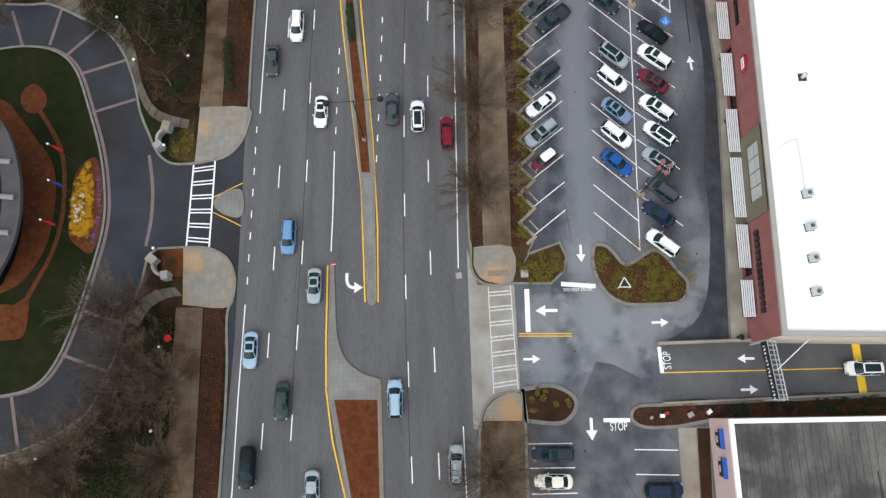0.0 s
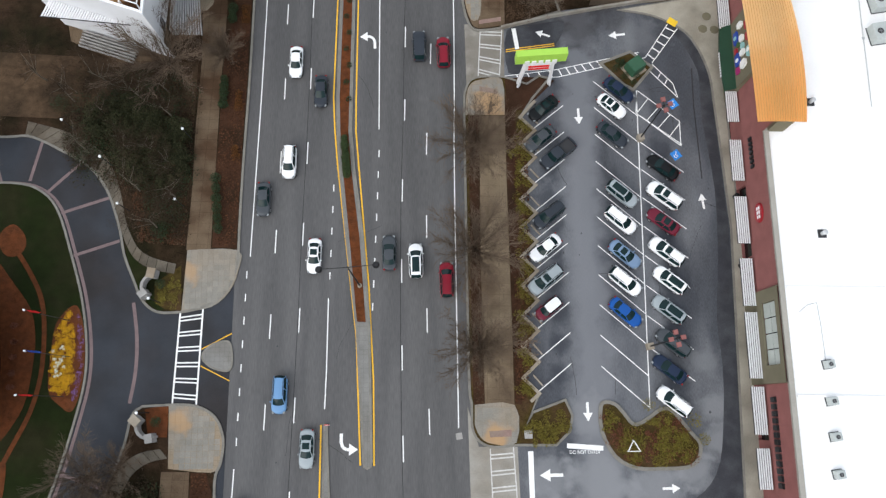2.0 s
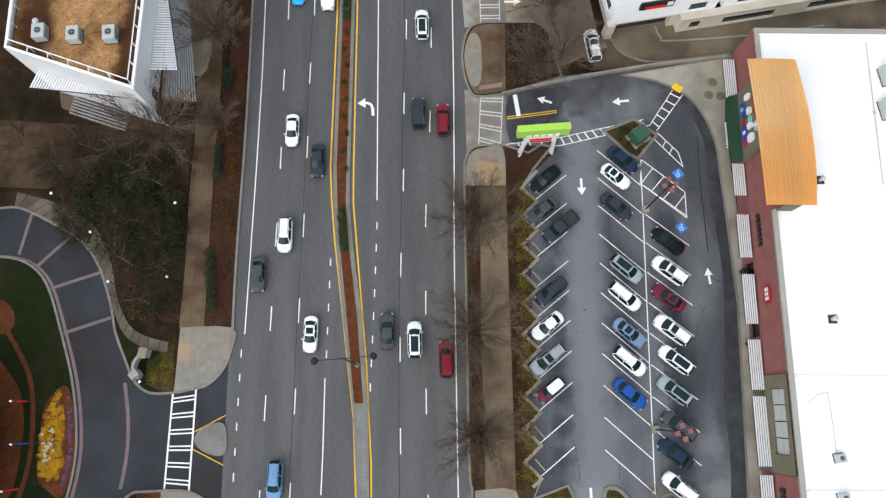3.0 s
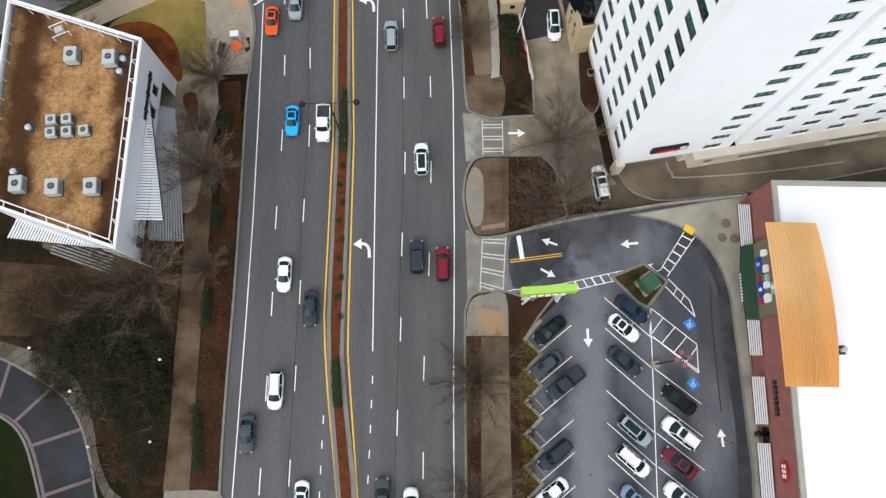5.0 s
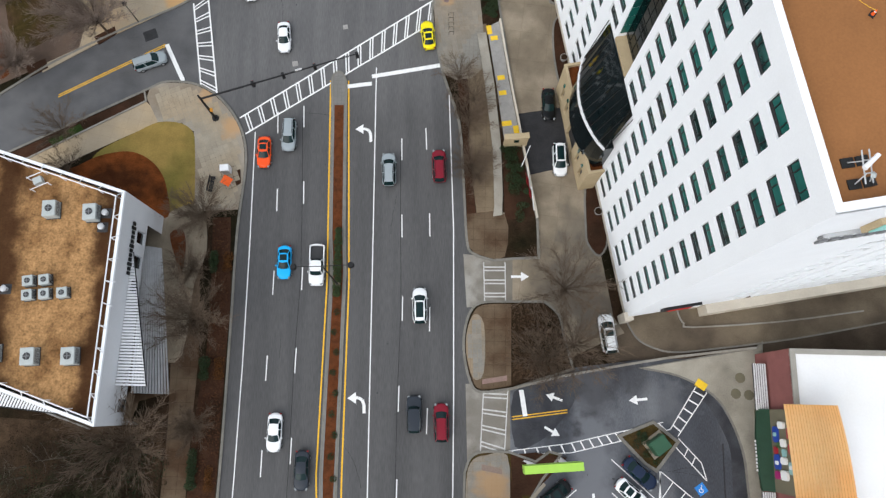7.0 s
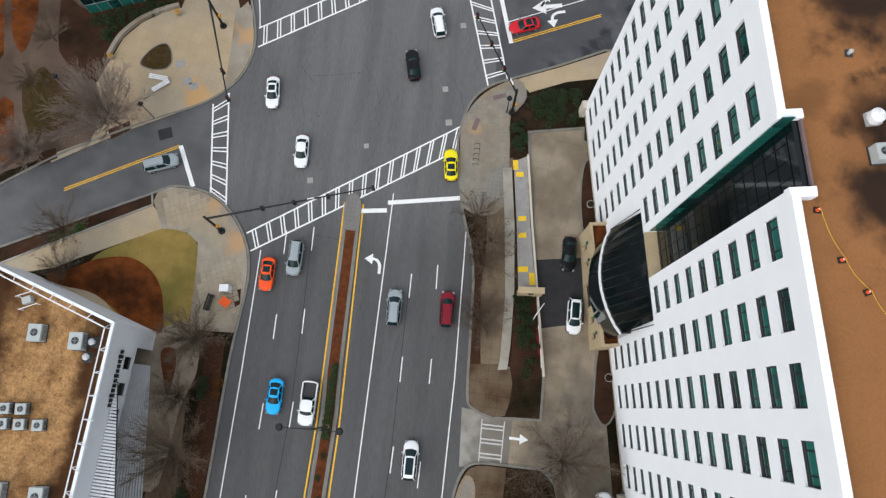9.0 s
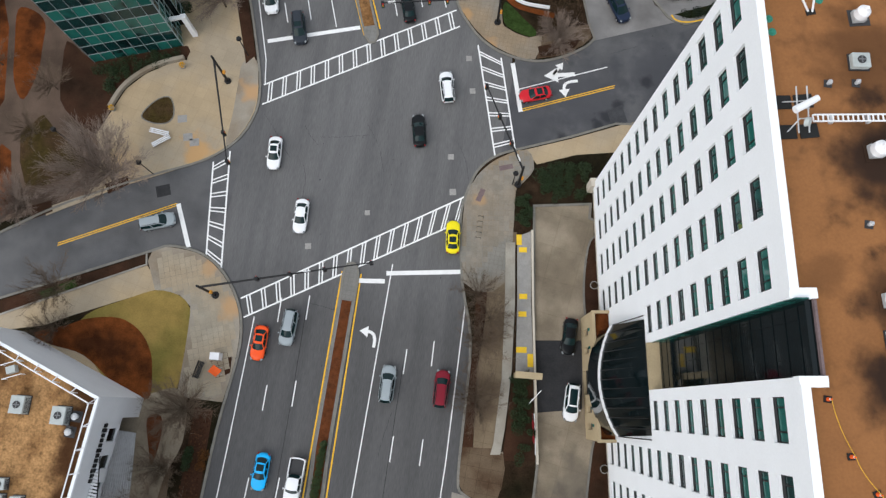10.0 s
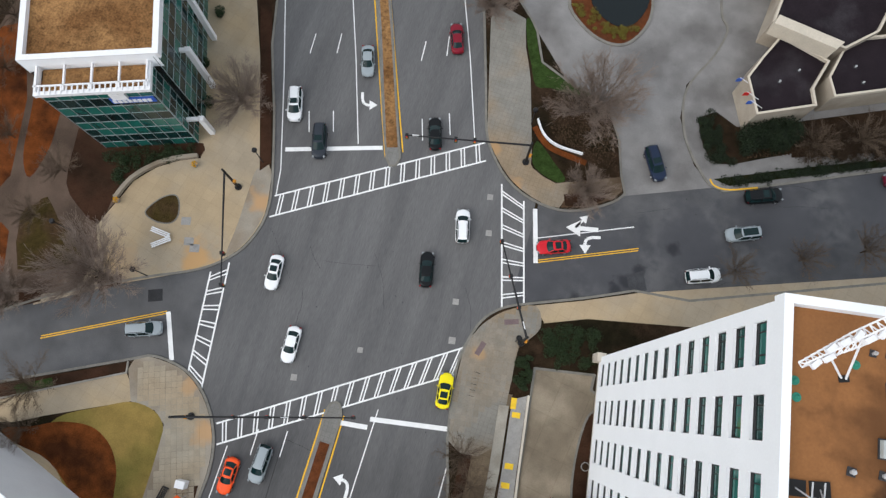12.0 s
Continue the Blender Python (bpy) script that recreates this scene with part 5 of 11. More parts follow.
edges = marking("edge_lines", "solid white edge lines")
line(edges, [(-23.88, 109.9), (-23.66, 93.6), (-23.62, 77.9), (-23.8, 64.0), (-24.28, 41.4)])
line(edges, [(-25.03, 14.33), (-25.36, 2.02), (-25.53, -9.69), (-26.6, -40)])
line(edges, [(3.06, 18.79), (3.16, 49.75), (3.26, 58.82), (3.37, 62.38), (3.55, 73.91), (3.66, 95.84), (3.05, 120.35), (1.55, 124.75)])
line(edges, [(3.26, -1.59), (3.48, -10.17), (3.2, -40)])
line(edges, [(-13.72, 35.59), (-13.77, 26.49), (-13.90, 21.38)])
line(edges, [(-7.19, 119.66), (-7.16, 94.25), (-7.19, 59.31)])
line(edges, [(-30.18, 146.24), (-34.73, 159.93), (-38.64, 171.00), (-41.5, 190)])
line(edges, [(-21.21, 152.92), (-25.84, 165.47), (-29.17, 173.94), (-31.5, 190)])
line(edges, [(-6.02, 158.51), (-10.22, 170.31), (-13.55, 178.79), (-12, 186)])
line(edges, [(-29.49, 142.37), (-30.18, 146.24)])
dots = marking("dotted_lines", "short white dotted guide lines")
dashes(dots, [(-24.61, 39.62), (-24.91, 16.44)], 1.0, 3.05, 0.2)
dashes(dots, [(-13.61, 37.92), (-13.30, 51.80)], 1.0, 3.05, 0.2)
dashes(dots, [(-7.92, 33.67), (-7.43, 46.74), (-7.14, 56.69)], 1.0, 3.05, 0.2)

yellow = marking("yellow_lines", "yellow lines beside the medians")
line(yellow, [(-9.30, 14.45), (-9.98, 30.44), (-11.62, 43.85), (-12.85, 54.0), (-13.36, 59.5), (-13.61, 64.20), (-13.12, 88.5), (-13.64, 117.67)], 0.2, M_YELLOW)
line(yellow, [(-7.59, 14.42), (-7.72, 24.80), (-8.41, 37.00), (-9.91, 53.55), (-10.40, 59.05), (-10.43, 64.15), (-10.22, 88.5), (-11.09, 117.66)], 0.2, M_YELLOW)
line(yellow, [(-14.31, 19.46), (-14.32, 9.72), (-14.17, 3.24), (-13.25, -3.03), (-11.51, -9.92), (-11.4, -25)], 0.2, M_YELLOW)
line(yellow, [(-7.25, 3.84), (-6.84, -10.00), (-6.6, -25)], 0.2, M_YELLOW)
line(yellow, [(-17.02, 152.22), (-19.53, 158.31), (-26.84, 176.61), (-31.2, 198)], 0.2, M_YELLOW)
line(yellow, [(-14.91, 153.57), (-17.18, 159.03), (-24.62, 177.30), (-26.5, 200)], 0.2, M_YELLOW)
for off in (-0.16, 0.16):
    a, b = ((-51.99, 115.38), (-37.59, 123.25))
    line(yellow, [(a[0], a[1] + off), (b[0], b[1] + off)], 0.13, M_YELLOW, PAINT_Z + 0.004)
    a, b = ((6.91, 144.19), (19.47, 149.79))
    line(yellow, [(a[0], a[1] + off), (b[0], b[1] + off)], 0.13, M_YELLOW, PAINT_Z + 0.004)
    a, b = ((10.73, 9.82), (17.64, 9.71))
    line(yellow, [(a[0], a[1] + off), (b[0], b[1] + off)], 0.13, M_YELLOW, PAINT_Z + 0.004)
    a, b = ((10.94, 71.07), (17.95, 71.92))
    line(yellow, [(a[0], a[1] + off), (b[0], b[1] + off)], 0.13, M_YELLOW, PAINT_Z + 0.004)
line(yellow, [(-30.14, 29.15), (-26.16, 31.19)], 0.12, M_YELLOW)
line(yellow, [(-30.01, 27.07), (-26.16, 25.11)], 0.12, M_YELLOW)
line(yellow, [(29.18, 4.67), (38.27, 4.73), (52.27, 4.86)], 0.14, M_YELLOW, 0.03)


def crosswalk(label, a, b, c, d, rungs, material=M_WHITE, z=PAINT_Z + 0.002, double=True, width=0.22):
    """Two long lines a-b and c-d with paired rungs between them."""
    ob = marking("crosswalk", label)
    stripe(ob, a, b, width, material, z, "line")
    stripe(ob, c, d, width, material, z, "line")
    for k in range(rungs):
        t = (k + 0.5) / rungs
        for dt in ((-0.23, 0.23) if double else (0,)):
            u = t + dt / math.dist(a, b)
            stripe(ob, along(a, b, u), along(c, d, u), 0.18, material, z - 0.003, "rung")
    return ob


crosswalk("white ladder crosswalk over the boulevard", (-26.17, 111.99), (3.28, 131.99), (-25.23, 109.62), (2.71, 128.03), 17)
crosswalk("white ladder crosswalk over the boulevard", (-29.66, 142.40), (-4.48, 158.29), (-29.29, 139.42), (-3.58, 155.79), 14)
crosswalk("white ladder crosswalk over the side street", (-34.09, 130.02), (-31.95, 116.60), (-32.17, 131.90), (-29.54, 115.04), 7)
crosswalk("white ladder crosswalk over the side street", (-0.56, 153.21), (4.75, 134.83), (2.97, 151.77), (7.24, 136.61), 8)
crosswalk("white ladder crosswalk over the campus drive", (-33.07, 34.09), (-33.29, 22.40), (-30.14, 34.53), (-30.24, 22.04), 6, z=0.034)
crosswalk("worn ladder crosswalk on the concrete apron", (6.96, 16.21), (7.25, 2.40), (9.88, 16.39), (10.37, 2.84), 7, M_WORNWHITE, 0.034, width=0.14)
crosswalk("worn ladder crosswalk on the concrete apron", (7.39, 74.91), (6.85, 67.02), (10.50, 74.86), (9.80, 65.97), 4, M_WORNWHITE, 0.034, width=0.14)
crosswalk("worn ladder crosswalk on the concrete apron", (7.64, 91.24), (7.69, 85.97), (10.49, 91.23), (10.44, 85.96), 3, M_WORNWHITE, 0.034, width=0.14)
crosswalk("thin white ladder crosswalk through the lot", (17.73, 67.93), (29.98, 70.53), (18.22, 66.84), (30.85, 69.66), 11, z=0.036, double=False, width=0.12)
crosswalk("thin white ladder crosswalk through the lot", (10.07, 67.05), (17.73, 67.93), (10.05, 66.64), (18.22, 66.84), 5, z=0.036, double=False, width=0.10)
crosswalk("thin white ladder crosswalk to the shops", (30.85, 69.66), (34.50, 74.92), (31.73, 68.81), (35.87, 74.20), 5, z=0.036, double=False, width=0.12)
hatch = marking("hatched_bay", "white hatched no-parking bay")
for a, b in (((29.25, 64.59), (28.82, 61.16)), ((29.25, 64.59), (34.81, 59.85)), ((34.81, 59.85), (34.69, 56.17)), ((28.82, 61.16), (34.69, 56.17)), ((30.71, 63.33), (28.97, 61.15)),
             ((32.15, 62.08), (30.19, 59.92)), ((33.59, 60.84), (31.62, 58.69)), ((34.77, 59.44), (33.13, 57.47)), ((31.78, 68.55), (34.42, 65.58)), ((34.42, 65.58), (34.92, 63.43)),
             ((31.23, 67.64), (34.92, 63.43)), ((32.85, 67.28), (32.29, 66.28)), ((33.70, 66.26), (33.14, 65.27))):
    stripe(hatch, a, b, 0.12, z=0.034)

bars = marking("stop_bars", "thick white stop bars")
for a, b, w in (((-7.80, 118.27), (1.99, 120.00), 0.6), ((-11.42, 116.71), (-7.81, 117.18), 0.6), ((-30.59, 149.14), (-17.81, 153.37), 0.6), ((-37.41, 123.38), (-34.58, 117.66), 0.6),
                ((4.74, 151.15), (6.82, 143.92), 0.6), ((12.02, 15.83), (11.99, 10.17), 0.65), ((12.17, 74.58), (12.60, 71.31), 0.6), ((28.82, 7.99), (28.95, 4.60), 0.5),
                ((21.00, -1.12), (24.36, -1.17), 0.5), ((16.61, 16.44), (21.15, 16.06), 0.6)):
    stripe(bars, a, b, w, z=0.036)
line(bars, [(6.06, 147.26), (18.16, 152.65)], 0.14, M_WHITE, PAINT_Z + 0.004)

bays = marking("parking_bays", "thin white lines of slanted parking bays")
for k in range(10):
    y = 26.6 + 3.985 * k
    x = 17.75 + 0.026 * (y - 26.6)
    stripe(bays, (x, y), (x - 4.7, y - 3.7), 0.12, z=0.032)
for k in range(11):
    y = 26.2 + 3.985 * k
    x = 21.6 + 0.04 * (y - 26.2)
    stripe(bays, (x, y), (x + 5.8, y - 5.3), 0.12, z=0.032)
for k in range(9):
    y = 24.1 + 4.03 * k
    x = 33.5 + 0.042 * (y - 24.1)
    stripe(bays, (x, y), (x - 5.6, y + 4.5), 0.12, z=0.032)
stripe(bays, (27.4, 20.8), (29.15, 64.6), 0.13, z=0.034)
for a, b in (((11.30, -3.85), (16.90, -3.87)), ((11.45, -6.77), (17.08, -6.79)), ((11.59, -9.84), (17.18, -9.80)), ((24.65, -4.75), (30.09, -4.91)), ((24.62, -7.72), (29.95, -7.88))):
    stripe(bays, a, b, 0.13, z=0.032)


def arrow(x, y, turn, size=2.6, kind="ahead", label="white painted lane arrow", z=0.036):
    """A lane arrow that points along turn (degrees, 90 is north) and may bend to its left."""
    ob = marking("lane_arrow", label)
    m = pose(x, y, 0, 0, 0, turn - 90)
    bm = bmnew()

    def poly(pts):
        vs = [bm.verts.new(m @ Vector((px * size, py * size, z))) for px, py in pts]
        bm.faces.new(vs)
    if kind == "ahead":
        poly([(-0.07, -0.5), (0.07, -0.5), (0.07, 0.05), (-0.07, 0.05)])
        poly([(-0.26, 0.05), (0.26, 0.05), (0, 0.5)])
    else:
        s = -1 if kind == "left" else 1
        bend = [(0.30 * -s, -0.5), (0.30 * -s, -0.12), (0.22 * -s, 0.1), (0.05 * -s, 0.2), (-0.06 * -s, 0.2)]
        for (ax, ay), (bx, by) in zip(bend, bend[1:]):
            d = Vector((bx - ax, by - ay)).normalized() * 0.07
            vs = [(ax - d.y, ay + d.x), (ax + d.y, ay - d.x), (bx + d.y, by - d.x), (bx - d.y, by + d.x)]
            poly(vs)
        poly([(-0.06 * -s, 0.46), (-0.06 * -s, -0.06), (-0.46 * -s, 0.2)])
    bmesh.ops.recalc_face_normals(bm, faces=bm.faces)
    for f in bm.faces:
        if f.normal.z < 0:
            f.normal_flip()
    part("arrow", bm, M_WHITE, ob)


def spot(p, *more, **k):
    arrow(p[0], p[1], *more, **k)


spot((-8.63, 109.74), 92, 2.8, kind="left")
spot((-8.71, 73.08), 92, 2.8, kind="left")
spot((-10.89, 16.96), 270, 2.8, kind="left")
spot((-21.90, 159.37), 288, 2.8, kind="left")
spot((14.49, 12.94), 180, 2.9)
spot((12.28, 6.67), 0, 2.2)
spot((29.24, 11.14), 0, 2.2)
spot((19.48, 20.53), 270, 2.4)
spot((19.43, -2.20), 270, 2.8)
spot((39.91, 6.29), 180, 2.2)
spot((39.89, 2.36), 0, 2.2)
spot((36.87, 48.13), 95, 2.2)
spot((20.75, 60.80), 270, 2.4)
spot((27.02, 73.31), 185, 2.4)
spot((16.33, 73.62), 160, 2.2)
spot((15.94, 69.44), 330, 2.2)
spot((12.44, 89.29), 0, 2.4)
spot((11.52, 150.35), 192, 4.4)
spot((11.26, 151.34), 60, 2.4)
spot((13.00, 148.59), 195, 3.0, kind="left")


def lettering(name, text, x, y, turn, height, wide, material, label, z=0.038):
    """Painted words, from the built-in font, as a flat mesh."""
    cu = bpy.data.curves.new("words", "FONT")
    cu.body, cu.align_x, cu.align_y, cu.size = text, "CENTER", "CENTER", 1.0
    tmp = bpy.data.objects.new("words", cu)
    scene.collection.objects.link(tmp)
    me = bpy.data.meshes.new_from_object(tmp.evaluated_get(bpy.context.evaluated_depsgraph_get()))
    bpy.data.objects.remove(tmp)
    xs = [v.co.x for v in me.vertices]
    ys = [v.co.y for v in me.vertices]
    sx, sy = wide / (max(xs) - min(xs)), height / (max(ys) - min(ys))
    for v in me.vertices:
        v.co = (v.co.x * sx, v.co.y * sy, 0)
    me.materials.append(material)
    ob = tagged(new(name, me), label, "road marking", kind="structure")
    ob.matrix_world = pose(x, y, z, 0, 0, turn)
    return ob


for text, p, turn, h, w in (("STOP", ((29.75, 6.23)), 90, 1.0, 2.2), ("STOP", ((22.86, -1.95)), 0, 1.05, 2.15), ("DO NOT ENTER", ((18.80, 15.62)), 0, 0.42, 3.8)):
    lettering("painted_words", text, *p, turn, h, w, M_WHITE, "white painted words on the asphalt")

for p in ((34.13, 62.46), (33.87, 54.84)):
    ob = marking("wheelchair_sign", "blue and white painted wheelchair sign")
    turn = -12
    part("field", box(bmnew(), (p[0], p[1], 0.03), (1.25, 1.25, 0.008), turn + 45), M_BLUE, ob)
    bm = bmnew()
    m = pose(p[0], p[1], 0.038, 0, 0, turn)
    ring = [(0.26 * math.cos(a), -0.12 + 0.26 * math.sin(a)) for a in [radians(-200 + 25 * k) for k in range(10)]]
    ribbon(bm, ring, 0.09, 0, 0.004)
    ribbon(bm, [(-0.05, 0.3), (-0.05, 0.0), (0.2, 0.0), (0.3, -0.25)], 0.1, 0, 0.004)
    box(bm, (-0.05, 0.42, 0.002), (0.14, 0.14, 0.004))
    bm.transform(m)
    part("symbol", bm, M_WHITE, ob)


# ---- wear of the asphalt: cracks, seams and oil ----
def cracks(name, label, areas, seed, z, wide=(0.03, 0.07)):
    """Wandering tar-dark cracks; areas (x0, x1, y0, y1, count, lean)."""
    rnd = random.Random(seed)
    bm = bmnew()
    for x0, x1, y0, y1, count, lean in areas:
        for _ in range(count):
            x, y = rnd.uniform(x0, x1), rnd.uniform(y0, y1)
            a = rnd.gauss(90 if rnd.random() < 0.7 else 0, 14) + lean
            pts = [(x, y)]
            for _ in range(rnd.randint(4, 11)):
                a += rnd.uniform(-9, 9)
                x, y = x + 0.7 * math.cos(radians(a)), y + 0.7 * math.sin(radians(a))
                pts.append((x, y))
            ribbon(bm, pts, rnd.uniform(*wide), z - 0.004, z)
    return tagged(part(name, bm, M_TAR), label, "cracks", kind="stuff")


def blots(name, label, areas, seed, z, size=(0.15, 0.5)):
    """Flat irregular oil and damp spots."""
    rnd = random.Random(seed)
    bm = bmnew()
    for x0, x1, y0, y1, count in areas:
        for _ in range(count):
            x, y, r, st = rnd.uniform(x0, x1), rnd.uniform(y0, y1), rnd.uniform(*size), rnd.uniform(0.5, 1.0)
            slab(bm, [(x + r * st * rnd.uniform(0.6, 1.2) * math.cos(k * math.tau / 9), y + r * rnd.uniform(0.6, 1.2) * math.sin(k * math.tau / 9)) for k in range(9)], z - 0.003, z)
    return tagged(part(name, bm, M_OIL), label, "stains", kind="stuff")


cracks("road_cracks", "thin dark cracks in the boulevard's asphalt", [(-24, 8, -25, 105, 14, 0), (-24, 2, 112, 150, 8, 12), (-70, -32, 96, 118, 8, -66), (14, 60, 140, 168, 18, -66)], 5, 0.008, (0.02, 0.04))
cracks("lot_cracks", "tar-sealed cracks in the parking lot", [(16, 39, 12, 66, 12, 0), (12, 38, -12, 8, 4, 30)], 6, LOT_Z + 0.010, (0.025, 0.06))
blots("lot_stains", "dark oil spots in the bays and lanes", [(14, 39, 14, 66, 34), (12, 30, -14, 8, 8)], 7, LOT_Z + 0.007, (0.06, 0.2))
blots("road_stains", "small dark oil spots along the lanes", [(-24, 8, -20, 108, 40), (-20, 2, 112, 150, 20), (14, 40, 140, 160, 14)], 8, 0.006, (0.05, 0.15))
structure("road_seam", ribbon(bmnew(), [(p[0], p[1]) for p in ((37.30, 67.89), (37.04, 62.21), (37.08, 56.70), (37.11, 51.34))], 0.16, 0.0, LOT_Z + 0.010), M_TAR, "long tar-sealed seam in the parking lot", "seam")
structure("tar_patch", slab(bmnew(), [(18.79, 145.80), (20.71, 147.18), (21.81, 144.75), (19.90, 143.40)], 0.0, 0.007), M_OIL, "dark worn patch in the side street", "patch")


# ---- buildings ----
def facade(bm, origin, u, out, width, height, openings, depth, z0=0.0):
    """A wall face with real openings: origin on plan, u along it, out its outward side; openings (u0, u1, z0, z1)."""
    zs = sorted({z0, height, *(v for o in openings for v in o[2:])})
    o, u, w = Vector(origin), Vector(u), Vector(out)
    cache = {}

    def v(a, z, d=0.0):
        key = (round(a, 4), round(z, 4), d)
        if key not in cache:
            p = o + u * a - w * d
            cache[key] = bm.verts.new((p.x, p.y, z))
        return cache[key]

    spans = {}
    for a0, a1, b0, b1 in openings:
        spans.setdefault((round(b0, 4), round(b1, 4)), []).append((a0, a1))
    for b0, b1 in zip(zs, zs[1:]):
        zc = (b0 + b1) / 2
        holes = sorted((o2[0], o2[1]) for o2 in openings if o2[2] < zc < o2[3])
        at = 0.0
        for h0, h1 in holes + [(width, width)]:
            if h0 - at > 1e-4:
                bm.faces.new((v(at, b0), v(h0, b0), v(h0, b1), v(at, b1)))
            at = h1
    for a0, a1, b0, b1 in openings:
        c = [(a0, b0), (a1, b0), (a1, b1), (a0, b1)]
        for (p, q), (r, s) in zip(c, c[1:] + c[:1]):
            bm.faces.new((v(p, q), v(r, s), v(r, s, depth), v(p, q, depth)))
    return bm


def window_unit(parent, origin, u, out, a0, a1, b0, b1, depth, glass, frame_mat, mullions=1, split=None):
    """A window: its pane set back in the opening, with a frame of bars."""
    o, u, w = Vector(origin), Vector(u), Vector(out)
    turn = math.degrees(math.atan2(u.y, u.x))
    mid = o + u * ((a0 + a1) / 2) - w * depth
    win = part("window", box(bmnew(), (0, 0, 0), (a1 - a0, 0.05, b1 - b0)), glass, parent)
    win.matrix_world = pose(mid.x, mid.y, (b0 + b1) / 2, 0, 0, turn)
    bm = bmnew()
    s = 1 if (Vector((-u.y, u.x)).dot(w) > 0) else -1
    for k in (mullions if isinstance(mullions, tuple) else [(i + 1) / (mullions + 1) for i in range(mullions)]):
        box(bm, ((a1 - a0) * (k - 0.5), s * 0.05, 0), (0.07, 0.08, b1 - b0))
    if split:
        box(bm, (0, s * 0.04, (b1 - b0) * (split / 2 - 0.5)), (a1 - a0 - 0.1, 0.06, (b1 - b0) * split))
    for e in (-1, 1):
        box(bm, (0, s * 0.05, e * (b1 - b0) / 2 - e * 0.04), (a1 - a0, 0.08, 0.08))
        box(bm, (e * (a1 - a0) / 2 - e * 0.04, s * 0.05, 0), (0.08, 0.08, b1 - b0))
    part("window_frame", bm, frame_mat, win)
    return win


# ---- the hotel ----
H0 = Vector((25.45, 84.4))
HU = Vector((-0.156, 0.988)).normalized()
HV = Vector((HU.y, -HU.x))
HL, HD, HZ = 50.3, 62.0, 50.0
hotel = thing("hotel", "tall white stucco hotel with rows of narrow green windows", "building")


def hp(u, v):
    p = H0 + HU * u + HV * v
    return (p.x, p.y)


rows_z = [47.05 - 3.055 * k for k in range(15)]
S_COLS = [2.2, 6.85, 11.4, 16.0, 20.5]
N_COLS = [29.65, 34.3, 38.95, 43.5, 47.95]
WH, WW = 1.85, 2.7
west_s = [(c - WW / 2, c + WW / 2, z - WH / 2, z + WH / 2) for c in S_COLS for z in rows_z]
west_n = [(c - 27.4 - WW / 2, c - 27.4 + WW / 2, z - WH / 2, z + WH / 2) for c in N_COLS for z in rows_z]
west_s = [o for o in west_s if not (o[0] > 17 and o[2] < 21)]
west_n = [o for o in west_n if not (o[1] < 4.5 and o[2] < 21)]
part("wall", facade(bmnew(), hp(-0.9, 0), HU, -HV, 23.8, HZ, [(a + 0.9, b + 0.9, c, d) for a, b, c, d in west_s], 0.35, 2.2), M_STUCCO, hotel)
part("wall", facade(bmnew(), hp(27.4, 0), HU, -HV, HL - 27.4, HZ, west_n, 0.35, 2.2), M_STUCCO, hotel)
for o in west_s:
    window_unit(hotel, hp(0, 0), HU, -HV, *o, 0.3, M_GLASS, M_DARKMETAL, (0.24, 0.77), 0.2)
for o in west_n:
    window_unit(hotel, hp(27.4, 0), HU, -HV, *o, 0.3, M_GLASS, M_DARKMETAL, (0.24, 0.77), 0.2)
SOUTH = [12.2, 19.25, 24.2, 29.2, 34.1, 39.0, 44.0, 49.0, 54.0]
G0, G1, SU = 15.0, 16.0, -0.9
south = [(c - 1.3, c + 1.3, z - 0.85, z + 0.85) for c in SOUTH for z in rows_z]
part("wall", facade(bmnew(), hp(SU, 0), HV, -HU, G0, HZ, [o for o in south if o[1] < G0], 0.35, 3.0), M_STUCCO, hotel)
part("wall", facade(bmnew(), hp(SU, G1), HV, -HU, HD - G1, HZ, [(o[0] - G1, o[1] - G1, o[2], o[3]) for o in south if o[0] > G1], 0.35, 3.0), M_STUCCO, hotel)
part("groove", facade(bmnew(), hp(SU + 1.0, G0), HV, -HU, 1.0, HZ, [], 0.2, 3.0), M_STUCCO, hotel)
part("groove_side", facade(bmnew(), hp(SU, G0), HU, HV, 1.0, HZ, [], 0.2, 3.0), M_STUCCO, hotel)
part("groove_side", facade(bmnew(), hp(SU, G1), HU, -HV, 1.0, HZ, [], 0.2, 3.0), M_STUCCO, hotel)
for o in south:
    window_unit(hotel, hp(SU, 0), HV, -HU, *o, 0.3, M_GLASS, M_DARKMETAL, 2)
north = facade(bmnew(), hp(HL, 0), HV, HU, HD, HZ, [], 0.3, 0.0)
part("wall", north, M_STUCCO, hotel)
part("wall", facade(bmnew(), hp(-0.9, HD), HU, HV, HL + 0.9, HZ, [], 0.3, 0.0), M_STUCCO, hotel)
# glazed slot between the wings
part("wall", facade(bmnew(), hp(22.9, 0), HV, HU, 1.3, HZ, [], 0.2, 3.0), M_STUCCO, hotel)
part("wall", facade(bmnew(), hp(27.4, 0), HV, -HU, 1.3, HZ, [], 0.2, 3.0), M_STUCCO, hotel)
slot = part("glass_wall", slab(bmnew(), [hp(22.9, 0.9), hp(27.4, 0.9), hp(27.4, 1.3), hp(22.9, 1.3)], 22.5, HZ - 0.15), M_DARKGLASS, hotel, "dark glass wall between the white wings")
bm = bmnew()
for k in range(17):
    z = 23 + 1.62 * k
    slab(bm, [hp(23.0, 0.86), hp(27.3, 0.86), hp(27.3, 0.90), hp(23.0, 0.90)], z, z + 0.07)
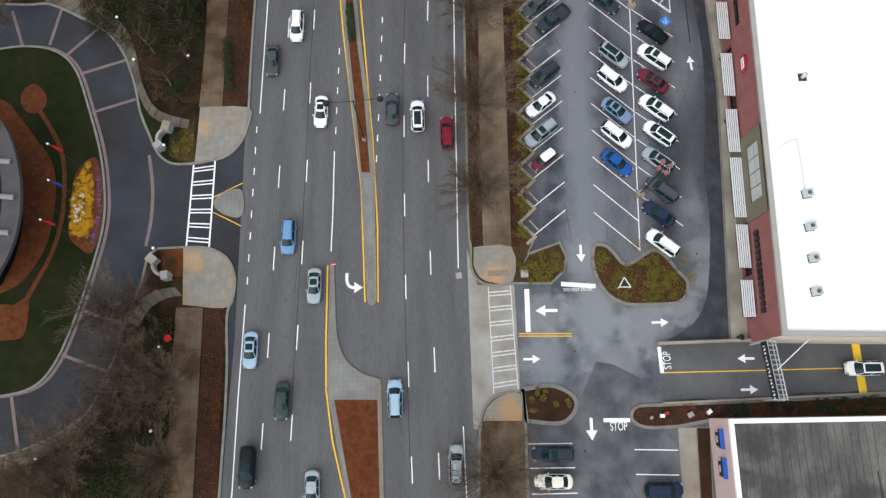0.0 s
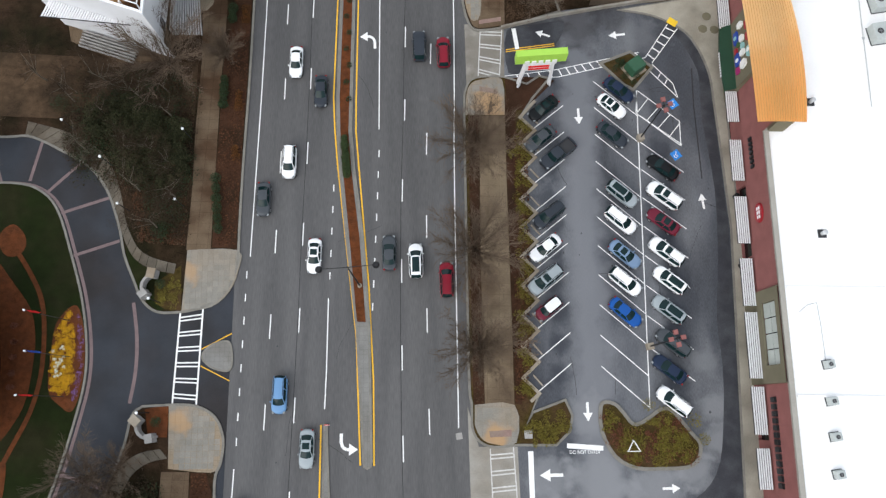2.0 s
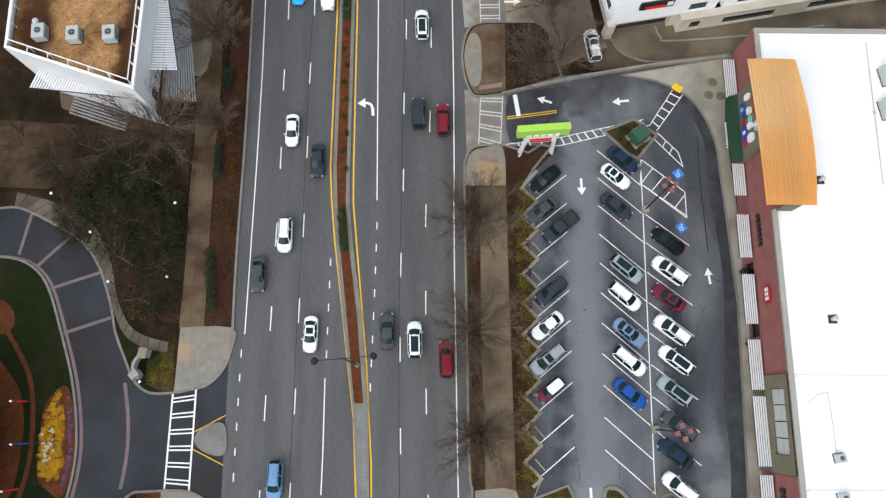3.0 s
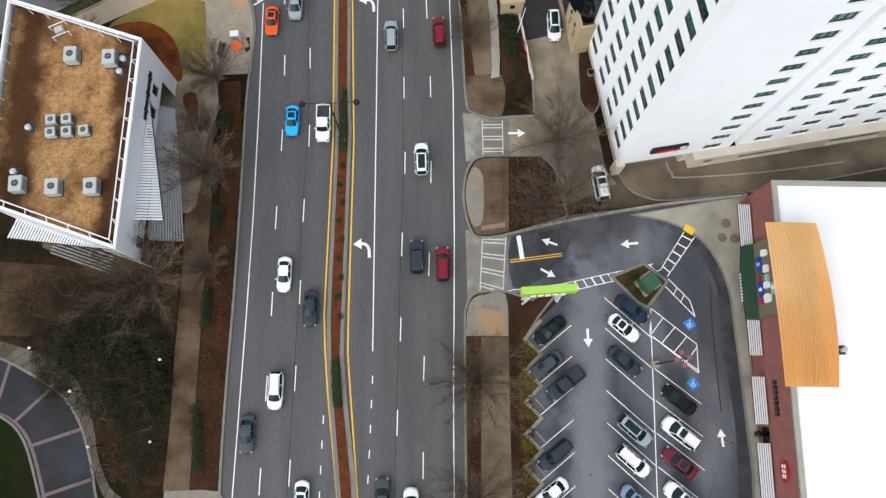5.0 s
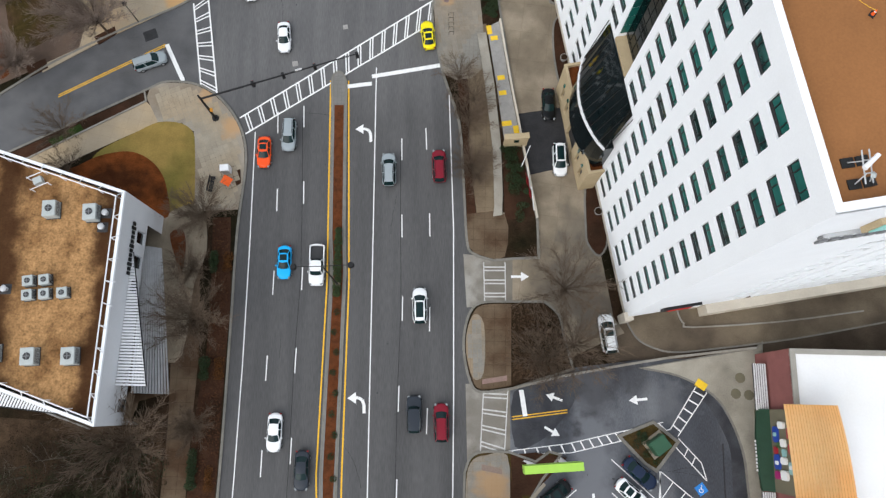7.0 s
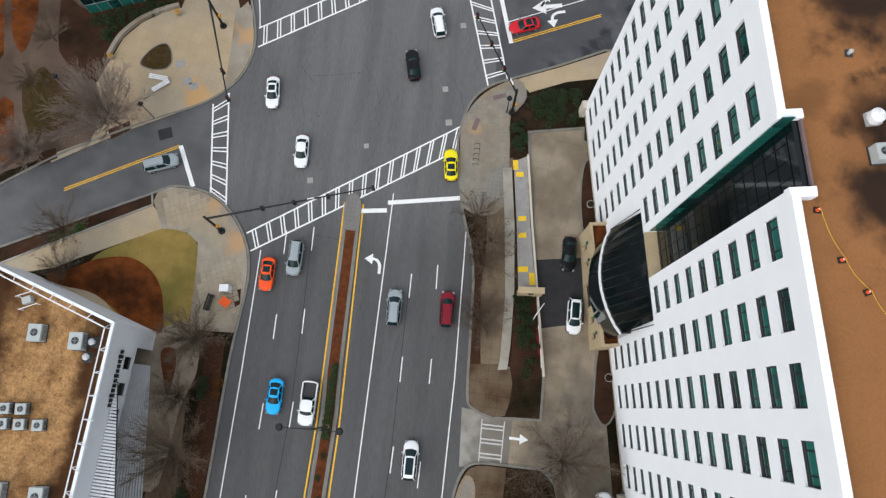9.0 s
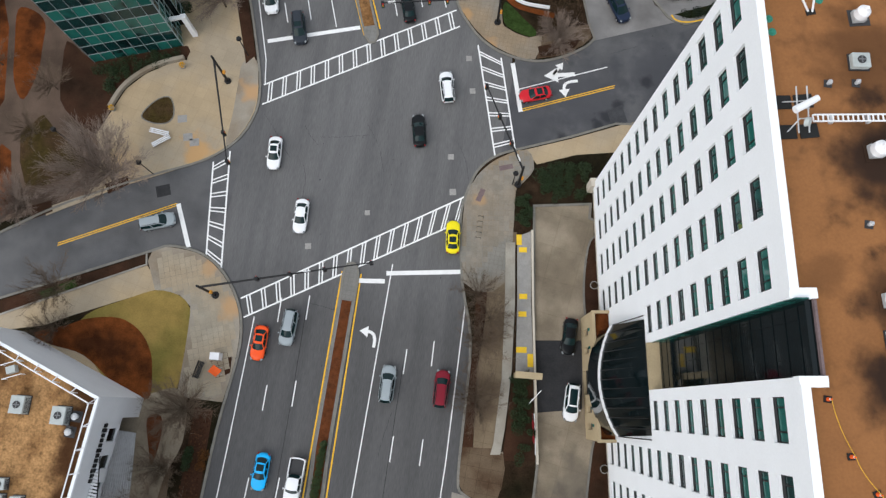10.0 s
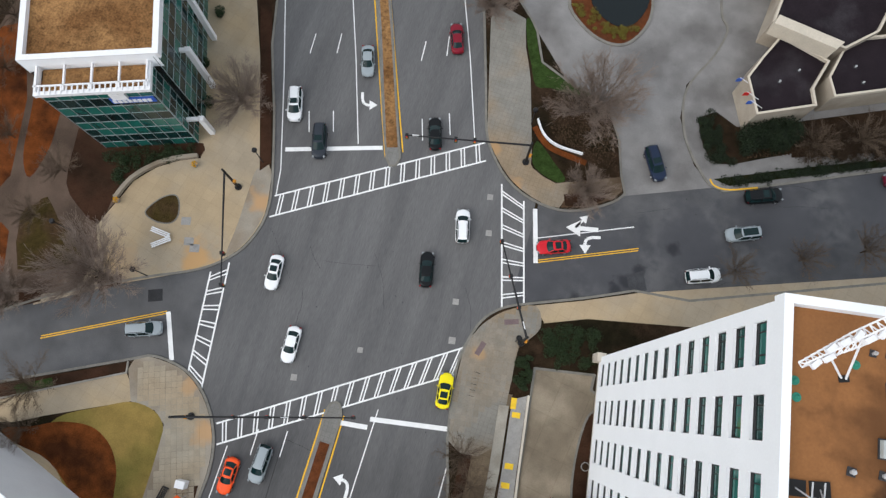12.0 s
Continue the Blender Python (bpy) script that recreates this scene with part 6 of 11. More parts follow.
for k in range(1, 4):
    slab(bm, [hp(22.9 + 1.12 * k, 0.85), hp(22.97 + 1.12 * k, 0.85), hp(22.97 + 1.12 * k, 0.9), hp(22.9 + 1.12 * k, 0.9)], 22.5, HZ - 1)
part("mullions", bm, M_DARKGLASS, slot)
for k in range(17):
    z = 23 + 1.62 * k
    part("pane", slab(bmnew(), [hp(27.28, 0.06), hp(27.36, 0.06), hp(27.36, 0.86), hp(27.28, 0.86)], z + 0.1, z + 1.55), M_GLASS, slot, "teal edge pane")
part("slot_floor", slab(bmnew(), [hp(22.9, -0.2), hp(27.4, -0.2), hp(27.4, 1.0), hp(22.9, 1.0)], 21.8, 22.3), M_BEIGE, hotel)
part("slot_back", slab(bmnew(), [hp(22.9, 1.3), hp(27.4, 1.3), hp(27.4, 4.0), hp(22.9, 4.0)], 3, HZ - 1.3), M_CREAM, hotel)
# roof with parapet
part("roof", slab(bmnew(), [hp(-0.7, 0.2), hp(22.9, 0.2), hp(22.9, 1.45), hp(27.4, 1.45), hp(27.4, 0.2), hp(HL - 0.2, 0.2), hp(HL - 0.2, HD), hp(-0.7, HD)], HZ - 1.2, HZ - 0.6), M_HOTELROOF, hotel, "tan stained flat roof")
bm = bmnew()
ribbon(bm, [hp(22.6, 1.5), hp(22.6, 0.2), hp(-0.55, 0.2), hp(-0.55, HD - 0.4), hp(HL, HD - 0.4), hp(HL, 0.2), hp(27.7, 0.2), hp(27.7, 1.5)], 0.54, HZ - 1.0, HZ + 0.25)
part("parapet", bm, M_STUCCO, hotel)
part("parapet_cap", slab(bmnew(), [hp(22.5, -0.15), hp(22.95, -0.15), hp(22.95, 1.5), hp(22.5, 1.5)], HZ - 0.4, HZ + 0.28), M_STUCCO, hotel)
part("parapet_cap", slab(bmnew(), [hp(27.35, -0.15), hp(27.8, -0.15), hp(27.8, 1.5), hp(27.35, 1.5)], HZ - 0.4, HZ + 0.28), M_STUCCO, hotel)
part("slot_edge", ribbon(bmnew(), [hp(22.95, 1.4), hp(27.35, 1.4)], 0.15, HZ - 0.9, HZ + 0.1), M_BAND, hotel, "pale pink edge rail")
# base storey in shade: cream columns and dark recess
part("base_wall", facade(bmnew(), hp(0.0, 0.35), HU, -HV, HL, 3.4, [(2.5, 9.5, 0.4, 2.9), (31, 36, 0.4, 2.9), (41, 47, 0.4, 2.9)], 0.5), M_CREAM, hotel, "cream ground storey")
part("base_recess", slab(bmnew(), [hp(0.8, 0.9), hp(HL - 0.8, 0.9), hp(HL - 0.8, 2), hp(0.8, 2)], 0, 3.0), M_CHARCOAL, hotel)
part("base_wall", facade(bmnew(), hp(-0.9, 0.0), HV, -HU, 10.0, 3.0, [(1.0, 8.9, 0.0, 2.7)], 0.8), M_CREAM, hotel, "cream ground storey")
part("podium_wall", facade(bmnew(), hp(-2.1, 10.0), HV, -HU, HD - 10, 3.1, [(1.6, 3.4, 0.3, 2.4), (6.5, 14.5, 0.2, 2.2), (19.0, 27.0, 0.6, 2.6), (29.5, 37.5, 0.6, 2.6), (40, 48, 0.6, 2.6)], 0.5), M_CREAM, hotel, "cream podium wall along the court")
part("podium_glass", slab(bmnew(), [hp(-1.7, 10.5), hp(-1.7, HD - 0.5), hp(-1.4, HD - 0.5), hp(-1.4, 10.5)], 0, 2.9), M_DARKGLASS, hotel)
part("podium_roof", slab(bmnew(), [hp(-2.1, 10.0), hp(-2.1, HD), hp(-0.92, HD), hp(-0.92, 10.0)], 2.85, 3.15), M_CREAM, hotel)
part("podium_side", slab(bmnew(), [hp(-2.08, 10.02), hp(-0.92, 10.02), hp(-0.92, 10.3), hp(-2.08, 10.3)], 0, 2.9), M_CREAM, hotel)
part("base_recess", slab(bmnew(), [hp(0.8, 0.8), hp(0.8, 34), hp(2.4, 34), hp(2.4, 0.8)], 0, 3.0), M_CHARCOAL, hotel)
for c in (-1.4, HL - 0.6):
    part("corner_pier", slab(bmnew(), [hp(c, -0.5), hp(c + 1.1, -0.5), hp(c + 1.1, 0.6), hp(c, 0.6)], 0, 3.3), M_CREAM, hotel)
# entrance block with its curved glass roof
part("entrance_block", facade(bmnew(), hp(17.4, -2.1), HU, -HV, 15.2, 7.0, [(1.2, 2.0, 1.6, 4.2), (3.2, 4.0, 1.6, 4.2), (5.4, 8.4, 0.1, 5.2), (10.4, 11.2, 1.6, 4.2), (12.6, 13.4, 1.6, 4.2)], 0.4), M_BEIGE, hotel, "beige stone entrance block")
part("entrance_side", facade(bmnew(), hp(17.4, -2.1), HV, -HU, 2.1, 7.0, [], 0.2), M_BEIGE, hotel)
part("entrance_side", facade(bmnew(), hp(32.6, -2.1), HV, HU, 2.1, 7.0, [], 0.2), M_BEIGE, hotel)
part("entrance_recess", slab(bmnew(), [hp(17.6, -1.7), hp(32.4, -1.7), hp(32.4, -0.1), hp(17.6, -0.1)], 0, 6.3), M_CHARCOAL, hotel)
part("entrance_roof", slab(bmnew(), [hp(17.6, -1.8), hp(32.4, -1.8), hp(32.4, -0.01), hp(17.6, -0.01)], 6.3, 6.6), M_REDBED, hotel, "brown flat roof of the entrance block")
part("entrance_parapet", ribbon(bmnew(), [hp(17.45, -0.01), hp(17.45, -1.95), hp(32.5, -1.95), hp(32.5, -0.01)], 0.35, 6.6, 7.15), M_BEIGE, hotel)
for u in (19.0, 21.0, 28.2, 30.4):
    part("lantern", slab(bmnew(), [hp(u, -2.25), hp(u + 0.35, -2.25), hp(u + 0.35, -2.1), hp(u, -2.1)], 4.7, 5.3), M_GLASS, hotel, "small teal lantern")
bow = [(hp(18.2 + 12.0 * t, -1.2 - 1.7 * math.sin(math.pi * t) ** 0.8)) for t in [k / 12 for k in range(13)]]
atrium = part("atrium", slab(bmnew(), bow + [hp(30.2, -0.05), hp(18.2, -0.05)], 6.4, 12.8), M_DARKGLASS, hotel, "bowed dark glass atrium over the entrance")
bm = bmnew()
ribbon(bm, bow, 0.3, 12.6, 13.0)
part("atrium_rim", bm, M_METALWHITE, atrium)
bm = bmnew()
for k in range(13):
    p, q = bow[k], hp(18.2 + 12.0 * k / 12, -0.03)
    tube(bm, (*p, 12.85), (*q, 21.0), 0.06, 0.06, 4)
part("ribs", bm, M_DARKMETAL, atrium)
bm = bmnew()
low = [bm.verts.new((*p, 12.82)) for p in bow]
top = [bm.verts.new((*hp(18.6 + 11.2 * k / 12, -0.04), 21.2)) for k in range(13)]
for k in range(12):
    bm.faces.new((low[k], low[k + 1], top[k + 1], top[k]))
part("sloped_glass", bm, M_DARKGLASS, atrium, "sloping dark glass roof")
# signs on the south face, plain bars and shapes
def south_box(name, v0, v1, z0, z1, material, proud=0.25, label=""):
    return part(name, slab(bmnew(), [hp(-0.9 - proud, v0), hp(-0.92, v0), hp(-0.92, v1), hp(-0.9 - proud, v1)], z0, z1), material, hotel, label)


south_box("sign_panel", 3.2, 7.9, 6.1, 7.5, M_DARKMETAL, 0.35, "black and red restaurant sign panel")
south_box("sign_mark", 3.9, 6.7, 6.2, 6.8, M_RED, 0.42)
south_box("sign_mark", 6.9, 7.7, 6.5, 7.3, M_METALWHITE, 0.42)
for k in range(7):
    v0 = 2.9 + 0.97 * k
    south_box("sign_letter", v0, v0 + 0.7, 42.6, 43.3, M_SLATE, 0.18)
for k in range(6):
    v0 = 3.7 + 0.93 * k
    south_box("sign_letter", v0, v0 + 0.66, 40.7, 41.4, M_SLATE, 0.18)
south_box("sign_rail", 2.8, 9.8, 43.5, 43.6, M_STEEL, 0.3)
south_box("sign_emblem", 5.1, 9.0, 44.1, 46.4, M_BEIGE, 0.45)
south_box("sign_emblem", 5.4, 8.7, 44.4, 46.1, plain("pale_teal", (0.25, 0.65, 0.6), 0.4), 0.52)


# ---- the shops ----
shops = thing("shop_row", "long flat-roofed shop row with red brick front", "building")
F0, F1 = Vector((40.45, 8.3)), Vector((42.4, 79.0))
FU = (F1 - F0).normalized()
FV = Vector((FU.y, -FU.x))
FL, FZ = (F1 - F0).length, 9.1


def fp(u, v):
    p = F0 + FU * u + FV * v
    return (p.x, p.y)


def lofted_strip(rows):
    """A thin sheet through rows of points, 6 cm thick."""
    bm = bmnew()
    vs = [[bm.verts.new(p) for p in r] for r in rows]
    for a, b in zip(vs, vs[1:]):
        for k in range(len(a) - 1):
            bm.faces.new((a[k], a[k + 1], b[k + 1], b[k]))
    bmesh.ops.solidify(bm, geom=bm.faces[:], thickness=0.06)
    return bm


def along_front(y):
    return (y - F0.y) / FU.y


doors = [(u, u + 3.2, 0.2, 3.0) for u in (3, 8.5, 16, 23, 31.5, 38, 46, 62.5)]
part("wall", facade(bmnew(), fp(0, 0), FU, -FV, FL, FZ, doors + [(17.4, 25.0, 4.6, 8.2)], 0.4), M_BRICK, shops, "red brick shop front")
part("shop_glass", slab(bmnew(), [fp(2, 0.4), fp(FL - 2, 0.4), fp(FL - 2, 0.6), fp(2, 0.6)], 0.1, 8.4), M_DARKGLASS, shops)
part("wall", facade(bmnew(), fp(0, 0), FV, -FU, 75, FZ, [], 0.3), M_CREAM, shops, "pale side wall")
part("wall", facade(bmnew(), fp(FL, 0), FV, FU, 75, FZ, [], 0.3), M_CREAM, shops, "pale side wall")
part("wall", facade(bmnew(), fp(0, 75), FU, FV, FL, FZ, [], 0.3), M_CREAM, shops)
# taupe bay with the large grid window
part("bay", facade(bmnew(), fp(15.2, -0.25), FU, -FV, 11.4, FZ + 0.1, [(2.2, 9.8, 4.6, 8.2)], 0.6), M_TAUPE, shops, "taupe stucco bay")
bm = bmnew()
slab(bm, [fp(15.2, -0.25), fp(15.2, 0.6), fp(15.25, 0.6), fp(15.25, -0.25)], 0, FZ + 0.1)
slab(bm, [fp(26.55, -0.25), fp(26.55, 0.6), fp(26.6, 0.6), fp(26.6, -0.25)], 0, FZ + 0.1)
part("bay_side", bm, M_TAUPE, shops)
pane = mat("frosted_pane", (0.42, 0.45, 0.42), 0.3, vary=0.1, scale=1, fine=6, bump=0)
for i in range(4):
    for k in range(2):
        u, z0 = 17.45 + 1.9 * i, 4.65 + 1.78 * k
        part("pane", slab(bmnew(), [fp(u, 0.05), fp(u + 1.78, 0.05), fp(u + 1.78, 0.1), fp(u, 0.1)], z0, z0 + 1.66), pane, shops)
# cream coping and the white roof
bm = bmnew()
ribbon(bm, [fp(0.3, 75), fp(0.3, 0.3), fp(FL - 0.3, 0.3), fp(FL - 0.3, 75)], 0.6, FZ - 0.2, FZ + 0.25)
part("coping", bm, M_COPING, shops, "grey parapet coping")
part("roof", slab(bmnew(), [fp(0.5, 0.5), fp(FL - 0.5, 0.5), fp(FL - 0.5, 74.8), fp(0.5, 74.8)], FZ - 0.6, FZ - 0.05), M_MEMBRANE, shops, "bright white membrane roof")
bm = bmnew()
for y in (22.0, 34.6):
    ribbon(bm, [fp(along_front(y), 0.9), fp(along_front(y), 60)], 0.25, FZ - 0.1, FZ + 0.12)
part("roof_joint", bm, M_MEMBRANE, shops)
# ribbed white canopies over the doors
ribbed = mat("ribbed_white_metal", (0.66, 0.67, 0.68), 0.5, vary=0.06, scale=1, fine=8, bump=0.0)
for u0, u1 in ((2.9, 7.6), (9.2, 14.9), (15.9, 24.1), (24.9, 31.0), (33.0, 39.3), (41.5, 47.2), (49.8, 54.2), (63.7, 69.3)):
    canopy = part("canopy", slab(bmnew(), [fp(u0, -1.9), fp(u1, -1.9), fp(u1, -0.28), fp(u0, -0.28)], 3.4, 3.55), M_CHARCOAL, shops, "ribbed white metal canopy")
    for k in range(6):
        v = -1.85 + 0.27 * k
        part("rib", slab(bmnew(), [fp(u0, v), fp(u1, v), fp(u1, v + 0.17), fp(u0, v + 0.17)], 3.55, 3.63), ribbed, canopy)
# signs as plain shapes
def front_box(name, u0, u1, z0, z1, material, proud=0.2, label=""):
    return part(name, slab(bmnew(), [fp(u0, -proud), fp(u1, -proud), fp(u1, -0.02), fp(u0, -0.02)], z0, z1), material, shops, label)


for k in range(13):
    front_box("sign_letter", 3.2 + 0.82 * k, 3.8 + 0.82 * k, 4.9, 5.9, M_DARKMETAL, 0.3)
bm = bmnew()
ring = [fp(along_front(44.6) + 1.25 * math.cos(math.tau * k / 20), -0.25) + (6.3 + 1.0 * math.sin(math.tau * k / 20),) for k in range(20)]
vs = [bm.verts.new(p) for p in ring]
bm.faces.new(vs)
back = [bm.verts.new((p[0] + FV.x * 0.22, p[1] + FV.y * 0.22, p[2])) for p in ring]
for k in range(20):
    bm.faces.new((vs[k], vs[(k + 1) % 20], back[(k + 1) % 20], back[k]))
oval = part("oval_sign", bm, M_SIGNRED, shops, "red oval sign")
for k in range(3):
    for r in range(2):
        front_box("sign_bar", along_front(44.6) - 0.75 + 0.55 * k, along_front(44.6) - 0.35 + 0.55 * k, 5.95 + 0.5 * r, 6.25 + 0.5 * r, M_METALWHITE, 0.3)
for k in range(7):
    front_box("sign_letter", along_front(50.8) + 0.62 * k, along_front(50.8) + 0.62 * k + 0.42, 5.3, 6.1, M_DARKMETAL, 0.25)
# brick and taupe bays under the orange roof
b0, b1 = along_front(62.6), along_front(72.1)
part("bay", facade(bmnew(), fp(along_front(54.4), -0.06), FU, -FV, 8.2, 12.6, [], 0.5), M_BRICK, shops, "red brick bay")
part("bay", facade(bmnew(), fp(b0, -0.6), FU, -FV, b1 - b0, 12.6, [(1, b1 - b0 - 1, 0.2, 3.2)], 0.5), M_TAUPE, shops, "taupe stucco bay behind the signs")
for u in (b0, b1 - 0.05):
    part("bay_side", slab(bmnew(), [fp(u, -0.6), fp(u + 0.05, -0.6), fp(u + 0.05, 0.3), fp(u, 0.3)], 0, 12.4), M_TAUPE, shops)
part("bay_back", slab(bmnew(), [fp(along_front(54.4), 0.45), fp(b1, 0.45), fp(b1, 2.5), fp(along_front(54.4), 2.5)], 8.5, 12.6), M_TAUPE, shops)
edge = [(b0 + (b1 - b0) * k / 10, -1.75 - 0.35 * math.sin(math.pi * k / 10)) for k in range(11)]
awn = part("awning", lofted_strip([[fp(u, -0.62) + (4.3,) for u, v in edge], [fp(u, v) + (3.5,) for u, v in edge], [fp(u, v) + (3.05,) for u, v in edge]]), M_FOREST, shops, "dark green curved awning")
for k in range(9):
    part("awning_mark", slab(bmnew(), [fp(b0 + 2.2 + 0.42 * k, -2.16), fp(b0 + 2.46 + 0.42 * k, -2.16), fp(b0 + 2.46 + 0.42 * k, -2.08), fp(b0 + 2.2 + 0.42 * k, -2.08)], 3.12, 3.4), M_METALWHITE, awn)
tints = {n: plain("sign_" + n, c, 0.5) for n, c in (("navy", (0.02, 0.06, 0.34)), ("ivory", (0.8, 0.8, 0.78)), ("crimson", (0.35, 0.02, 0.03)), ("plum", (0.35, 0.02, 0.14)), ("aqua", (0.28, 0.5, 0.5)), ("moss", (0.05, 0.11, 0.04)))}
for y, w, z0, z1, tint, proud in ((69.2, 2.0, 4.9, 6.3, "navy", 0.78), (67.4, 0.9, 5.0, 5.8, "crimson", 0.82), (66.1, 1.9, 4.8, 6.3, "navy", 0.78), (64.6, 1.0, 4.8, 5.9, "plum", 0.8), (68.0, 0.7, 5.9, 6.6, "moss", 0.84),
                                  (70.3, 0.9, 6.5, 7.9, "ivory", 0.9), (68.3, 1.0, 6.8, 7.9, "ivory", 0.9), (67.2, 0.9, 7.0, 7.8, "aqua", 0.86), (66.3, 0.9, 6.6, 7.9, "ivory", 0.9), (64.7, 1.2, 6.4, 8.0, "ivory", 0.9),
                                  (69.4, 1.3, 8.5, 9.2, "crimson", 0.86), (67.7, 1.2, 8.6, 9.4, "crimson", 0.86), (65.6, 1.5, 8.4, 9.8, "aqua", 0.86), (65.7, 0.5, 8.7, 9.5, "ivory", 0.95), (69.2, 0.5, 5.2, 6.0, "aqua", 0.86), (66.0, 0.5, 5.2, 6.0, "ivory", 0.86)):
    u = along_front(y)
    bm = bmnew()
    ring = [(u + w / 2 * max(-0.9, min(0.9, 1.15 * math.cos(math.tau * k / 12))), (z0 + z1) / 2 + (z1 - z0) / 2 * max(-0.92, min(0.92, 1.15 * math.sin(math.tau * k / 12)))) for k in range(12)]
    front = [bm.verts.new(fp(a, -proud) + (b,)) for a, b in ring]
    back = [bm.verts.new(fp(a, -0.58) + (b,)) for a, b in ring]
    bm.faces.new(front)
    for k in range(12):
        bm.faces.new((front[k], front[(k + 1) % 12], back[(k + 1) % 12], back[k]))
    part("sign_shape", bm, tints[tint], shops)
# curved orange standing-seam roof
oz = 12.9
a0, a1 = along_front(54.0), along_front(72.6)
bm = bmnew()
grid = []
N = 14
for i in range(N + 1):
    t = i / N
    bow_w, bow_e = -2.4 - 0.6 * t + 0.6 * t * (1 - t), 3.5 - 0.6 * t + 3.0 * t * (1 - t)
    grid.append([bm.verts.new((*fp(a0 + (a1 - a0) * t, bow_w + (bow_e - bow_w) * s / 6), oz + 0.15 * math.sin(math.pi * s / 6))) for s in range(7)])
for i in range(N):
    for s in range(6):
        bm.faces.new((grid[i][s], grid[i + 1][s], grid[i + 1][s + 1], grid[i][s + 1]))
bmesh.ops.solidify(bm, geom=bm.faces[:], thickness=0.25)
orange = part("metal_roof", bm, M_ORANGE, shops, "curved orange standing-seam metal roof")
for k in range(1, 20):
    pts = []
    for i in range(N + 1):
        t = i / N
        bow_w, bow_e = -2.4 - 0.6 * t + 0.6 * t * (1 - t), 3.5 - 0.6 * t + 3.0 * t * (1 - t)
        pts.append((*fp(a0 + (a1 - a0) * t, bow_w + (bow_e - bow_w) * k / 20), oz + 0.15 * math.sin(math.pi * k / 20)))
    bm = bmnew()
    for p, q in zip(pts, pts[1:]):
        tube(bm, (p[0], p[1], p[2] + 0.03), (q[0], q[1], q[2] + 0.03), 0.03, 0.03, 4)
    part("seam", bm, M_SEAM, orange)


def rooftop_unit(x, y, z, sx, sy, sz, turn=0, fans=1, label="grey metal rooftop air-conditioning unit", name="rooftop_unit"):
    ob = thing(name, label, "air conditioner", "rooftop units", x, y, z, turn)
    bm = bmnew()
    box(bm, (0, 0, sz / 2), (sx, sy, sz))
    bmesh.ops.bevel(bm, geom=bm.edges[:], offset=0.04, segments=1, affect="EDGES")
    part("casing", bm, M_UNIT, ob)
    part("curb", box(bmnew(), (0, 0, 0.05), (sx + 0.15, sy + 0.15, 0.1)), M_CHARCOAL, ob)
    for k in range(fans):
        fx = (k - (fans - 1) / 2) * sx / max(fans, 1)
        r = min(sx / fans, sy) * 0.27
        bm = bmnew()
        tube(bm, (fx, 0, sz), (fx, 0, sz + 0.05), r, r, 14)
        fan = part("fan_guard", bm, M_CHARCOAL, ob)
        bm = bmnew()
        for a in range(4):
            box(bm, (fx + r * 0.45 * math.cos(a * math.pi / 2), r * 0.45 * math.sin(a * math.pi / 2), sz + 0.06), (r * 0.8, r * 0.25, 0.02), a * 90)
        part("fan_blade", bm, M_SLATE, fan)
    bm = bmnew()
    for k in range(5):
        box(bm, (sx / 2 + 0.01, 0, sz * (0.2 + 0.14 * k)), (0.03, sy * 0.85, 0.05))
    part("louvre", bm, M_CHARCOAL, ob)
    return ob


def vent(x, y, z, r=0.35, h=0.8, label="small metal roof vent", pad=M_CHARCOAL):
    ob = thing("roof_vent", label, "vent", "roof vents", x, y, z)
    part("pipe", tube(bmnew(), (0, 0, 0), (0, 0, h), r * 0.7, r * 0.7, 10), M_STEEL, ob)
    part("cap", tube(bmnew(), (0, 0, h), (0, 0, h + 0.15), r, r * 0.5, 10), M_STEEL, ob)
    part("flashing", box(bmnew(), (0, 0, 0.02), (r * 3, r * 3, 0.04)), pad, ob)


for p in ((45.64, 25.49), (45.42, 21.35), (45.28, 17.43), (45.06, 13.39)):
    rooftop_unit(p[0], p[1], FZ - 0.05, 1.0, 0.9, 0.9, 8, 1, "small grey rooftop fan unit on the white roof")
for p in ((47.27, 41.09), (48.17, 58.25)):
    vent(p[0], p[1], FZ - 0.05)
for p in ((59.24, 71.97), (58.50, 67.41)):
    rooftop_unit(p[0], p[1], FZ - 0.05, 3.0, 2.4, 1.4, 8, 2)
pipe = thing("roof_pipe", "thin rusty pipe across the white roof", "pipe")
part("pipe", tube(bmnew(), (*((56.67, 76.78)), FZ + 0.1), (*((55.81, 57.40)), FZ + 0.1), 0.06, 0.06, 6), M_STEEL, pipe)
part("support", box(bmnew(), (*((56.26, 67.05)), FZ), (0.3, 0.3, 0.14)), M_STEEL, pipe)

cable = thing("roof_cable", "thin grey cable looped over the white roof", "cable")
hook = [(43.18, 31.59), (44.27, 32.44), (45.42, 32.72), (45.53, 30.46), (45.55, 27.59), (45.51, 25.95)]
bm = bmnew()
for p, q in zip(hook, hook[1:]):
    tube(bm, (*p, FZ), (*q, FZ), 0.045, 0.045, 5)
part("cable", bm, M_STEEL, cable)

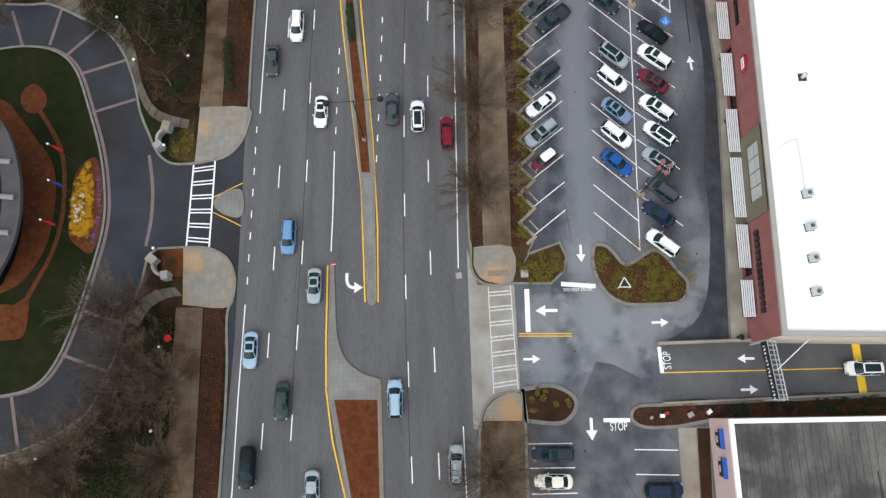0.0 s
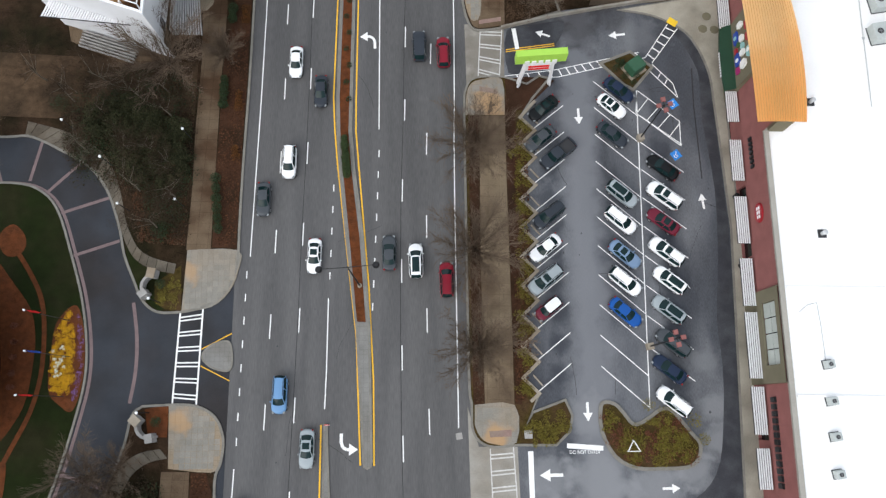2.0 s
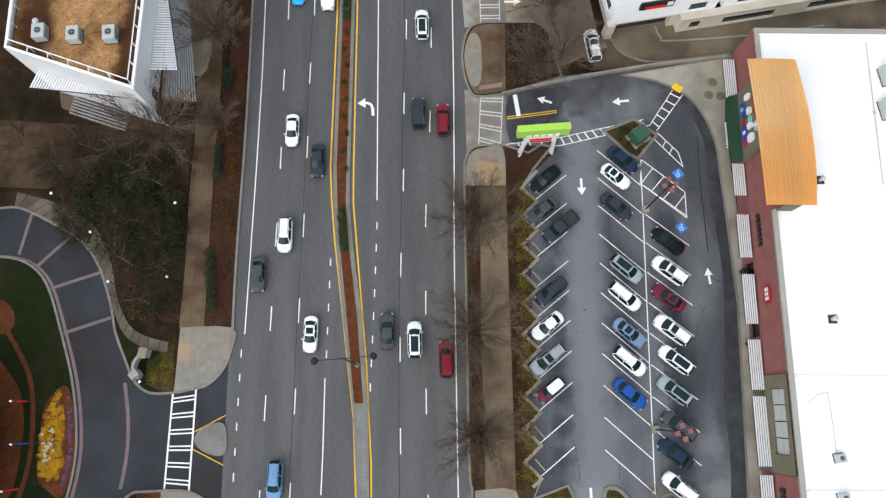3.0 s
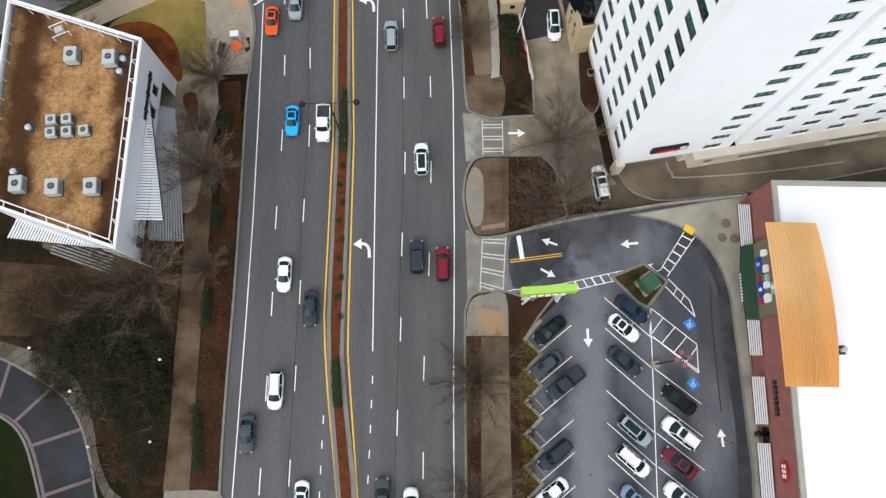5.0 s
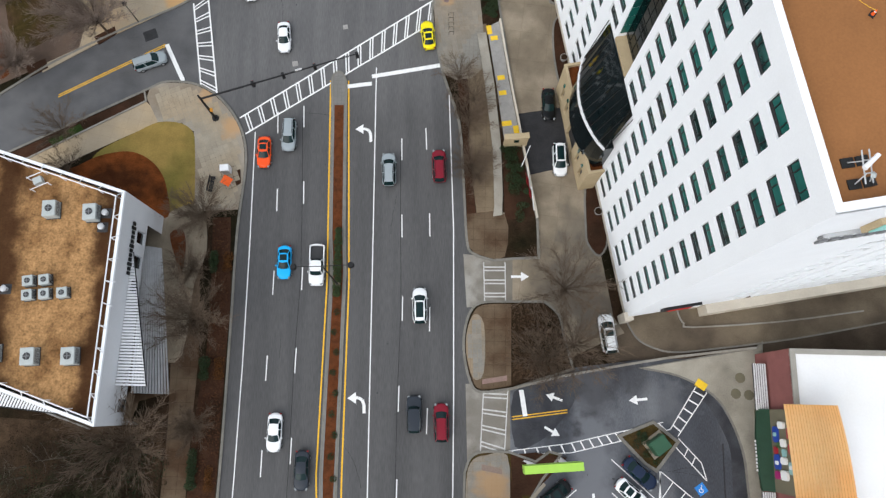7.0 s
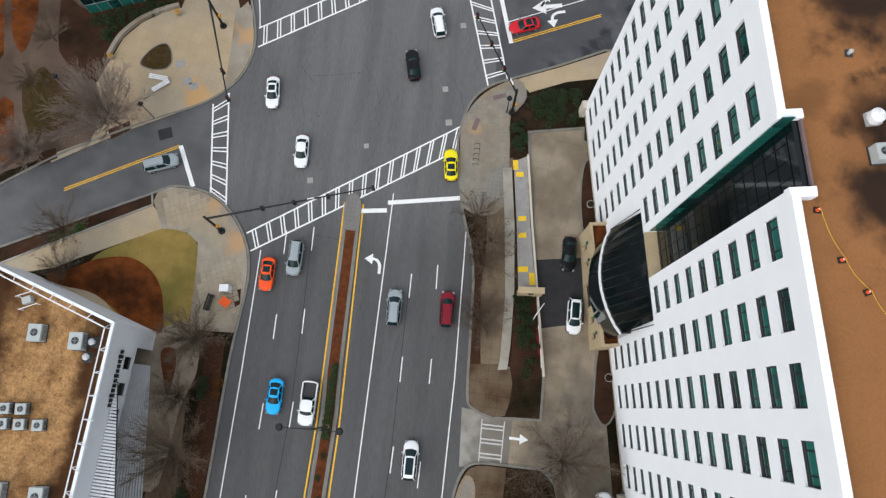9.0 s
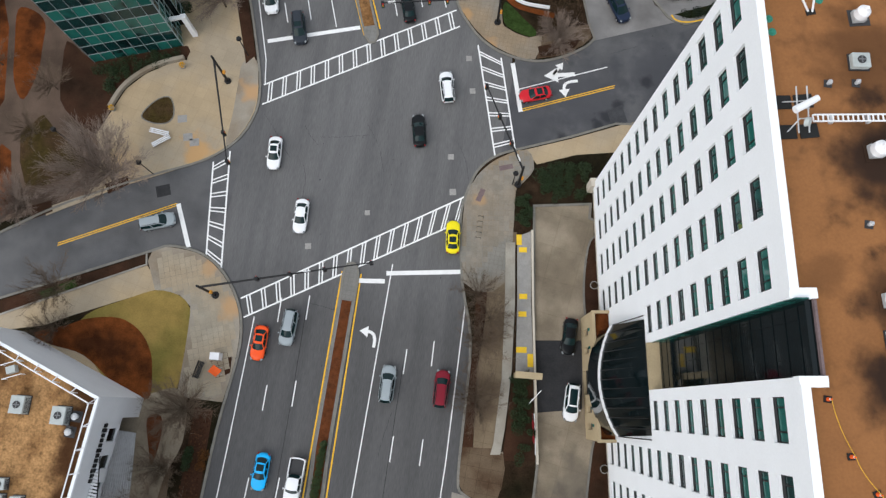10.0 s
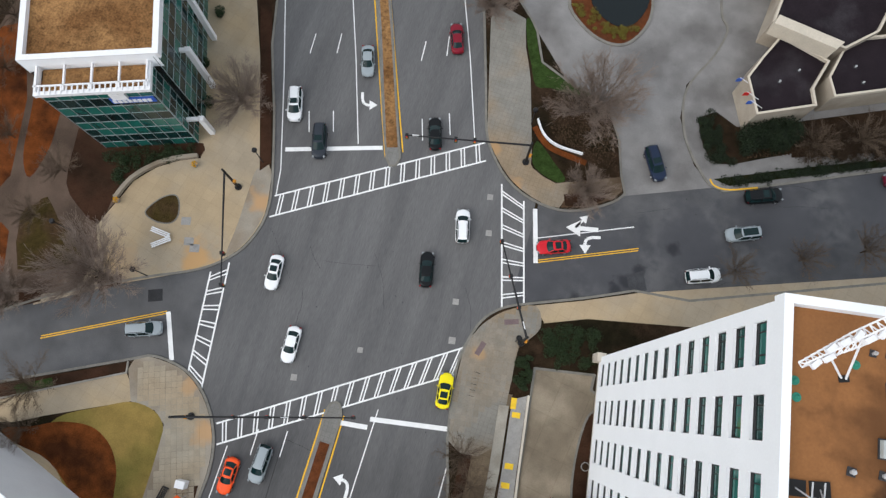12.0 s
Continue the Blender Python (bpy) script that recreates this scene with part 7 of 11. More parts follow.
# ---- the pink shop south of the ramp ----
pink_mat = mat("pink_stucco", (0.50, 0.385, 0.36), 0.9, vary=0.08, scale=0.6, fine=8, bump=0.05)
corner = Vector((34.29, -1.10))
shop = thing("corner_shop", "pink stucco shop with a stained grey flat roof", "building")
x0, y1, SZ = corner.x, corner.y, 6.4
wins = [(2.7, 5.0, 2.0, 4.2), (6.05, 8.4, 2.0, 4.2), (11.4, 13.7, 2.0, 4.2), (14.8, 17.1, 2.0, 4.2)]
part("wall", facade(bmnew(), (x0, y1), (0, -1), (-1, 0), 34, SZ, [(a - 1.5, b - 1.5, c, d) for a, b, c, d in wins], 0.3), pink_mat, shop)
part("wall", facade(bmnew(), (x0, y1), (1, 0), (0, 1), 40, SZ, [], 0.3), pink_mat, shop)
part("wall", facade(bmnew(), (x0, y1 - 34), (1, 0), (0, -1), 40, SZ, [], 0.3), pink_mat, shop)
part("wall", facade(bmnew(), (x0 + 40, y1), (0, -1), (1, 0), 34, SZ, [], 0.3), pink_mat, shop)
for a, b, c, d in wins:
    w = part("window", box(bmnew(), (x0 + 0.3, y1 + 1.5 - (a + b) / 2, (c + d) / 2), (0.1, b - a, d - c)), M_DARKGLASS, shop)
    yc = y1 + 1.5 - (a + b) / 2
    part("awning", box(bmnew(), (x0 - 0.28, yc, d + 0.25), (0.5, b - a, 0.14)), M_SIGNBLUE, shop, "blue window awning")
    sign_panel = part("sign_panel", box(bmnew(), (x0 - 0.62, yc, d - 0.3), (0.12, (b - a) * 0.72, 0.9)), M_DARKMETAL, shop, "black hanging sign panel")
    part("sign_bar", box(bmnew(), (x0 - 0.70, yc, d - 0.25), (0.06, (b - a) * 0.34, 0.4)), pink_mat, sign_panel)
    for dy in (-0.3, 0.3):
        part("bracket", box(bmnew(), (x0 - 0.3, yc + dy * (b - a), d + 0.1), (0.6, 0.07, 0.07)), M_DARKMETAL, shop)
part("roof", slab(bmnew(), [(x0 + 0.5, y1 - 0.5), (x0 + 39.6, y1 - 0.5), (x0 + 39.6, y1 - 33.5), (x0 + 0.5, y1 - 33.5)], SZ - 0.8, SZ - 0.3), M_GREYROOF, shop, "grey stained roof membrane")
part("coping", ribbon(bmnew(), [(x0 + 0.25, y1 - 34), (x0 + 0.25, y1 - 0.25), (x0 + 39.8, y1 - 0.25), (x0 + 39.8, y1 - 34)], 0.55, SZ - 0.3, SZ + 0.1), M_METALWHITE, shop, "white metal coping")

rnd = random.Random(12)
for k in range(18):
    xs = x0 + 1.3 + 0.92 * k
    part("roof_seam", ribbon(bmnew(), [(xs, y1 - 0.7), (xs + 0.05, y1 - 9 - 20 * rnd.random())], 0.05, SZ - 0.3, SZ - 0.285), M_CHARCOAL, shop)
for xs, ya, yb in ((51.0, -7.2, -11.4), (52.2, -7.0, -11.6), (53.4, -6.9, -10.8)):
    part("roof_rail", ribbon(bmnew(), [(xs, ya), (xs + 0.2, yb)], 0.09, SZ - 0.3, SZ - 0.2), M_CHARCOAL, shop)

# ---- gantry sign over the ramp ----
gantry = thing("sign_gantry", "steel truss gantry with a black sign board", "sign")
ga, gb = Vector((40.64, 8.07)), Vector((41.31, 1.00))
bm = bmnew()
for off in (-0.5, 0.5):
    for z in (5.0, 5.8):
        tube(bm, (ga.x + off, ga.y, z), (gb.x + off, gb.y, z), 0.07, 0.07, 5)
for k in range(13):
    p = ga + (gb - ga) * (k / 12)
    tube(bm, (p.x - 0.5, p.y, 5.8), (p.x + 0.5, p.y, 5.8), 0.05, 0.05, 4)
    tube(bm, (p.x - 0.5, p.y, 5.0), (p.x - 0.5, p.y, 5.8), 0.05, 0.05, 4)
part("truss", bm, M_STEEL, gantry)
for p in (ga, gb):
    part("post", tube(bmnew(), (p.x, p.y, 0), (p.x, p.y, 5.8), 0.14, 0.14, 8), M_STEEL, gantry)
dirn = (gb - ga).normalized()
mid = (ga + gb) / 2
board = part("board", box(bmnew(), (mid.x - 0.75, mid.y, 5.4), (0.15, (gb - ga).length * 0.96, 1.35), math.degrees(math.atan2(dirn.y, dirn.x)) + 90), M_DARKMETAL, gantry, "black sign board")
for k in range(15):
    p = ga + dirn * (0.7 + 0.45 * k)
    part("sign_bar", box(bmnew(), (p.x - 0.85, p.y, 5.45), (0.10, 0.10, 0.44), 0), M_METALWHITE, board)
    if k % 3:
        part("sign_bar", box(bmnew(), (p.x - 0.85, p.y + 0.13, 5.45 + 0.17 * (k % 2)), (0.10, 0.17, 0.12), 0), M_METALWHITE, board)
part("stay", tube(bmnew(), (*mid, 5.8), (*((43.68, 7.88)), 9.0), 0.05, 0.05, 5), M_METALWHITE, gantry)
hump = tagged(part("speed_hump", ribbon(bmnew(), [(54.30, 8.15), (54.36, 1.41)], 1.0, 0, 0.09), M_TACTILE), "yellow painted speed hump on the ramp", "speed hump")

# ---- the office building with the brown roof ----
OZ = 11.8
OS, ON = Vector((-36.15, 70.45)), Vector((-35.46, 97.57))
OW, ONW = Vector((-52.68, 76.24)), Vector((-52.92, 103.37))
office = thing("office_building", "white office building with a brown gravel roof", "building")


def wall_line(a, b, openings=(), z=OZ, z0=0.0, material=M_STUCCO, parent=office, label="", depth=0.3):
    u = (b - a).normalized()
    return part("wall", facade(bmnew(), a, u, Vector((u.y, -u.x)), (b - a).length, z, list(openings), depth, z0), material, parent, label)


eu = (ON - OS).normalized()
el = (ON - OS).length
east_open = [(el - 5.2, el - 3.6, 5.0, 7.2), (el - 8.3, el - 6.7, 5.0, 7.2), (el - 11.4, el - 9.8, 5.0, 7.2), (1.5, 3.0, 4.8, 6.6)]
pale = mat("pale_grey_panel", (0.64, 0.65, 0.67), 0.7, vary=0.05, scale=0.5, fine=6, bump=0.02)
wall_line(OS, ON - eu * 2.4, [o for o in east_open if o[1] < el - 2.4], z0=4.6, material=pale)
wall_line(ON - eu * 2.4, ON, material=pale)
soffit = [OS, ON - eu * 2.4, ON - eu * 2.4 + (OW - OS).normalized() * 3.4, OS + (OW - OS).normalized() * 3.4]
part("soffit", slab(bmnew(), [tuple(p) for p in soffit], 4.6, 4.8), pale, office)
wall_line(ON, ONW, material=pale)
wall_line(ONW, OW, material=pale)
wall_line(OW, OS, material=pale)
part("inner_core", slab(bmnew(), [tuple(OS + eu * 0.6 + (OW - OS).normalized() * 3.2), tuple(ON - eu + (ONW - ON).normalized() * 3.2), tuple(ONW + eu * -1 + (ON - ONW) * 0.03), tuple(OW + (OS - OW) * 0.03 + eu)], 0, 8), M_DARKGLASS, office)
mid = (OS + ON + OW + ONW) / 4
shrink = lambda p, d: p + (mid - p).normalized() * d
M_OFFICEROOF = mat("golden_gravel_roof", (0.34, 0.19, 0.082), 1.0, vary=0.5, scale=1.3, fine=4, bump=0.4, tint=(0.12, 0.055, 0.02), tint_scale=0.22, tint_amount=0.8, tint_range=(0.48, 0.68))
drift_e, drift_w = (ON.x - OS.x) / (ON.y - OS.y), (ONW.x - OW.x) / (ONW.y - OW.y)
# darker brown bands along the east and west roof edges
toned_lanes(M_OFFICEROOF, (0.04, 0.016, 0.007), [(OS.x - 1.6 - OS.y * drift_e, drift_e, 1.7), (OW.x + 2.9 - OW.y * drift_w, drift_w, 2.4)], 0.92)
part("roof", slab(bmnew(), [tuple(shrink(p, 0.6)) for p in (OS, ON, ONW, OW)], OZ - 1.6, OZ - 1.0), M_OFFICEROOF, office, "brown gravel roof with dark edge bands")
bm = bmnew()
ribbon(bm, [tuple(shrink(p, 0.25)) for p in (OS, ON, ONW, OW)], 0.35, OZ - 0.3, OZ + 0.02, True)
part("parapet", bm, M_STUCCO, office)
for a, b in ((OS, ON), (ON, ONW), (ONW, OW), (OW, OS)):
    a, b = shrink(a, 1.1), shrink(b, 1.1)
    bm = bmnew()
    tube(bm, (a.x, a.y, OZ + 0.55), (b.x, b.y, OZ + 0.55), 0.08, 0.08, 5)
    n = int((b - a).length / 2.4)
    for k in range(n + 1):
        p = a + (b - a) * (k / n)
        tube(bm, (p.x, p.y, OZ - 1.0), (p.x, p.y, OZ + 0.55), 0.06, 0.06, 5)
        q = p + (mid - p).normalized() * -0.9
        tube(bm, (p.x, p.y, OZ + 0.5), (q.x, q.y, OZ - 0.1), 0.06, 0.06, 5)
    part("roof_rail", bm, M_METALWHITE, office, "white roof rail")
eout = Vector((eu.y, -eu.x))
for k in range(12):
    p = OS + eu * (el - 3.2 - 0.56 * k) + eout * 0.12
    part("sign_letter", box(bmnew(), (p.x, p.y, 8.5), (0.40, 0.15, 0.6 + 0.35 * (k % 4 == 1)), math.degrees(math.atan2(eu.y, eu.x))), M_DARKMETAL, office)
for a, b in ((el - 5.2, el - 3.6), (el - 8.3, el - 6.7), (el - 11.4, el - 9.8)):
    window_unit(office, tuple(OS), eu, eout, a, b, 5.0, 7.2, 0.28, M_DARKGLASS, M_STEEL, 0)
# ribbed sun screens fanning out from the walls, over stepped terraces
def screen(a, b, out, z, reach, count, label):
    ob = part("sun_screen", bmnew(), M_METALWHITE, office, label)
    for k in range(count):
        t = (k + 0.5) / count
        p = a + (b - a) * t
        q = p + out * (0.15 + reach * (1 - t))
        part("louvre", ribbon(bmnew(), [(p.x + out.x * 0.05, p.y + out.y * 0.05), tuple(q)], 0.22, z - 0.06, z), M_METALWHITE, ob)
    p, q = a + out * (reach + 0.2), b + out * 0.2
    part("edge_rail", tube(bmnew(), (p.x, p.y, z), (q.x, q.y, z), 0.07, 0.07, 5), M_DARKMETAL, ob, "dark edge rail")
    return ob


screen(OS + eu * 4.5, OS + eu * 20.5, eout, 8.0, 3.5, 44, "white ribbed sun screen fanning from the east wall")
su = (OS - OW).normalized()
sout = Vector((su.y, -su.x))
screen(OW + su * 2.0, OW + su * 14.0, sout, 7.5, 2.6, 34, "white ribbed sun screen fanning from the south wall")
for k in range(13):
    pts = [tuple(OS + eu * (3.8 + 19.0 * t) + eout * (-1.7 + 0.9 * (1 - t) ** 0.8 + 0.34 * k * (1 - 0.55 * t))) for t in (0, 0.2, 0.4, 0.6, 0.8, 1.0)]
    part("terrace_step", ribbon(bmnew(), pts, 0.2 - 0.004 * k, 0, 1.6 - 0.11 * k), M_STEP, office, "pale curved step at the wall's foot")
    if k > 5:
        continue
    pts = [tuple(OW + su * (3.5 + 8.5 * t) + sout * (0.4 + 0.42 * k)) for t in (0, 0.5, 1.0)]
    part("terrace_step", ribbon(bmnew(), pts, 0.2, 0, 1.0 - 0.1 * k), M_STONE, office)
for p, s in (((-44.08, 95.35), 1.5), ((-39.28, 94.92), 1.5), ((-48.65, 78.51), 1.5), ((-44.32, 78.11), 1.5), ((-39.78, 78.14), 1.5)):
    rooftop_unit(p[0], p[1], OZ - 1.0, 1.55, 1.95, 1.3, 4, 1, "grey air-conditioning unit on the gravel roof")
for p in ((-45.66, 86.79), (-43.80, 86.92), (-45.54, 85.14), (-43.61, 85.27), (-41.55, 85.40)):
    rooftop_unit(p[0], p[1], OZ - 1.0, 1.2, 1.2, 0.9, 8, 1, "small round-fan condenser on the gravel roof")
for p in ((-48.48, 85.92), (-37.81, 95.02), (-38.08, 93.30), (-49.54, 80.25)):
    vent(p[0], p[1], OZ - 1.0, 0.4, 0.6, "small pale vent on the gravel roof")
fr = (-46.09, 98.90)
rack = thing("pipe_frame", "white pipe frame on the gravel roof", "frame", "", fr[0], fr[1], OZ - 1.0, 25)
part("casing", box(bmnew(), (0, 0, 0.6), (1.0, 0.8, 0.7)), M_UNIT, rack)
for k in (-1, 1):
    part("rail", box(bmnew(), (0, k * 0.8, 0.9), (2.2, 0.08, 0.08)), M_METALWHITE, rack)
    for j in (-1, 1):
        part("leg", box(bmnew(), (j * 1.0, k * 0.8, 0.45), (0.08, 0.08, 0.9)), M_METALWHITE, rack)

# ---- the bank ----
bank = thing("bank_building", "green glass bank building with white roof frames", "building")
BW, BE = Vector((-54.24, 142.06)), Vector((-42.40, 146.52))
bu = (BE - BW).normalized()
bn = Vector((-bu.y, bu.x))
BL, BZ, BT = (BE - BW).length, 17.0, 18.6


def bp(u, v):
    p = BW + bu * u + bn * v
    return (p.x, p.y)


def curtain(a, b, z1, rows, cols, parent):
    """A glass curtain wall: panes of their own set between mullions."""
    a, b = Vector(a), Vector(b)
    u = (b - a).normalized()
    w = (b - a).length / cols
    turn = math.degrees(math.atan2(u.y, u.x))
    me = box(bmnew(), (0, 0, 0), (w - 0.06, 0.06, z1 / rows - 0.06))
    first = part("pane", me, M_GLASS, parent)
    for i in range(cols):
        for k in range(rows):
            p = a + u * (w * (i + 0.5))
            ob = first if (i, k) == (0, 0) else new("pane", first.data)
            ob.parent = parent
            if k in (1, 4, 6):
                ob.material_slots[0].link = "OBJECT"
                ob.material_slots[0].material = M_DEEPGLASS
            ob.matrix_world = pose(p.x, p.y, z1 / rows * (k + 0.5), 0, 0, turn)
    n = Vector((u.y, -u.x))
    bm = bmnew()
    for i in range(cols + 1):
        p = a + u * (w * i)
        box(bm, (p.x + n.x * 0.06, p.y + n.y * 0.06, z1 / 2), (0.035, 0.10, z1), turn)
    for k in range(rows + 1):
        p = (a + b) / 2
        box(bm, (p.x + n.x * 0.05, p.y + n.y * 0.05, z1 / rows * k), ((b - a).length, 0.1, 0.035), turn)
    part("mullions", bm, M_MULLION, parent)


curtain(bp(0, 0), bp(BL, 0), BZ, 8, 8, bank)
curtain(bp(BL, 0), bp(BL, 3.2), BZ, 8, 3, bank)
curtain(bp(BL + 0.9, 3.2), bp(BL + 0.9, 30), BT - 0.6, 9, 13, bank)
part("core", slab(bmnew(), [bp(0.15, 0.15), bp(BL - 0.15, 0.15), bp(BL - 0.15, 3.3), bp(BL + 0.7, 3.3), bp(BL + 0.7, 32), bp(-1.5, 32), bp(-1.5, 3.2), bp(0.15, 3.2)], 0, BZ - 0.9), M_DARKGLASS, bank)
part("wall", facade(bmnew(), bp(-1.6, 3.2), (bu.x, bu.y), (-bn.x, -bn.y), BL + 3.0, BT, [], 0.2, BZ - 1.2), M_STUCCO, bank)
part("terrace_roof", slab(bmnew(), [bp(0.3, 0.3), bp(BL - 0.3, 0.3), bp(BL - 0.3, 3.1), bp(0.3, 3.1)], BZ - 0.9, BZ - 0.5), M_GRAVELROOF, bank, "brown gravel terrace")
bm = bmnew()
ribbon(bm, [bp(-0.1, 3.2), bp(-0.1, -0.15), bp(BL + 0.1, -0.15), bp(BL + 0.1, 3.2)], 0.5, BZ - 0.5, BZ + 0.1)
part("terrace_rim", bm, M_METALWHITE, bank)
for k in range(5):
    u = BL * k / 4
    part("pergola_beam", slab(bmnew(), [bp(u - 0.1, 0), bp(u + 0.1, 0), bp(u + 0.1, 3.2), bp(u - 0.1, 3.2)], BZ + 0.1, BZ + 0.4), M_METALWHITE, bank, "white roof frame beam")
for k in range(20):
    u = BL * (k + 0.5) / 20
    part("pergola_slat", slab(bmnew(), [bp(u - 0.07, -0.3), bp(u + 0.07, -0.3), bp(u + 0.07, 0.6), bp(u - 0.07, 0.6)], BZ + 0.1, BZ + 0.25), M_METALWHITE, bank)
part("pergola_rail", ribbon(bmnew(), [bp(-0.3, 0.65), bp(BL + 0.3, 0.65)], 0.14, BZ + 0.15, BZ + 0.4), M_METALWHITE, bank)
part("roof", slab(bmnew(), [bp(-1.0, 3.8), bp(BL + 1.1, 3.8), bp(BL + 1.1, 32), bp(-1.0, 32)], BT - 1.0, BT - 0.6), M_GRAVELROOF, bank, "brown gravel roof")
part("parapet", ribbon(bmnew(), [bp(-1.3, 32), bp(-1.3, 3.6), bp(BL + 1.4, 3.6), bp(BL + 1.4, 32)], 0.7, BT - 1.0, BT + 0.1), M_METALWHITE, bank, "wide white parapet")
for v in (1.0, 8.0, 15.5, 23):
    part("column", slab(bmnew(), [bp(BL + 1.6, v), bp(BL + 2.3, v), bp(BL + 2.3, v + 0.7), bp(BL + 1.6, v + 0.7)], 0, 5.0 if v < 3 else 10.5), M_METALWHITE, bank, "white column")
    part("bracket", slab(bmnew(), [bp(BL - 0.2, v + 0.1), bp(BL + 1.7, v + 0.1), bp(BL + 1.7, v + 0.6), bp(BL - 0.2, v + 0.6)], 4.6 if v < 3 else 10.0, 5.0 if v < 3 else 10.5), M_METALWHITE, bank)
sx = BL - 5.4
part("sign_board", slab(bmnew(), [bp(sx, -0.25), bp(sx + 5.2, -0.25), bp(sx + 5.2, -0.1), bp(sx, -0.1)], BZ - 3.3, BZ - 2.1), M_SIGNBLUE, bank, "blue sign board with pale bars")
for k in range(8):
    part("sign_bar", slab(bmnew(), [bp(sx + 0.3 + 0.58 * k, -0.35), bp(sx + 0.72 + 0.58 * k, -0.35), bp(sx + 0.72 + 0.58 * k, -0.25), bp(sx + 0.3 + 0.58 * k, -0.25)], BZ - 3.0, BZ - 2.4), M_METALWHITE, bank)
part("sign_emblem", slab(bmnew(), [bp(sx + 0.6, -0.45), bp(sx + 2.4, -0.45), bp(sx + 2.4, -0.1), bp(sx + 0.6, -0.1)], BZ - 2.0, BZ - 0.7), M_METALWHITE, bank)

# ---- neighbouring building in the north-east ----
annex = thing("stone_building", "beige building with black flat roofs", "building")


def annex_wing(pts, z1):
    """A flat-roofed wing: walls round a plan, a sunk black roof and a pale coping."""
    pts = [Vector(p) for p in pts]
    area = sum(a.x * b.y - b.x * a.y for a, b in zip(pts, pts[1:] + pts[:1]))
    pts = pts if area > 0 else pts[::-1]
    for a, b in zip(pts, pts[1:] + pts[:1]):
        wall_line(a, b, z=z1, material=M_ANNEX, parent=annex)
    c = sum(pts, Vector((0, 0))) / len(pts)
    part("roof", slab(bmnew(), [tuple(p + (c - p).normalized() * 0.4) for p in pts], z1 - 0.9, z1 - 0.5), M_BLACKROOF, annex, "black flat roof")
    part("coping", ribbon(bmnew(), [tuple(p + (c - p).normalized() * 0.22) for p in pts], 0.3, z1 - 0.5, z1 + 0.05, True), M_COPINGPALE, annex, "pale stone coping")


annex_wing([(26.73, 175.76), (29.04, 170.76), (36.47, 174.33), (35.7, 176.62), (37.0, 181.4), (30.6, 183.3), (30.07, 183.57), (28.09, 179.41)], 5.0)
annex_wing([(37.18, 178.92), (38.38, 176.37), (70.0, 191.2), (66.0, 197.0), (41.5, 186.6), (38.69, 185.26)], 5.0)
annex_wing([(28.3, 184.5), (38.4, 183.3), (42.4, 187.2), (47.0, 206.0), (31.0, 207.0)], 5.6)
annex_wing([(44.5, 187.4), (74.0, 200.0), (70.0, 215.0), (46.5, 205.0)], 7.5)
part("gable_band", slab(bmnew(), [(27.91, 182.86), (36.4, 181.53), (37.29, 182.84), (28.31, 184.29)], 5.0, 7.6), M_COPINGPALE, annex, "thick pale stone band across the roofs")
part("white_roof", slab(bmnew(), [(45.3, 188.4), (72.6, 200.4), (69.3, 213.8), (47.2, 204.2)], 7.0, 7.35), M_MEMBRANE, annex, "white roof membrane")
for p in ((31.2, 176.6), (33.4, 179.0), (42.0, 179.8), (40.6, 181.8)):
    vent(p[0], p[1], 4.5, 0.16, 0.3, "tiny pale pipe vent on the black roof")
canopy = thing("drive_canopy", "white flat canopy over the neighbouring drive", "canopy")
part("roof", slab(bmnew(), [(22.6, 190.6), (30.4, 189.9), (30.8, 202.0), (23.0, 202.0)], 4.2, 4.6), M_METALWHITE, canopy)
for p in ((23.2, 191.2), (29.8, 190.6), (23.4, 200.5), (30.0, 200.5)):
    part("post", tube(bmnew(), (*p, 0), (*p, 4.2), 0.15, 0.15, 8), M_METALWHITE, canopy)
flag_no = 0
for p in ((26.55, 175.02), (27.84, 173.26), (28.52, 172.18)):
    part("flag_pole", tube(bmnew(), (p[0] + 1.2, p[1], 4.5), (p[0] - 0.8, p[1], 5.6), 0.05, 0.04, 5), M_METALWHITE, annex)
    part("flag", box(bmnew(), (p[0] - 0.7, p[1], 5.0), (0.8, 0.06, 0.9), 20), M_RED if flag_no == 1 else M_SIGNBLUE, annex)
    flag_no += 1

# ---- campus building edge seen past the lawn ----
campus = thing("campus_building", "grey curved campus portico over the lawn", "building")
arc = curve([(-56.51, 38.35), (-54.95, 36.51), (-53.17, 32.21), (-52.27, 28.39), (-52.03, 24.66), (-52.50, 21.01), (-53.79, 17.44)], 4)
part("portico_roof", slab(bmnew(), arc + [(-80, 18), (-80, 42)], 6.0, 6.6), M_PORTICO, campus, "grey curved portico roof")
part("roof_lights", slab(bmnew(), [(x - 2.4, y) for x, y in arc] + [(-80, 20), (-80, 40)], 6.5, 6.68), M_DARKGLASS, campus, "dark glazed inner roof")
part("portico_wall", slab(bmnew(), [(x - 3.5, y) for x, y in arc] + [(-80, 20), (-80, 40)], 0, 6.0), M_DARKGLASS, campus)
for p in arc[3:-3:5]:
    part("strut", tube(bmnew(), (p[0] - 0.7, p[1], 6.75), (p[0] - 9.0, p[1] + 0.6, 7.1), 0.35, 0.35, 10), M_GREYSTRUT, campus, "pale grey roof strut")


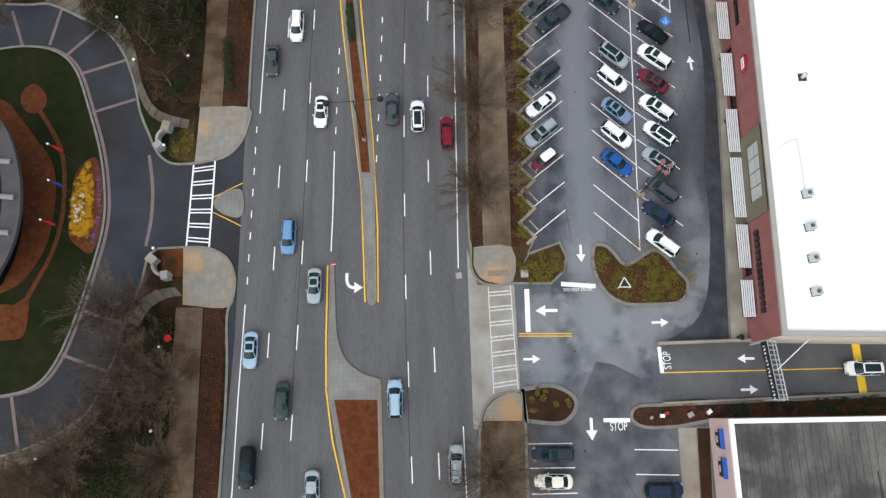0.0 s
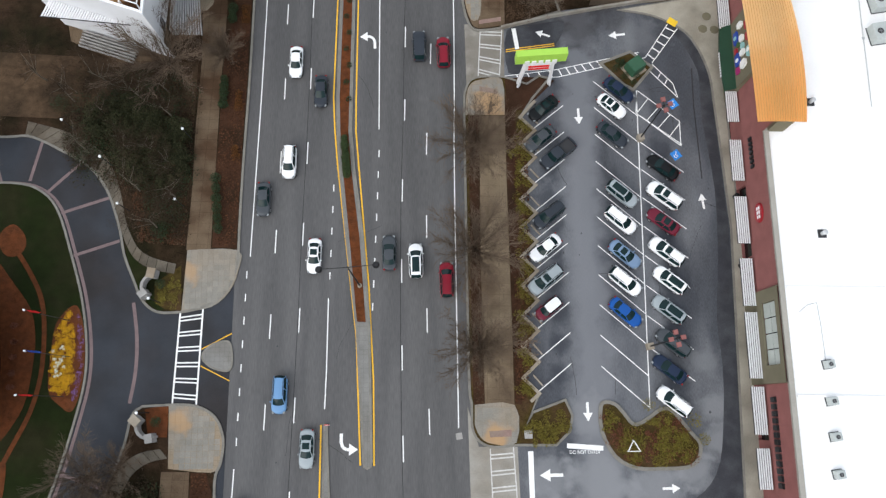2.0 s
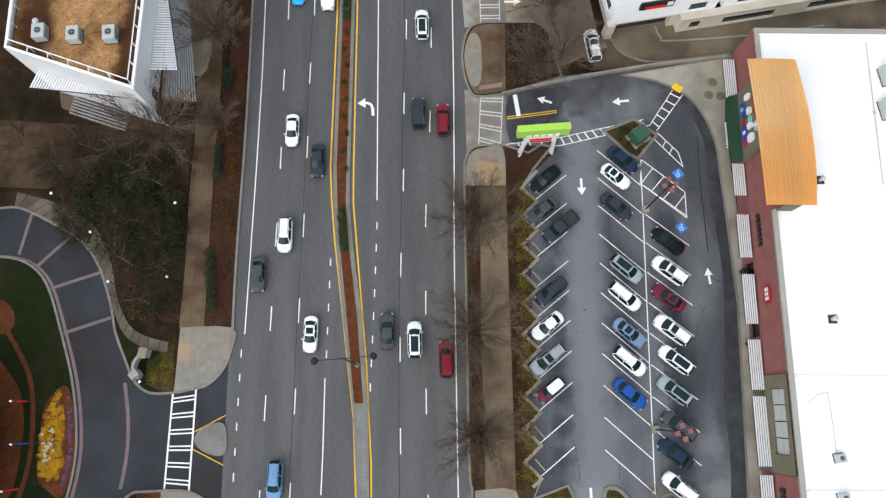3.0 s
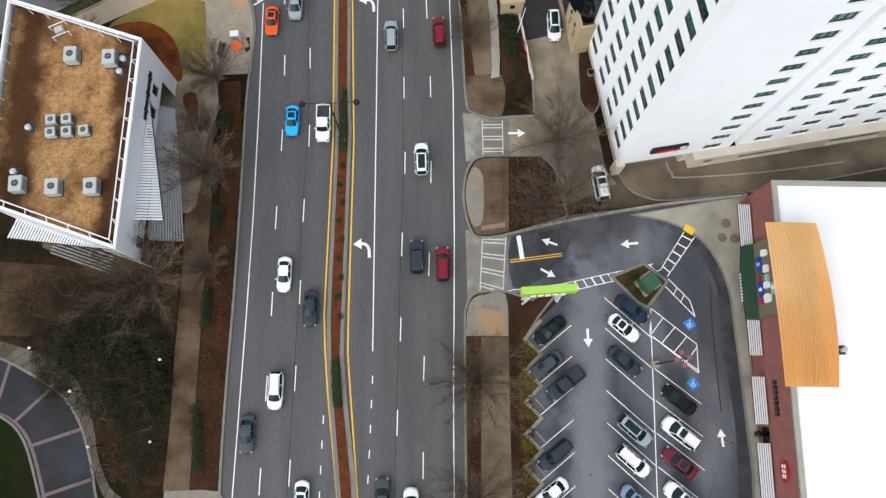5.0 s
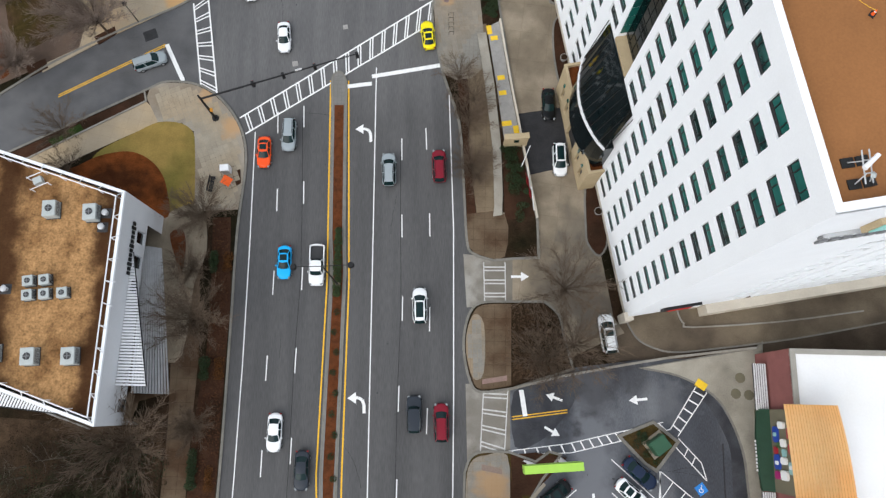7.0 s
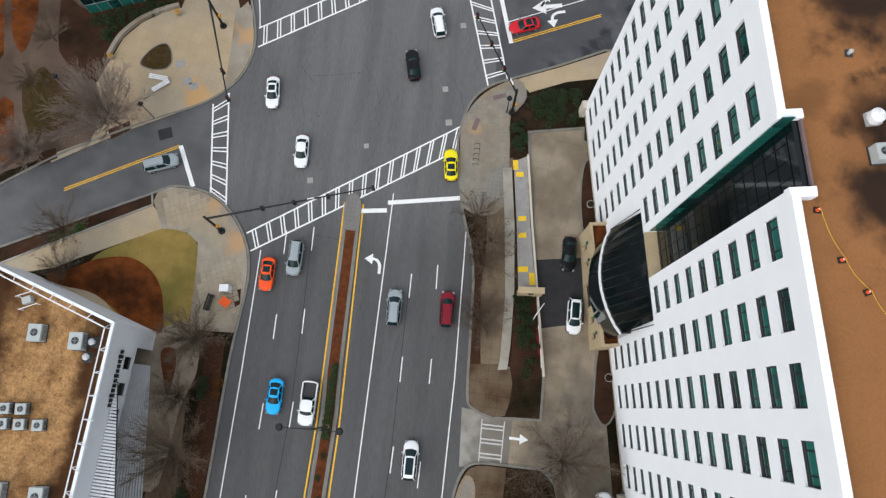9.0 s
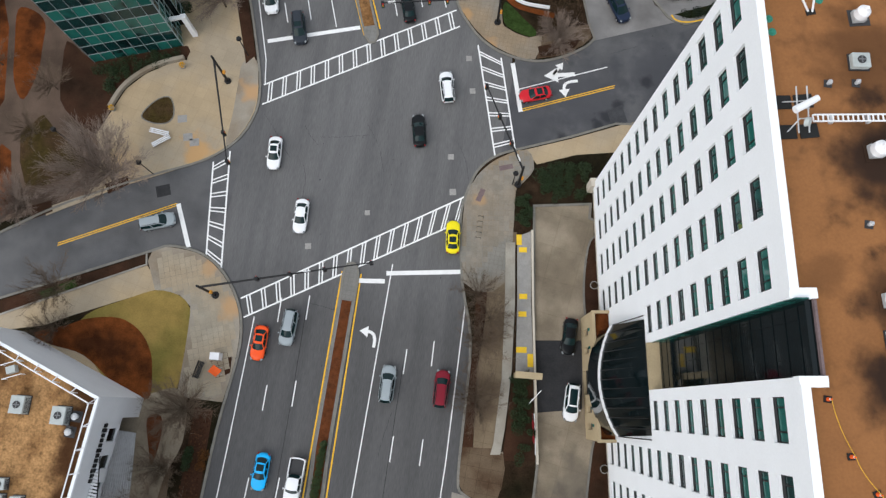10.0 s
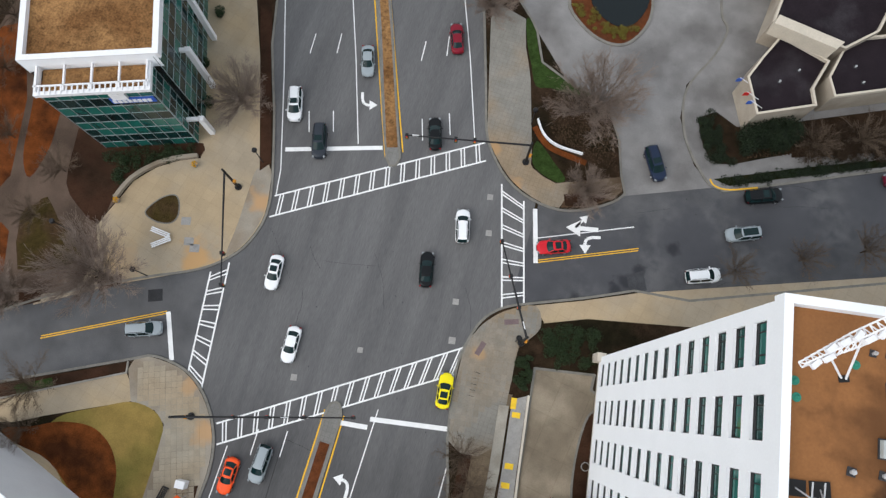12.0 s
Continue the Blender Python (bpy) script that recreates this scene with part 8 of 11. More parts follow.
# ---- vehicles ----
def lofted(bm, rings, close=True):
    """Skins rings of equal length, each a list of points."""
    vs = [[bm.verts.new(p) for p in r] for r in rings]
    for a, b in zip(vs, vs[1:]):
        for k in range(len(a) - 1):
            bm.faces.new((a[k], a[k + 1], b[k + 1], b[k]))
    if close:
        bm.faces.new(vs[0][::-1])
        bm.faces.new(vs[-1])
    return bm


def car_model(name, label, length, width, belt, roof, hood, deck, shield, back, bottom=0.24, bed=None, glass_roof=False, rails=False, rake=0.5, wagon=False, sunroof=False, boxy=0.0):
    """A car along +x: hood and deck heights, where the windscreen starts (shield) and the rear glass ends (back), as shares of the length from its nose."""
    car = thing(name, label, "car")
    L, w = length, width / 2
    nose = L / 2

    def X(t):
        return nose - L * t

    def bow(t, y):
        """How far the rounded ends draw back at y."""
        k = (abs(y) / w) ** 2.2 * (0.52 - 0.38 * boxy)
        return -k * max(0, 1 - t / 0.17) + k * 0.75 * max(0, 1 - (1 - t) / 0.14)
    stations = [(0.0, 0.72 + 0.18 * boxy, 0.50), (0.008, 0.82 + 0.1 * boxy, 0.60), (0.03, 0.91, hood - 0.13), (0.075, 0.955, hood - 0.05), (0.15, 0.985, hood), (shield - 0.02, 1.0, belt - 0.02), (shield + 0.05, 1.0, belt),
                (0.5, 1.0, belt), (min(back, 0.90), 0.985, belt if wagon else max(deck, belt - 0.05)), (0.93, 0.965, deck), (0.97, 0.93, deck - 0.05), (0.992, 0.84, deck - 0.2), (1.0, 0.76, 0.55)]
    if bed:
        stations = [s for s in stations if s[0] < bed[0]] + [(bed[0], 1.0, belt), (bed[0] + 0.005, 1.0, 0.72), (bed[1], 1.0, 0.72), (bed[1] + 0.005, 0.98, deck), (1.0, 0.95, deck)]
    rings = []
    for t, k, h in stations:
        ww = w * k
        half = [(ww * 0.88, bottom), (ww * 0.985, bottom + 0.2), (ww, h * 0.66), (ww * 0.985, h - 0.12), (ww * 0.93, h - 0.03), (ww * 0.80, h + 0.005), (ww * 0.42, h + 0.03)]
        rings.append([(X(t) + bow(t, y), y, z) for y, z in half] + [(X(t), 0, h + 0.04)] + [(X(t) + bow(t, y), -y, z) for y, z in half[::-1]])
    body = part("body", lofted(bmnew(), rings), M_PAINT, car)
    for p in body.data.polygons:
        p.use_smooth = True
    body.data.set_sharp_from_angle(angle=radians(42))
    if bed:
        for s in (-1, 1):
            part("bed_side", box(bmnew(), ((X(bed[0]) + X(bed[1])) / 2, s * (w - 0.07), (0.7 + deck) / 2 + 0.02), (abs(X(bed[1]) - X(bed[0])), 0.13, deck - 0.62)), M_PAINT, car)
        part("bed_liner", box(bmnew(), ((X(bed[0]) + X(bed[1])) / 2, 0, 0.78), (abs(X(bed[1]) - X(bed[0])) - 0.05, width - 0.28, 0.06)), M_CHARCOAL, car, "dark truck bed liner")
    # the glasshouse: a lower ring at the belt, an upper ring under the roof
    wb, wr = w * 0.93, w * (0.68 + 0.08 * boxy)
    rb = bed[0] if bed else back
    tail = 0.055 if (wagon or bed) else 0.13 * rake / 0.5
    b0, b1 = X(shield), X(rb)
    r0, r1 = X(shield + (0.15 if not boxy else 0.06)), X(rb - tail)
    zb, zr = belt - 0.02, roof - 0.05
    xs = (b0 + b1) / 2

    def grid(name, rows2, material, parent, label=""):
        bm = lofted(bmnew(), rows2, False)
        ob = part(name, bm, material, parent, label)
        for p in ob.data.polygons:
            p.use_smooth = True
        return ob

    def arc(x, y, z, bulge, crown):
        return [Vector((x + bulge * (1 - f * f), y * f, z + crown * (1 - f * f))) for f in (1, 0.5, 0, -0.5, -1)]
    crown = 0.05
    roof_rows = [arc(r0, wr * 0.95, zr, 0.10, crown), arc(r0 - 0.25, wr, zr + 0.035, 0.05, crown), arc((r0 + r1) / 2, wr * 1.02, zr + 0.05, 0, crown), arc(r1 + 0.3, wr * 0.98, zr + 0.035, -0.03, crown), arc(r1, wr * 0.92, zr - 0.01, -0.08, crown)]
    grid("roof", roof_rows, M_PAINT, car)
    low_f, low_r = arc(b0, wb * 0.90, zb, 0.20, 0.05), arc(b1, wb * 0.86, zb, -0.14, 0.05)
    grid("windscreen", [low_f, [a.lerp(b, 0.5) + Vector((0, 0, 0.02)) for a, b in zip(low_f, roof_rows[0])], roof_rows[0]], M_CARGLASS, car, "dark windscreen")
    grid("rear_window", [roof_rows[-1], [a.lerp(b, 0.5) + Vector((0, 0, 0.02)) for a, b in zip(low_r, roof_rows[-1])], low_r], M_CARGLASS, car, "dark rear window")
    for s in (1, -1):
        k = 0 if s > 0 else -1
        top = [r[k] for r in roof_rows]
        base = [low_f[k]] + [Vector((x, s * wb * f, zb)) for x, f in ((b0 + (xs - b0) * 0.4, 0.99), (xs, 1.0), (b1 + (xs - b1) * 0.4, 0.98))] + [low_r[k]]
        mid = [t.lerp(b, 0.08) for t, b in zip(top, base)]
        for i, j in ((0, 2), (2, 4)):
            grid("side_window", [base[i:j + 1], mid[i:j + 1]], M_CARGLASS, car)
        for p, q, name in ((top[0], base[0], "pillar"), (top[2], base[2], "pillar"), (top[4], base[4], "pillar")):
            part(name, tube(bmnew(), p, q, 0.045, 0.06, 5), M_PAINT, car)
        grid("roof_edge", [mid, [t + Vector((0, 0, 0.012)) for t in top]], M_PAINT, car)
        part("mirror", box(bmnew(), (b0 - 0.30, s * (w + 0.08), belt + 0.03), (0.13, 0.18, 0.13)), M_PAINT, car)
        part("headlight", box(bmnew(), (X(0.045), s * w * 0.74, hood - 0.15), (0.30, w * 0.22, 0.09), -s * 32), M_HEAD, car, "clear headlight")
        part("tail_lamp", box(bmnew(), (X(0.972), s * w * 0.74, deck - 0.13), (0.16, w * 0.24, 0.13), s * 24), M_TAIL, car, "red tail lamp")
        if rails:
            part("roof_rail", tube(bmnew(), (r0 - 0.3, s * wr * 0.88, roof + 0.05), (r1 + 0.2, s * wr * 0.88, roof + 0.05), 0.03, 0.03, 5), M_DARKMETAL, car, "dark roof rail")
        for t in (0.185, 0.80):
            wheel = part("wheel", tube(bmnew(), (X(t), s * (w - 0.20), 0.34), (X(t), s * (w + 0.015), 0.34), 0.34, 0.33, 14), M_BLACK, car, "black tyre")
            part("rim", tube(bmnew(), (X(t), s * (w - 0.02), 0.34), (X(t), s * (w + 0.03), 0.34), 0.22, 0.19, 10), M_RIM, wheel, "alloy rim")
    if glass_roof or sunroof:
        a, b = (r0 - 0.12, r1 + 0.35) if glass_roof else (r0 - 0.22, r0 - 1.0)
        rows2 = [[(x, wr * 0.74 * f, roof + 0.012 + crown * (1 - f * f * 0.55)) for f in (1, 0.5, 0, -0.5, -1)] for x in (a, (a + b) / 2, b)]
        grid("sunroof", rows2, M_CARGLASS, car, "dark sunroof")
    part("grille", box(bmnew(), (X(0.004), 0, 0.52), (0.06, width * 0.42, 0.16)), M_CHARCOAL, car)
    part("bumper", box(bmnew(), (X(0.995), 0, 0.40), (0.06, width * 0.55, 0.14)), M_CHARCOAL, car)
    part("underbody", box(bmnew(), (0, 0, 0.27), (L * 0.88, width * 0.84, 0.16)), M_BLACK, car)
    return car


MODELS = {
    "sedan": car_model("sedan", "-", 4.85, 1.84, 0.93, 1.44, 0.86, 0.96, 0.30, 0.84),
    "coupe": car_model("sedan", "-", 4.6, 1.85, 0.90, 1.36, 0.83, 0.93, 0.33, 0.86, sunroof=True),
    "sunroof": car_model("sedan", "-", 4.85, 1.84, 0.93, 1.44, 0.86, 0.96, 0.30, 0.84, sunroof=True),
    "suv": car_model("suv", "-", 4.75, 1.90, 1.06, 1.68, 1.0, 1.02, 0.26, 0.985, wagon=True, rails=True),
    "panorama": car_model("suv", "-", 4.75, 1.90, 1.05, 1.66, 1.0, 1.02, 0.26, 0.985, wagon=True, glass_roof=True),
    "bigsuv": car_model("suv", "-", 5.1, 2.0, 1.12, 1.80, 1.08, 1.1, 0.25, 0.99, wagon=True, rails=True, sunroof=True),
    "mini": car_model("hatchback", "-", 3.85, 1.72, 0.95, 1.42, 0.88, 0.9, 0.27, 0.985, wagon=True),
    "jeep": car_model("suv", "-", 4.6, 1.88, 1.12, 1.80, 1.06, 1.1, 0.33, 0.985, wagon=True, boxy=1.0),
    "pickup": car_model("pickup_truck", "-", 5.6, 1.98, 1.12, 1.80, 1.08, 1.08, 0.27, 0.62, bed=(0.62, 0.965), boxy=0.7),
}
COLOURS = {
    "white": (0.80, 0.81, 0.82), "cream": (0.74, 0.71, 0.62), "silver": (0.30, 0.34, 0.36), "grey": (0.055, 0.062, 0.07), "dark grey": (0.028, 0.034, 0.044), "black": (0.004, 0.005, 0.006),
    "dark blue": (0.012, 0.022, 0.05), "light blue": (0.13, 0.26, 0.45), "steel blue": (0.16, 0.24, 0.36), "bright blue": (0.008, 0.075, 0.30), "sky blue": (0.01, 0.42, 0.86), "red": (0.55, 0.015, 0.025),
    "dark red": (0.19, 0.008, 0.02), "maroon": (0.13, 0.012, 0.028), "orange-red": (0.85, 0.09, 0.015), "yellow": (0.85, 0.72, 0.01), "dark green": (0.03, 0.045, 0.042), "pale blue": (0.30, 0.42, 0.52),
}
WORDS = {"sedan": "sedan", "coupe": "coupe", "sunroof": "sedan with a sunroof", "suv": "sport utility car", "panorama": "glass-roofed utility car", "bigsuv": "large utility car", "mini": "small hatchback",
         "jeep": "boxy off-road car", "pickup": "pickup truck"}
used = set()


def car(kind, colour, p, turn, where, group, z=0.0):
    """Places a car with its nose along turn (degrees, 90 is north)."""
    model = MODELS[kind]
    m = pose(p[0], p[1], z, 0, 0, turn)
    if kind in used:
        ob = copy_thing(model, m)
    else:
        ob = model
        used.add(kind)
        ob.matrix_world = m
    tagged(ob, f"{colour} {WORDS[kind]} {where}", "car", group)
    for o in ob.children_recursive:
        o.color = (*COLOURS["white" if kind == "mini" and o.name.startswith("roof") else colour], 1)
    return ob


PARK, ROAD = "cars in the parking lot", "cars on the boulevard"
# slanted west row: noses to the south-west
for kind, colour, p in (("sunroof", "black", (15.75, 61.80)), ("sedan", "grey", (15.13, 57.33)), ("pickup", "dark grey", (17.44, 55.04)), ("suv", "dark grey", (15.74, 46.32)),
                        ("sedan", "white", (15.07, 41.81)), ("bigsuv", "silver", (14.84, 37.49)), ("mini", "maroon", (15.03, 33.67))):
    car(kind, colour, p, 218, "in a slanted bay", PARK, 0.012)
# middle rows
for kind, colour, p in (("sedan", "dark blue", (26.48, 64.42)), ("coupe", "white", (25.34, 61.99)), ("sedan", "dark grey", (25.12, 57.76)), ("panorama", "silver", (25.82, 49.12)),
                        ("suv", "white", (25.36, 45.44)), ("sunroof", "steel blue", (25.57, 40.77)), ("suv", "white", (25.34, 37.08)), ("sedan", "bright blue", (25.06, 33.05))):
    car(kind, colour, p, 318, "in a slanted bay", PARK, 0.012)
for kind, colour, p in (("sedan", "black", (31.65, 52.84)), ("bigsuv", "white", (31.42, 48.83)), ("sunroof", "maroon", (31.05, 45.22)), ("bigsuv", "white", (31.03, 41.04)),
                        ("panorama", "white", (31.14, 37.22)), ("panorama", "silver", (30.67, 33.34)), ("suv", "grey", (30.84, 29.04)), ("sedan", "dark blue", (30.13, 25.68)), ("suv", "white", (30.24, 21.69))):
    car(kind, colour, p, 141, "in a slanted bay", PARK, 0.012)
# south lot and ramp
car("bigsuv", "dark grey", (14.23, -5.07), 180, "in a straight bay", PARK, 0.012)
car("sedan", "cream", (14.21, -8.35), 180, "in a straight bay", PARK, 0.012)
car("suv", "dark blue", (27.72, -9.55), 0, "in a straight bay", PARK, 0.012)
car("panorama", "white", (54.40, 4.78), 180, "crossing the yellow hump on the ramp", "", 0.02)
# hotel and side streets
car("sedan", "black", (17.05, 113.62), 270, "at the hotel entrance", "", 0.03)
car("panorama", "white", (18.26, 105.39), 270, "at the hotel entrance", "", 0.03)
car("bigsuv", "white", (23.45, 81.7), 97, "on the hotel drive under bare twigs", "", 0.025)
car("suv", "silver", (-39.22, 120.40), 21, "waiting on the side street", "")
car("coupe", "red", (8.48, 146.61), 200, "waiting at the stop bar", "")
car("panorama", "silver", (32.11, 155.78), 203, "on the side street", "")
car("suv", "white", (28.29, 148.65), 22, "beside the side-street kerb", "")
car("bigsuv", "black", (33.74, 161.81), 22, "by the side-street kerb", "")
car("suv", "maroon", (51.09, 169.65), 200, "by the side-street kerb", "")
car("bigsuv", "dark blue", (18.69, 161.96), 300, "on the pale concrete drive", "", 0.02)
# southbound lanes
for kind, colour, p, turn in (("sedan", "grey", (-22.69, 49.17), 270), ("sunroof", "white", (-15.61, 41.20), 268), ("suv", "light blue", (-19.52, 23.22), 269), ("sunroof", "silver", (-15.91, 16.62), 269),
                              ("sunroof", "pale blue", (-23.89, 8.36), 269), ("sedan", "dark green", (-19.59, 1.92), 269), ("bigsuv", "black", (-23.60, -6.06), 269), ("sedan", "silver", (-15.52, -8.85), 270),
                              ("sedan", "dark grey", (-15.30, 64.87), 270), ("sedan", "white", (-18.91, 69.42), 269), ("coupe", "sky blue", (-18.77, 91.18), 270), ("pickup", "white", (-14.43, 90.77), 270),
                              ("coupe", "orange-red", (-22.32, 106.65), 271), ("suv", "white", (-19.37, 54.38), 269),
                              ("suv", "silver", (-19.00, 109.13), 270), ("sunroof", "white", (-25.82, 132.36), 276), ("sedan", "white", (-20.43, 124.11), 274),
                              ("bigsuv", "white", (-31.35, 155.59), 287), ("bigsuv", "dark grey", (-26.28, 151.45), 287), ("sedan", "silver", (-23.79, 164.96), 288)):
    car(kind, colour, p, turn, "in a southbound lane", ROAD)
# northbound lanes
for kind, colour, p, turn in (("sedan", "grey", (-5.69, 41.46), 91), ("panorama", "white", (-2.15, 40.34), 91), ("suv", "dark red", (1.89, 37.75), 91), ("suv", "pale blue", (-5.31, 2.03), 91),
                              ("suv", "silver", (2.29, -6.08), 90), ("panorama", "white", (-0.80, 85.39), 91), ("suv", "dark red", (1.97, 70.62), 91), ("jeep", "dark grey", (-1.44, 71.64), 91),
                              ("suv", "silver", (-5.12, 104.11), 92), ("suv", "dark red", (1.75, 104.59), 92),
                              ("coupe", "yellow", (0.18, 124.40), 97), ("sedan", "black", (-6.74, 138.68), 103), ("suv", "white", (-3.90, 145.75), 105), ("sedan", "black", (-11.38, 157.25), 108), ("sedan", "dark red", (-12.73, 172.11), 110)):
    car(kind, colour, p, turn, "in a northbound lane", ROAD)


# ---- trees and plants ----
def grow(seed, height, spread, levels=4, forks=5, trunk=0.16, rise=0.55, first=0.22):
    """A leafless tree: tapered limbs that fork and bend, in a list of segments."""
    rnd = random.Random(seed)
    limbs, twigs = [], []

    def branch(p, d, length, r, level):
        q, n = p, 3 if level < levels else 2
        for s in range(n):
            d = (d + Vector((rnd.uniform(-0.16, 0.16), rnd.uniform(-0.16, 0.16), rnd.uniform(-0.05, 0.1)))).normalized()
            e = q + d * (length / n)
            ra, rb = r * (1 - 0.55 * s / n), r * (1 - 0.55 * (s + 1) / n)
            (limbs if level < 2 else twigs).append((q, e, ra, rb, 5 if level < 2 else 3))
            if level < levels and (s > 0 or level > 0):
                for _ in range(forks):
                    a = rnd.uniform(0, math.tau)
                    side = Vector((math.cos(a), math.sin(a), rnd.uniform(0.0, rise)))
                    nd = (d * rnd.uniform(0.35, 0.8) + side * rnd.uniform(0.5, 0.9)).normalized()
                    at = q + (e - q) * rnd.uniform(0.2, 1.0)
                    branch(at, nd, length * rnd.uniform(0.48, 0.72) * (spread / height if level == 0 else 1), rb * rnd.uniform(0.4, 0.62), level + 1)
            q = e
    branch(Vector((0, 0, 0)), Vector((0, 0, 1)), height * 0.62, trunk, 0)
    return limbs, twigs


def fast_tubes(name, segs, material, parent):
    """Many thin tapered tubes as one mesh."""
    verts, faces = [], []
    for a, b, r0, r1, n in segs:
        d = (b - a).normalized()
        s = d.cross(Vector((0, 0, 1)) if abs(d.z) < 0.9 else Vector((1, 0, 0))).normalized()
        t = d.cross(s)
        i = len(verts)
        for c, r in ((a, r0), (b, r1)):
            for k in range(n):
                w = k * math.tau / n
                verts.append(c + (s * math.cos(w) + t * math.sin(w)) * r)
        faces += [(i + k, i + (k + 1) % n, i + n + (k + 1) % n, i + n + k) for k in range(n)]
    me = bpy.data.meshes.new(name)
    me.from_pydata(verts, [], faces)
    me.materials.append(material)
    ob = new(name, me)
    ob.parent = parent
    return ob


class Copies:
    """Places copies of one model; the model itself stands at the first place."""
    def __init__(self, model):
        self.model, self.fresh = model, True

    def put(self, x, y, z, turn, size=1.0, group="", label=""):
        m = pose(x, y, z, 0, 0, turn)
        if self.fresh:
            ob, self.fresh = self.model, False
            ob.matrix_world = m
        else:
            ob = copy_thing(self.model, m)
        ob.scale = (size, size, size)
        return tagged(ob, label, "", group)


def vase(seed, height, radius, limbs_n=32, twigs_n=14, trunk=0.14, fork=2.2):
    """A leafless tree whose straight limbs fan out from one fork, each with side twigs."""
    rnd = random.Random(seed)
    limbs, twigs = [(Vector((0, 0, 0)), Vector((0, 0, fork)), trunk, trunk * 0.8, 7)], []
    for k in range(limbs_n):
        a = math.tau * k / limbs_n + rnd.uniform(-0.25, 0.25)
        reach = radius * rnd.uniform(0.35, 1.0)
        top = fork + (height - fork) * rnd.uniform(0.55, 1.0) * (1 - 0.45 * (reach / radius) ** 2)
        p = Vector((0, 0, fork * rnd.uniform(0.75, 1.15)))
        end = Vector((math.cos(a) * reach, math.sin(a) * reach, top))
        n, q, r = 5, p, trunk * rnd.uniform(0.2, 0.34)
        for s in range(n):
            e = p.lerp(end, (s + 1) / n) + Vector((rnd.uniform(-0.14, 0.14), rnd.uniform(-0.14, 0.14), 0.35 * math.sin(math.pi * (s + 1) / n)))
            r1 = r * 0.72
            limbs.append((q, e, r, r1, 5))
            d = (e - q).normalized()
            for _ in range(twigs_n if s else twigs_n // 3):
                at = q.lerp(e, rnd.uniform(0, 1))
                v = (d + Vector((rnd.uniform(-0.75, 0.75), rnd.uniform(-0.75, 0.75), rnd.uniform(-0.2, 0.5)))).normalized()
                length = radius * rnd.uniform(0.12, 0.32)
                m = at + v * length
                twigs.append((at, m, r1 * 0.5, r1 * 0.25, 3))
                for _ in range(4):
                    o = at.lerp(m, rnd.uniform(0.3, 1))
                    twigs.append((o, o + (v + Vector((rnd.uniform(-0.7, 0.7), rnd.uniform(-0.7, 0.7), rnd.uniform(-0.1, 0.4)))).normalized() * length * rnd.uniform(0.3, 0.6), 0.012, 0.006, 3))
            q, r = e, r1
    return limbs, twigs


def tree_model(label, shape, bark, twig):
    ob = thing("bare_tree", label, "tree")
    limbs, twigs = shape
    fast_tubes("trunk", limbs, bark, ob)
    fast_tubes("crown", [(a, b, max(r0, 0.011), max(r1, 0.007), n) for a, b, r0, r1, n in twigs], twig, ob)
    return ob


STREET = [Copies(tree_model("leafless street tree with a fine fan of brown limbs", vase(11 + s, 8.5, 5.4, 36, 11), M_BARK, M_TWIG)) for s in range(3)]
SPARSE = [Copies(tree_model("leafless tree with long dark spreading limbs", vase(51 + s, 6.5, 5.2, 20, 9, 0.16, 1.6), M_BARK, M_TWIG)) for s in range(3)]
WIDE = [Copies(tree_model("leafless spreading tree with pale grey limbs", grow(31 + s, height=9.0, spread=10.5, levels=3, forks=3, trunk=0.15, rise=0.4), M_PALETWIG, M_BRUSH)) for s in range(3)]
rng = random.Random(3)
for n, p in enumerate(((5.9, 55.2), (5.6, 41.08), (5.9, 28.54), (6.72, -7.00))):
    STREET[n % 3].put(p[0], p[1], 0.14, rng.uniform(0, 360), rng.uniform(1.12, 1.25), "street trees")
for n, p in enumerate(((6.63, 114.25), (6.62, 102.94), (4.58, 117.29), (6.15, 104.41), (5.81, 110.81))):
    SPARSE[n % 3].put(p[0], p[1], 0.14, rng.uniform(0, 360), rng.uniform(0.6, 0.8), "street trees")
CORNER = [Copies(tree_model("leafless tree with a wide pinkish-grey crown", vase(71 + s, 8.0, 5.0, 38, 13), M_BARK, M_PINKTWIG)) for s in range(2)]
for n, (p, s) in enumerate((((8.8, 166.2), 1.3), ((-46.1, 125.3), 1.3), ((-37.66, 153.54), 0.95), ((-57.45, 119.50), 0.75), ((10.5, 154.6), 0.7), ((-9.05, 177.2), 0.85))):
    CORNER[n % 2].put(p[0], p[1], 0.14, rng.uniform(0, 360), s, "corner trees")
# campus woods: trees spread over the litter, west of the pavement
woods = [(-41.87, 58.00), (-37.66, 56.11), (-34.79, 49.82), (-39.66, 50.78), (-36.87, 45.51), (-38.77, 3.62), (-34.33, 1.46), (-36.77, -3.28), (-41.61, -3.87), (-44.76, -7.15), (-38.85, 12.94), (-33.66, -7.33), (-41.77, 12.99), (-36.20, 7.11),
         (-49.94, 64.09), (-45.09, 61.59), (-39.95, 63.93), (-47.65, 56.88), (-40.78, 55.99), (-35.93, 61.45), (-35.38, 54.35), (-44.80, 66.45), (-54.18, 67.42), (-49.74, 65.44), (-42.67, 66.10), (-36.87, 65.37), (-35.84, 53.38)]
for n, p in enumerate(woods):
    WIDE[n % 3].put(p[0], p[1], 0.14, rng.uniform(0, 360), rng.uniform(0.55, 0.85), "campus trees")
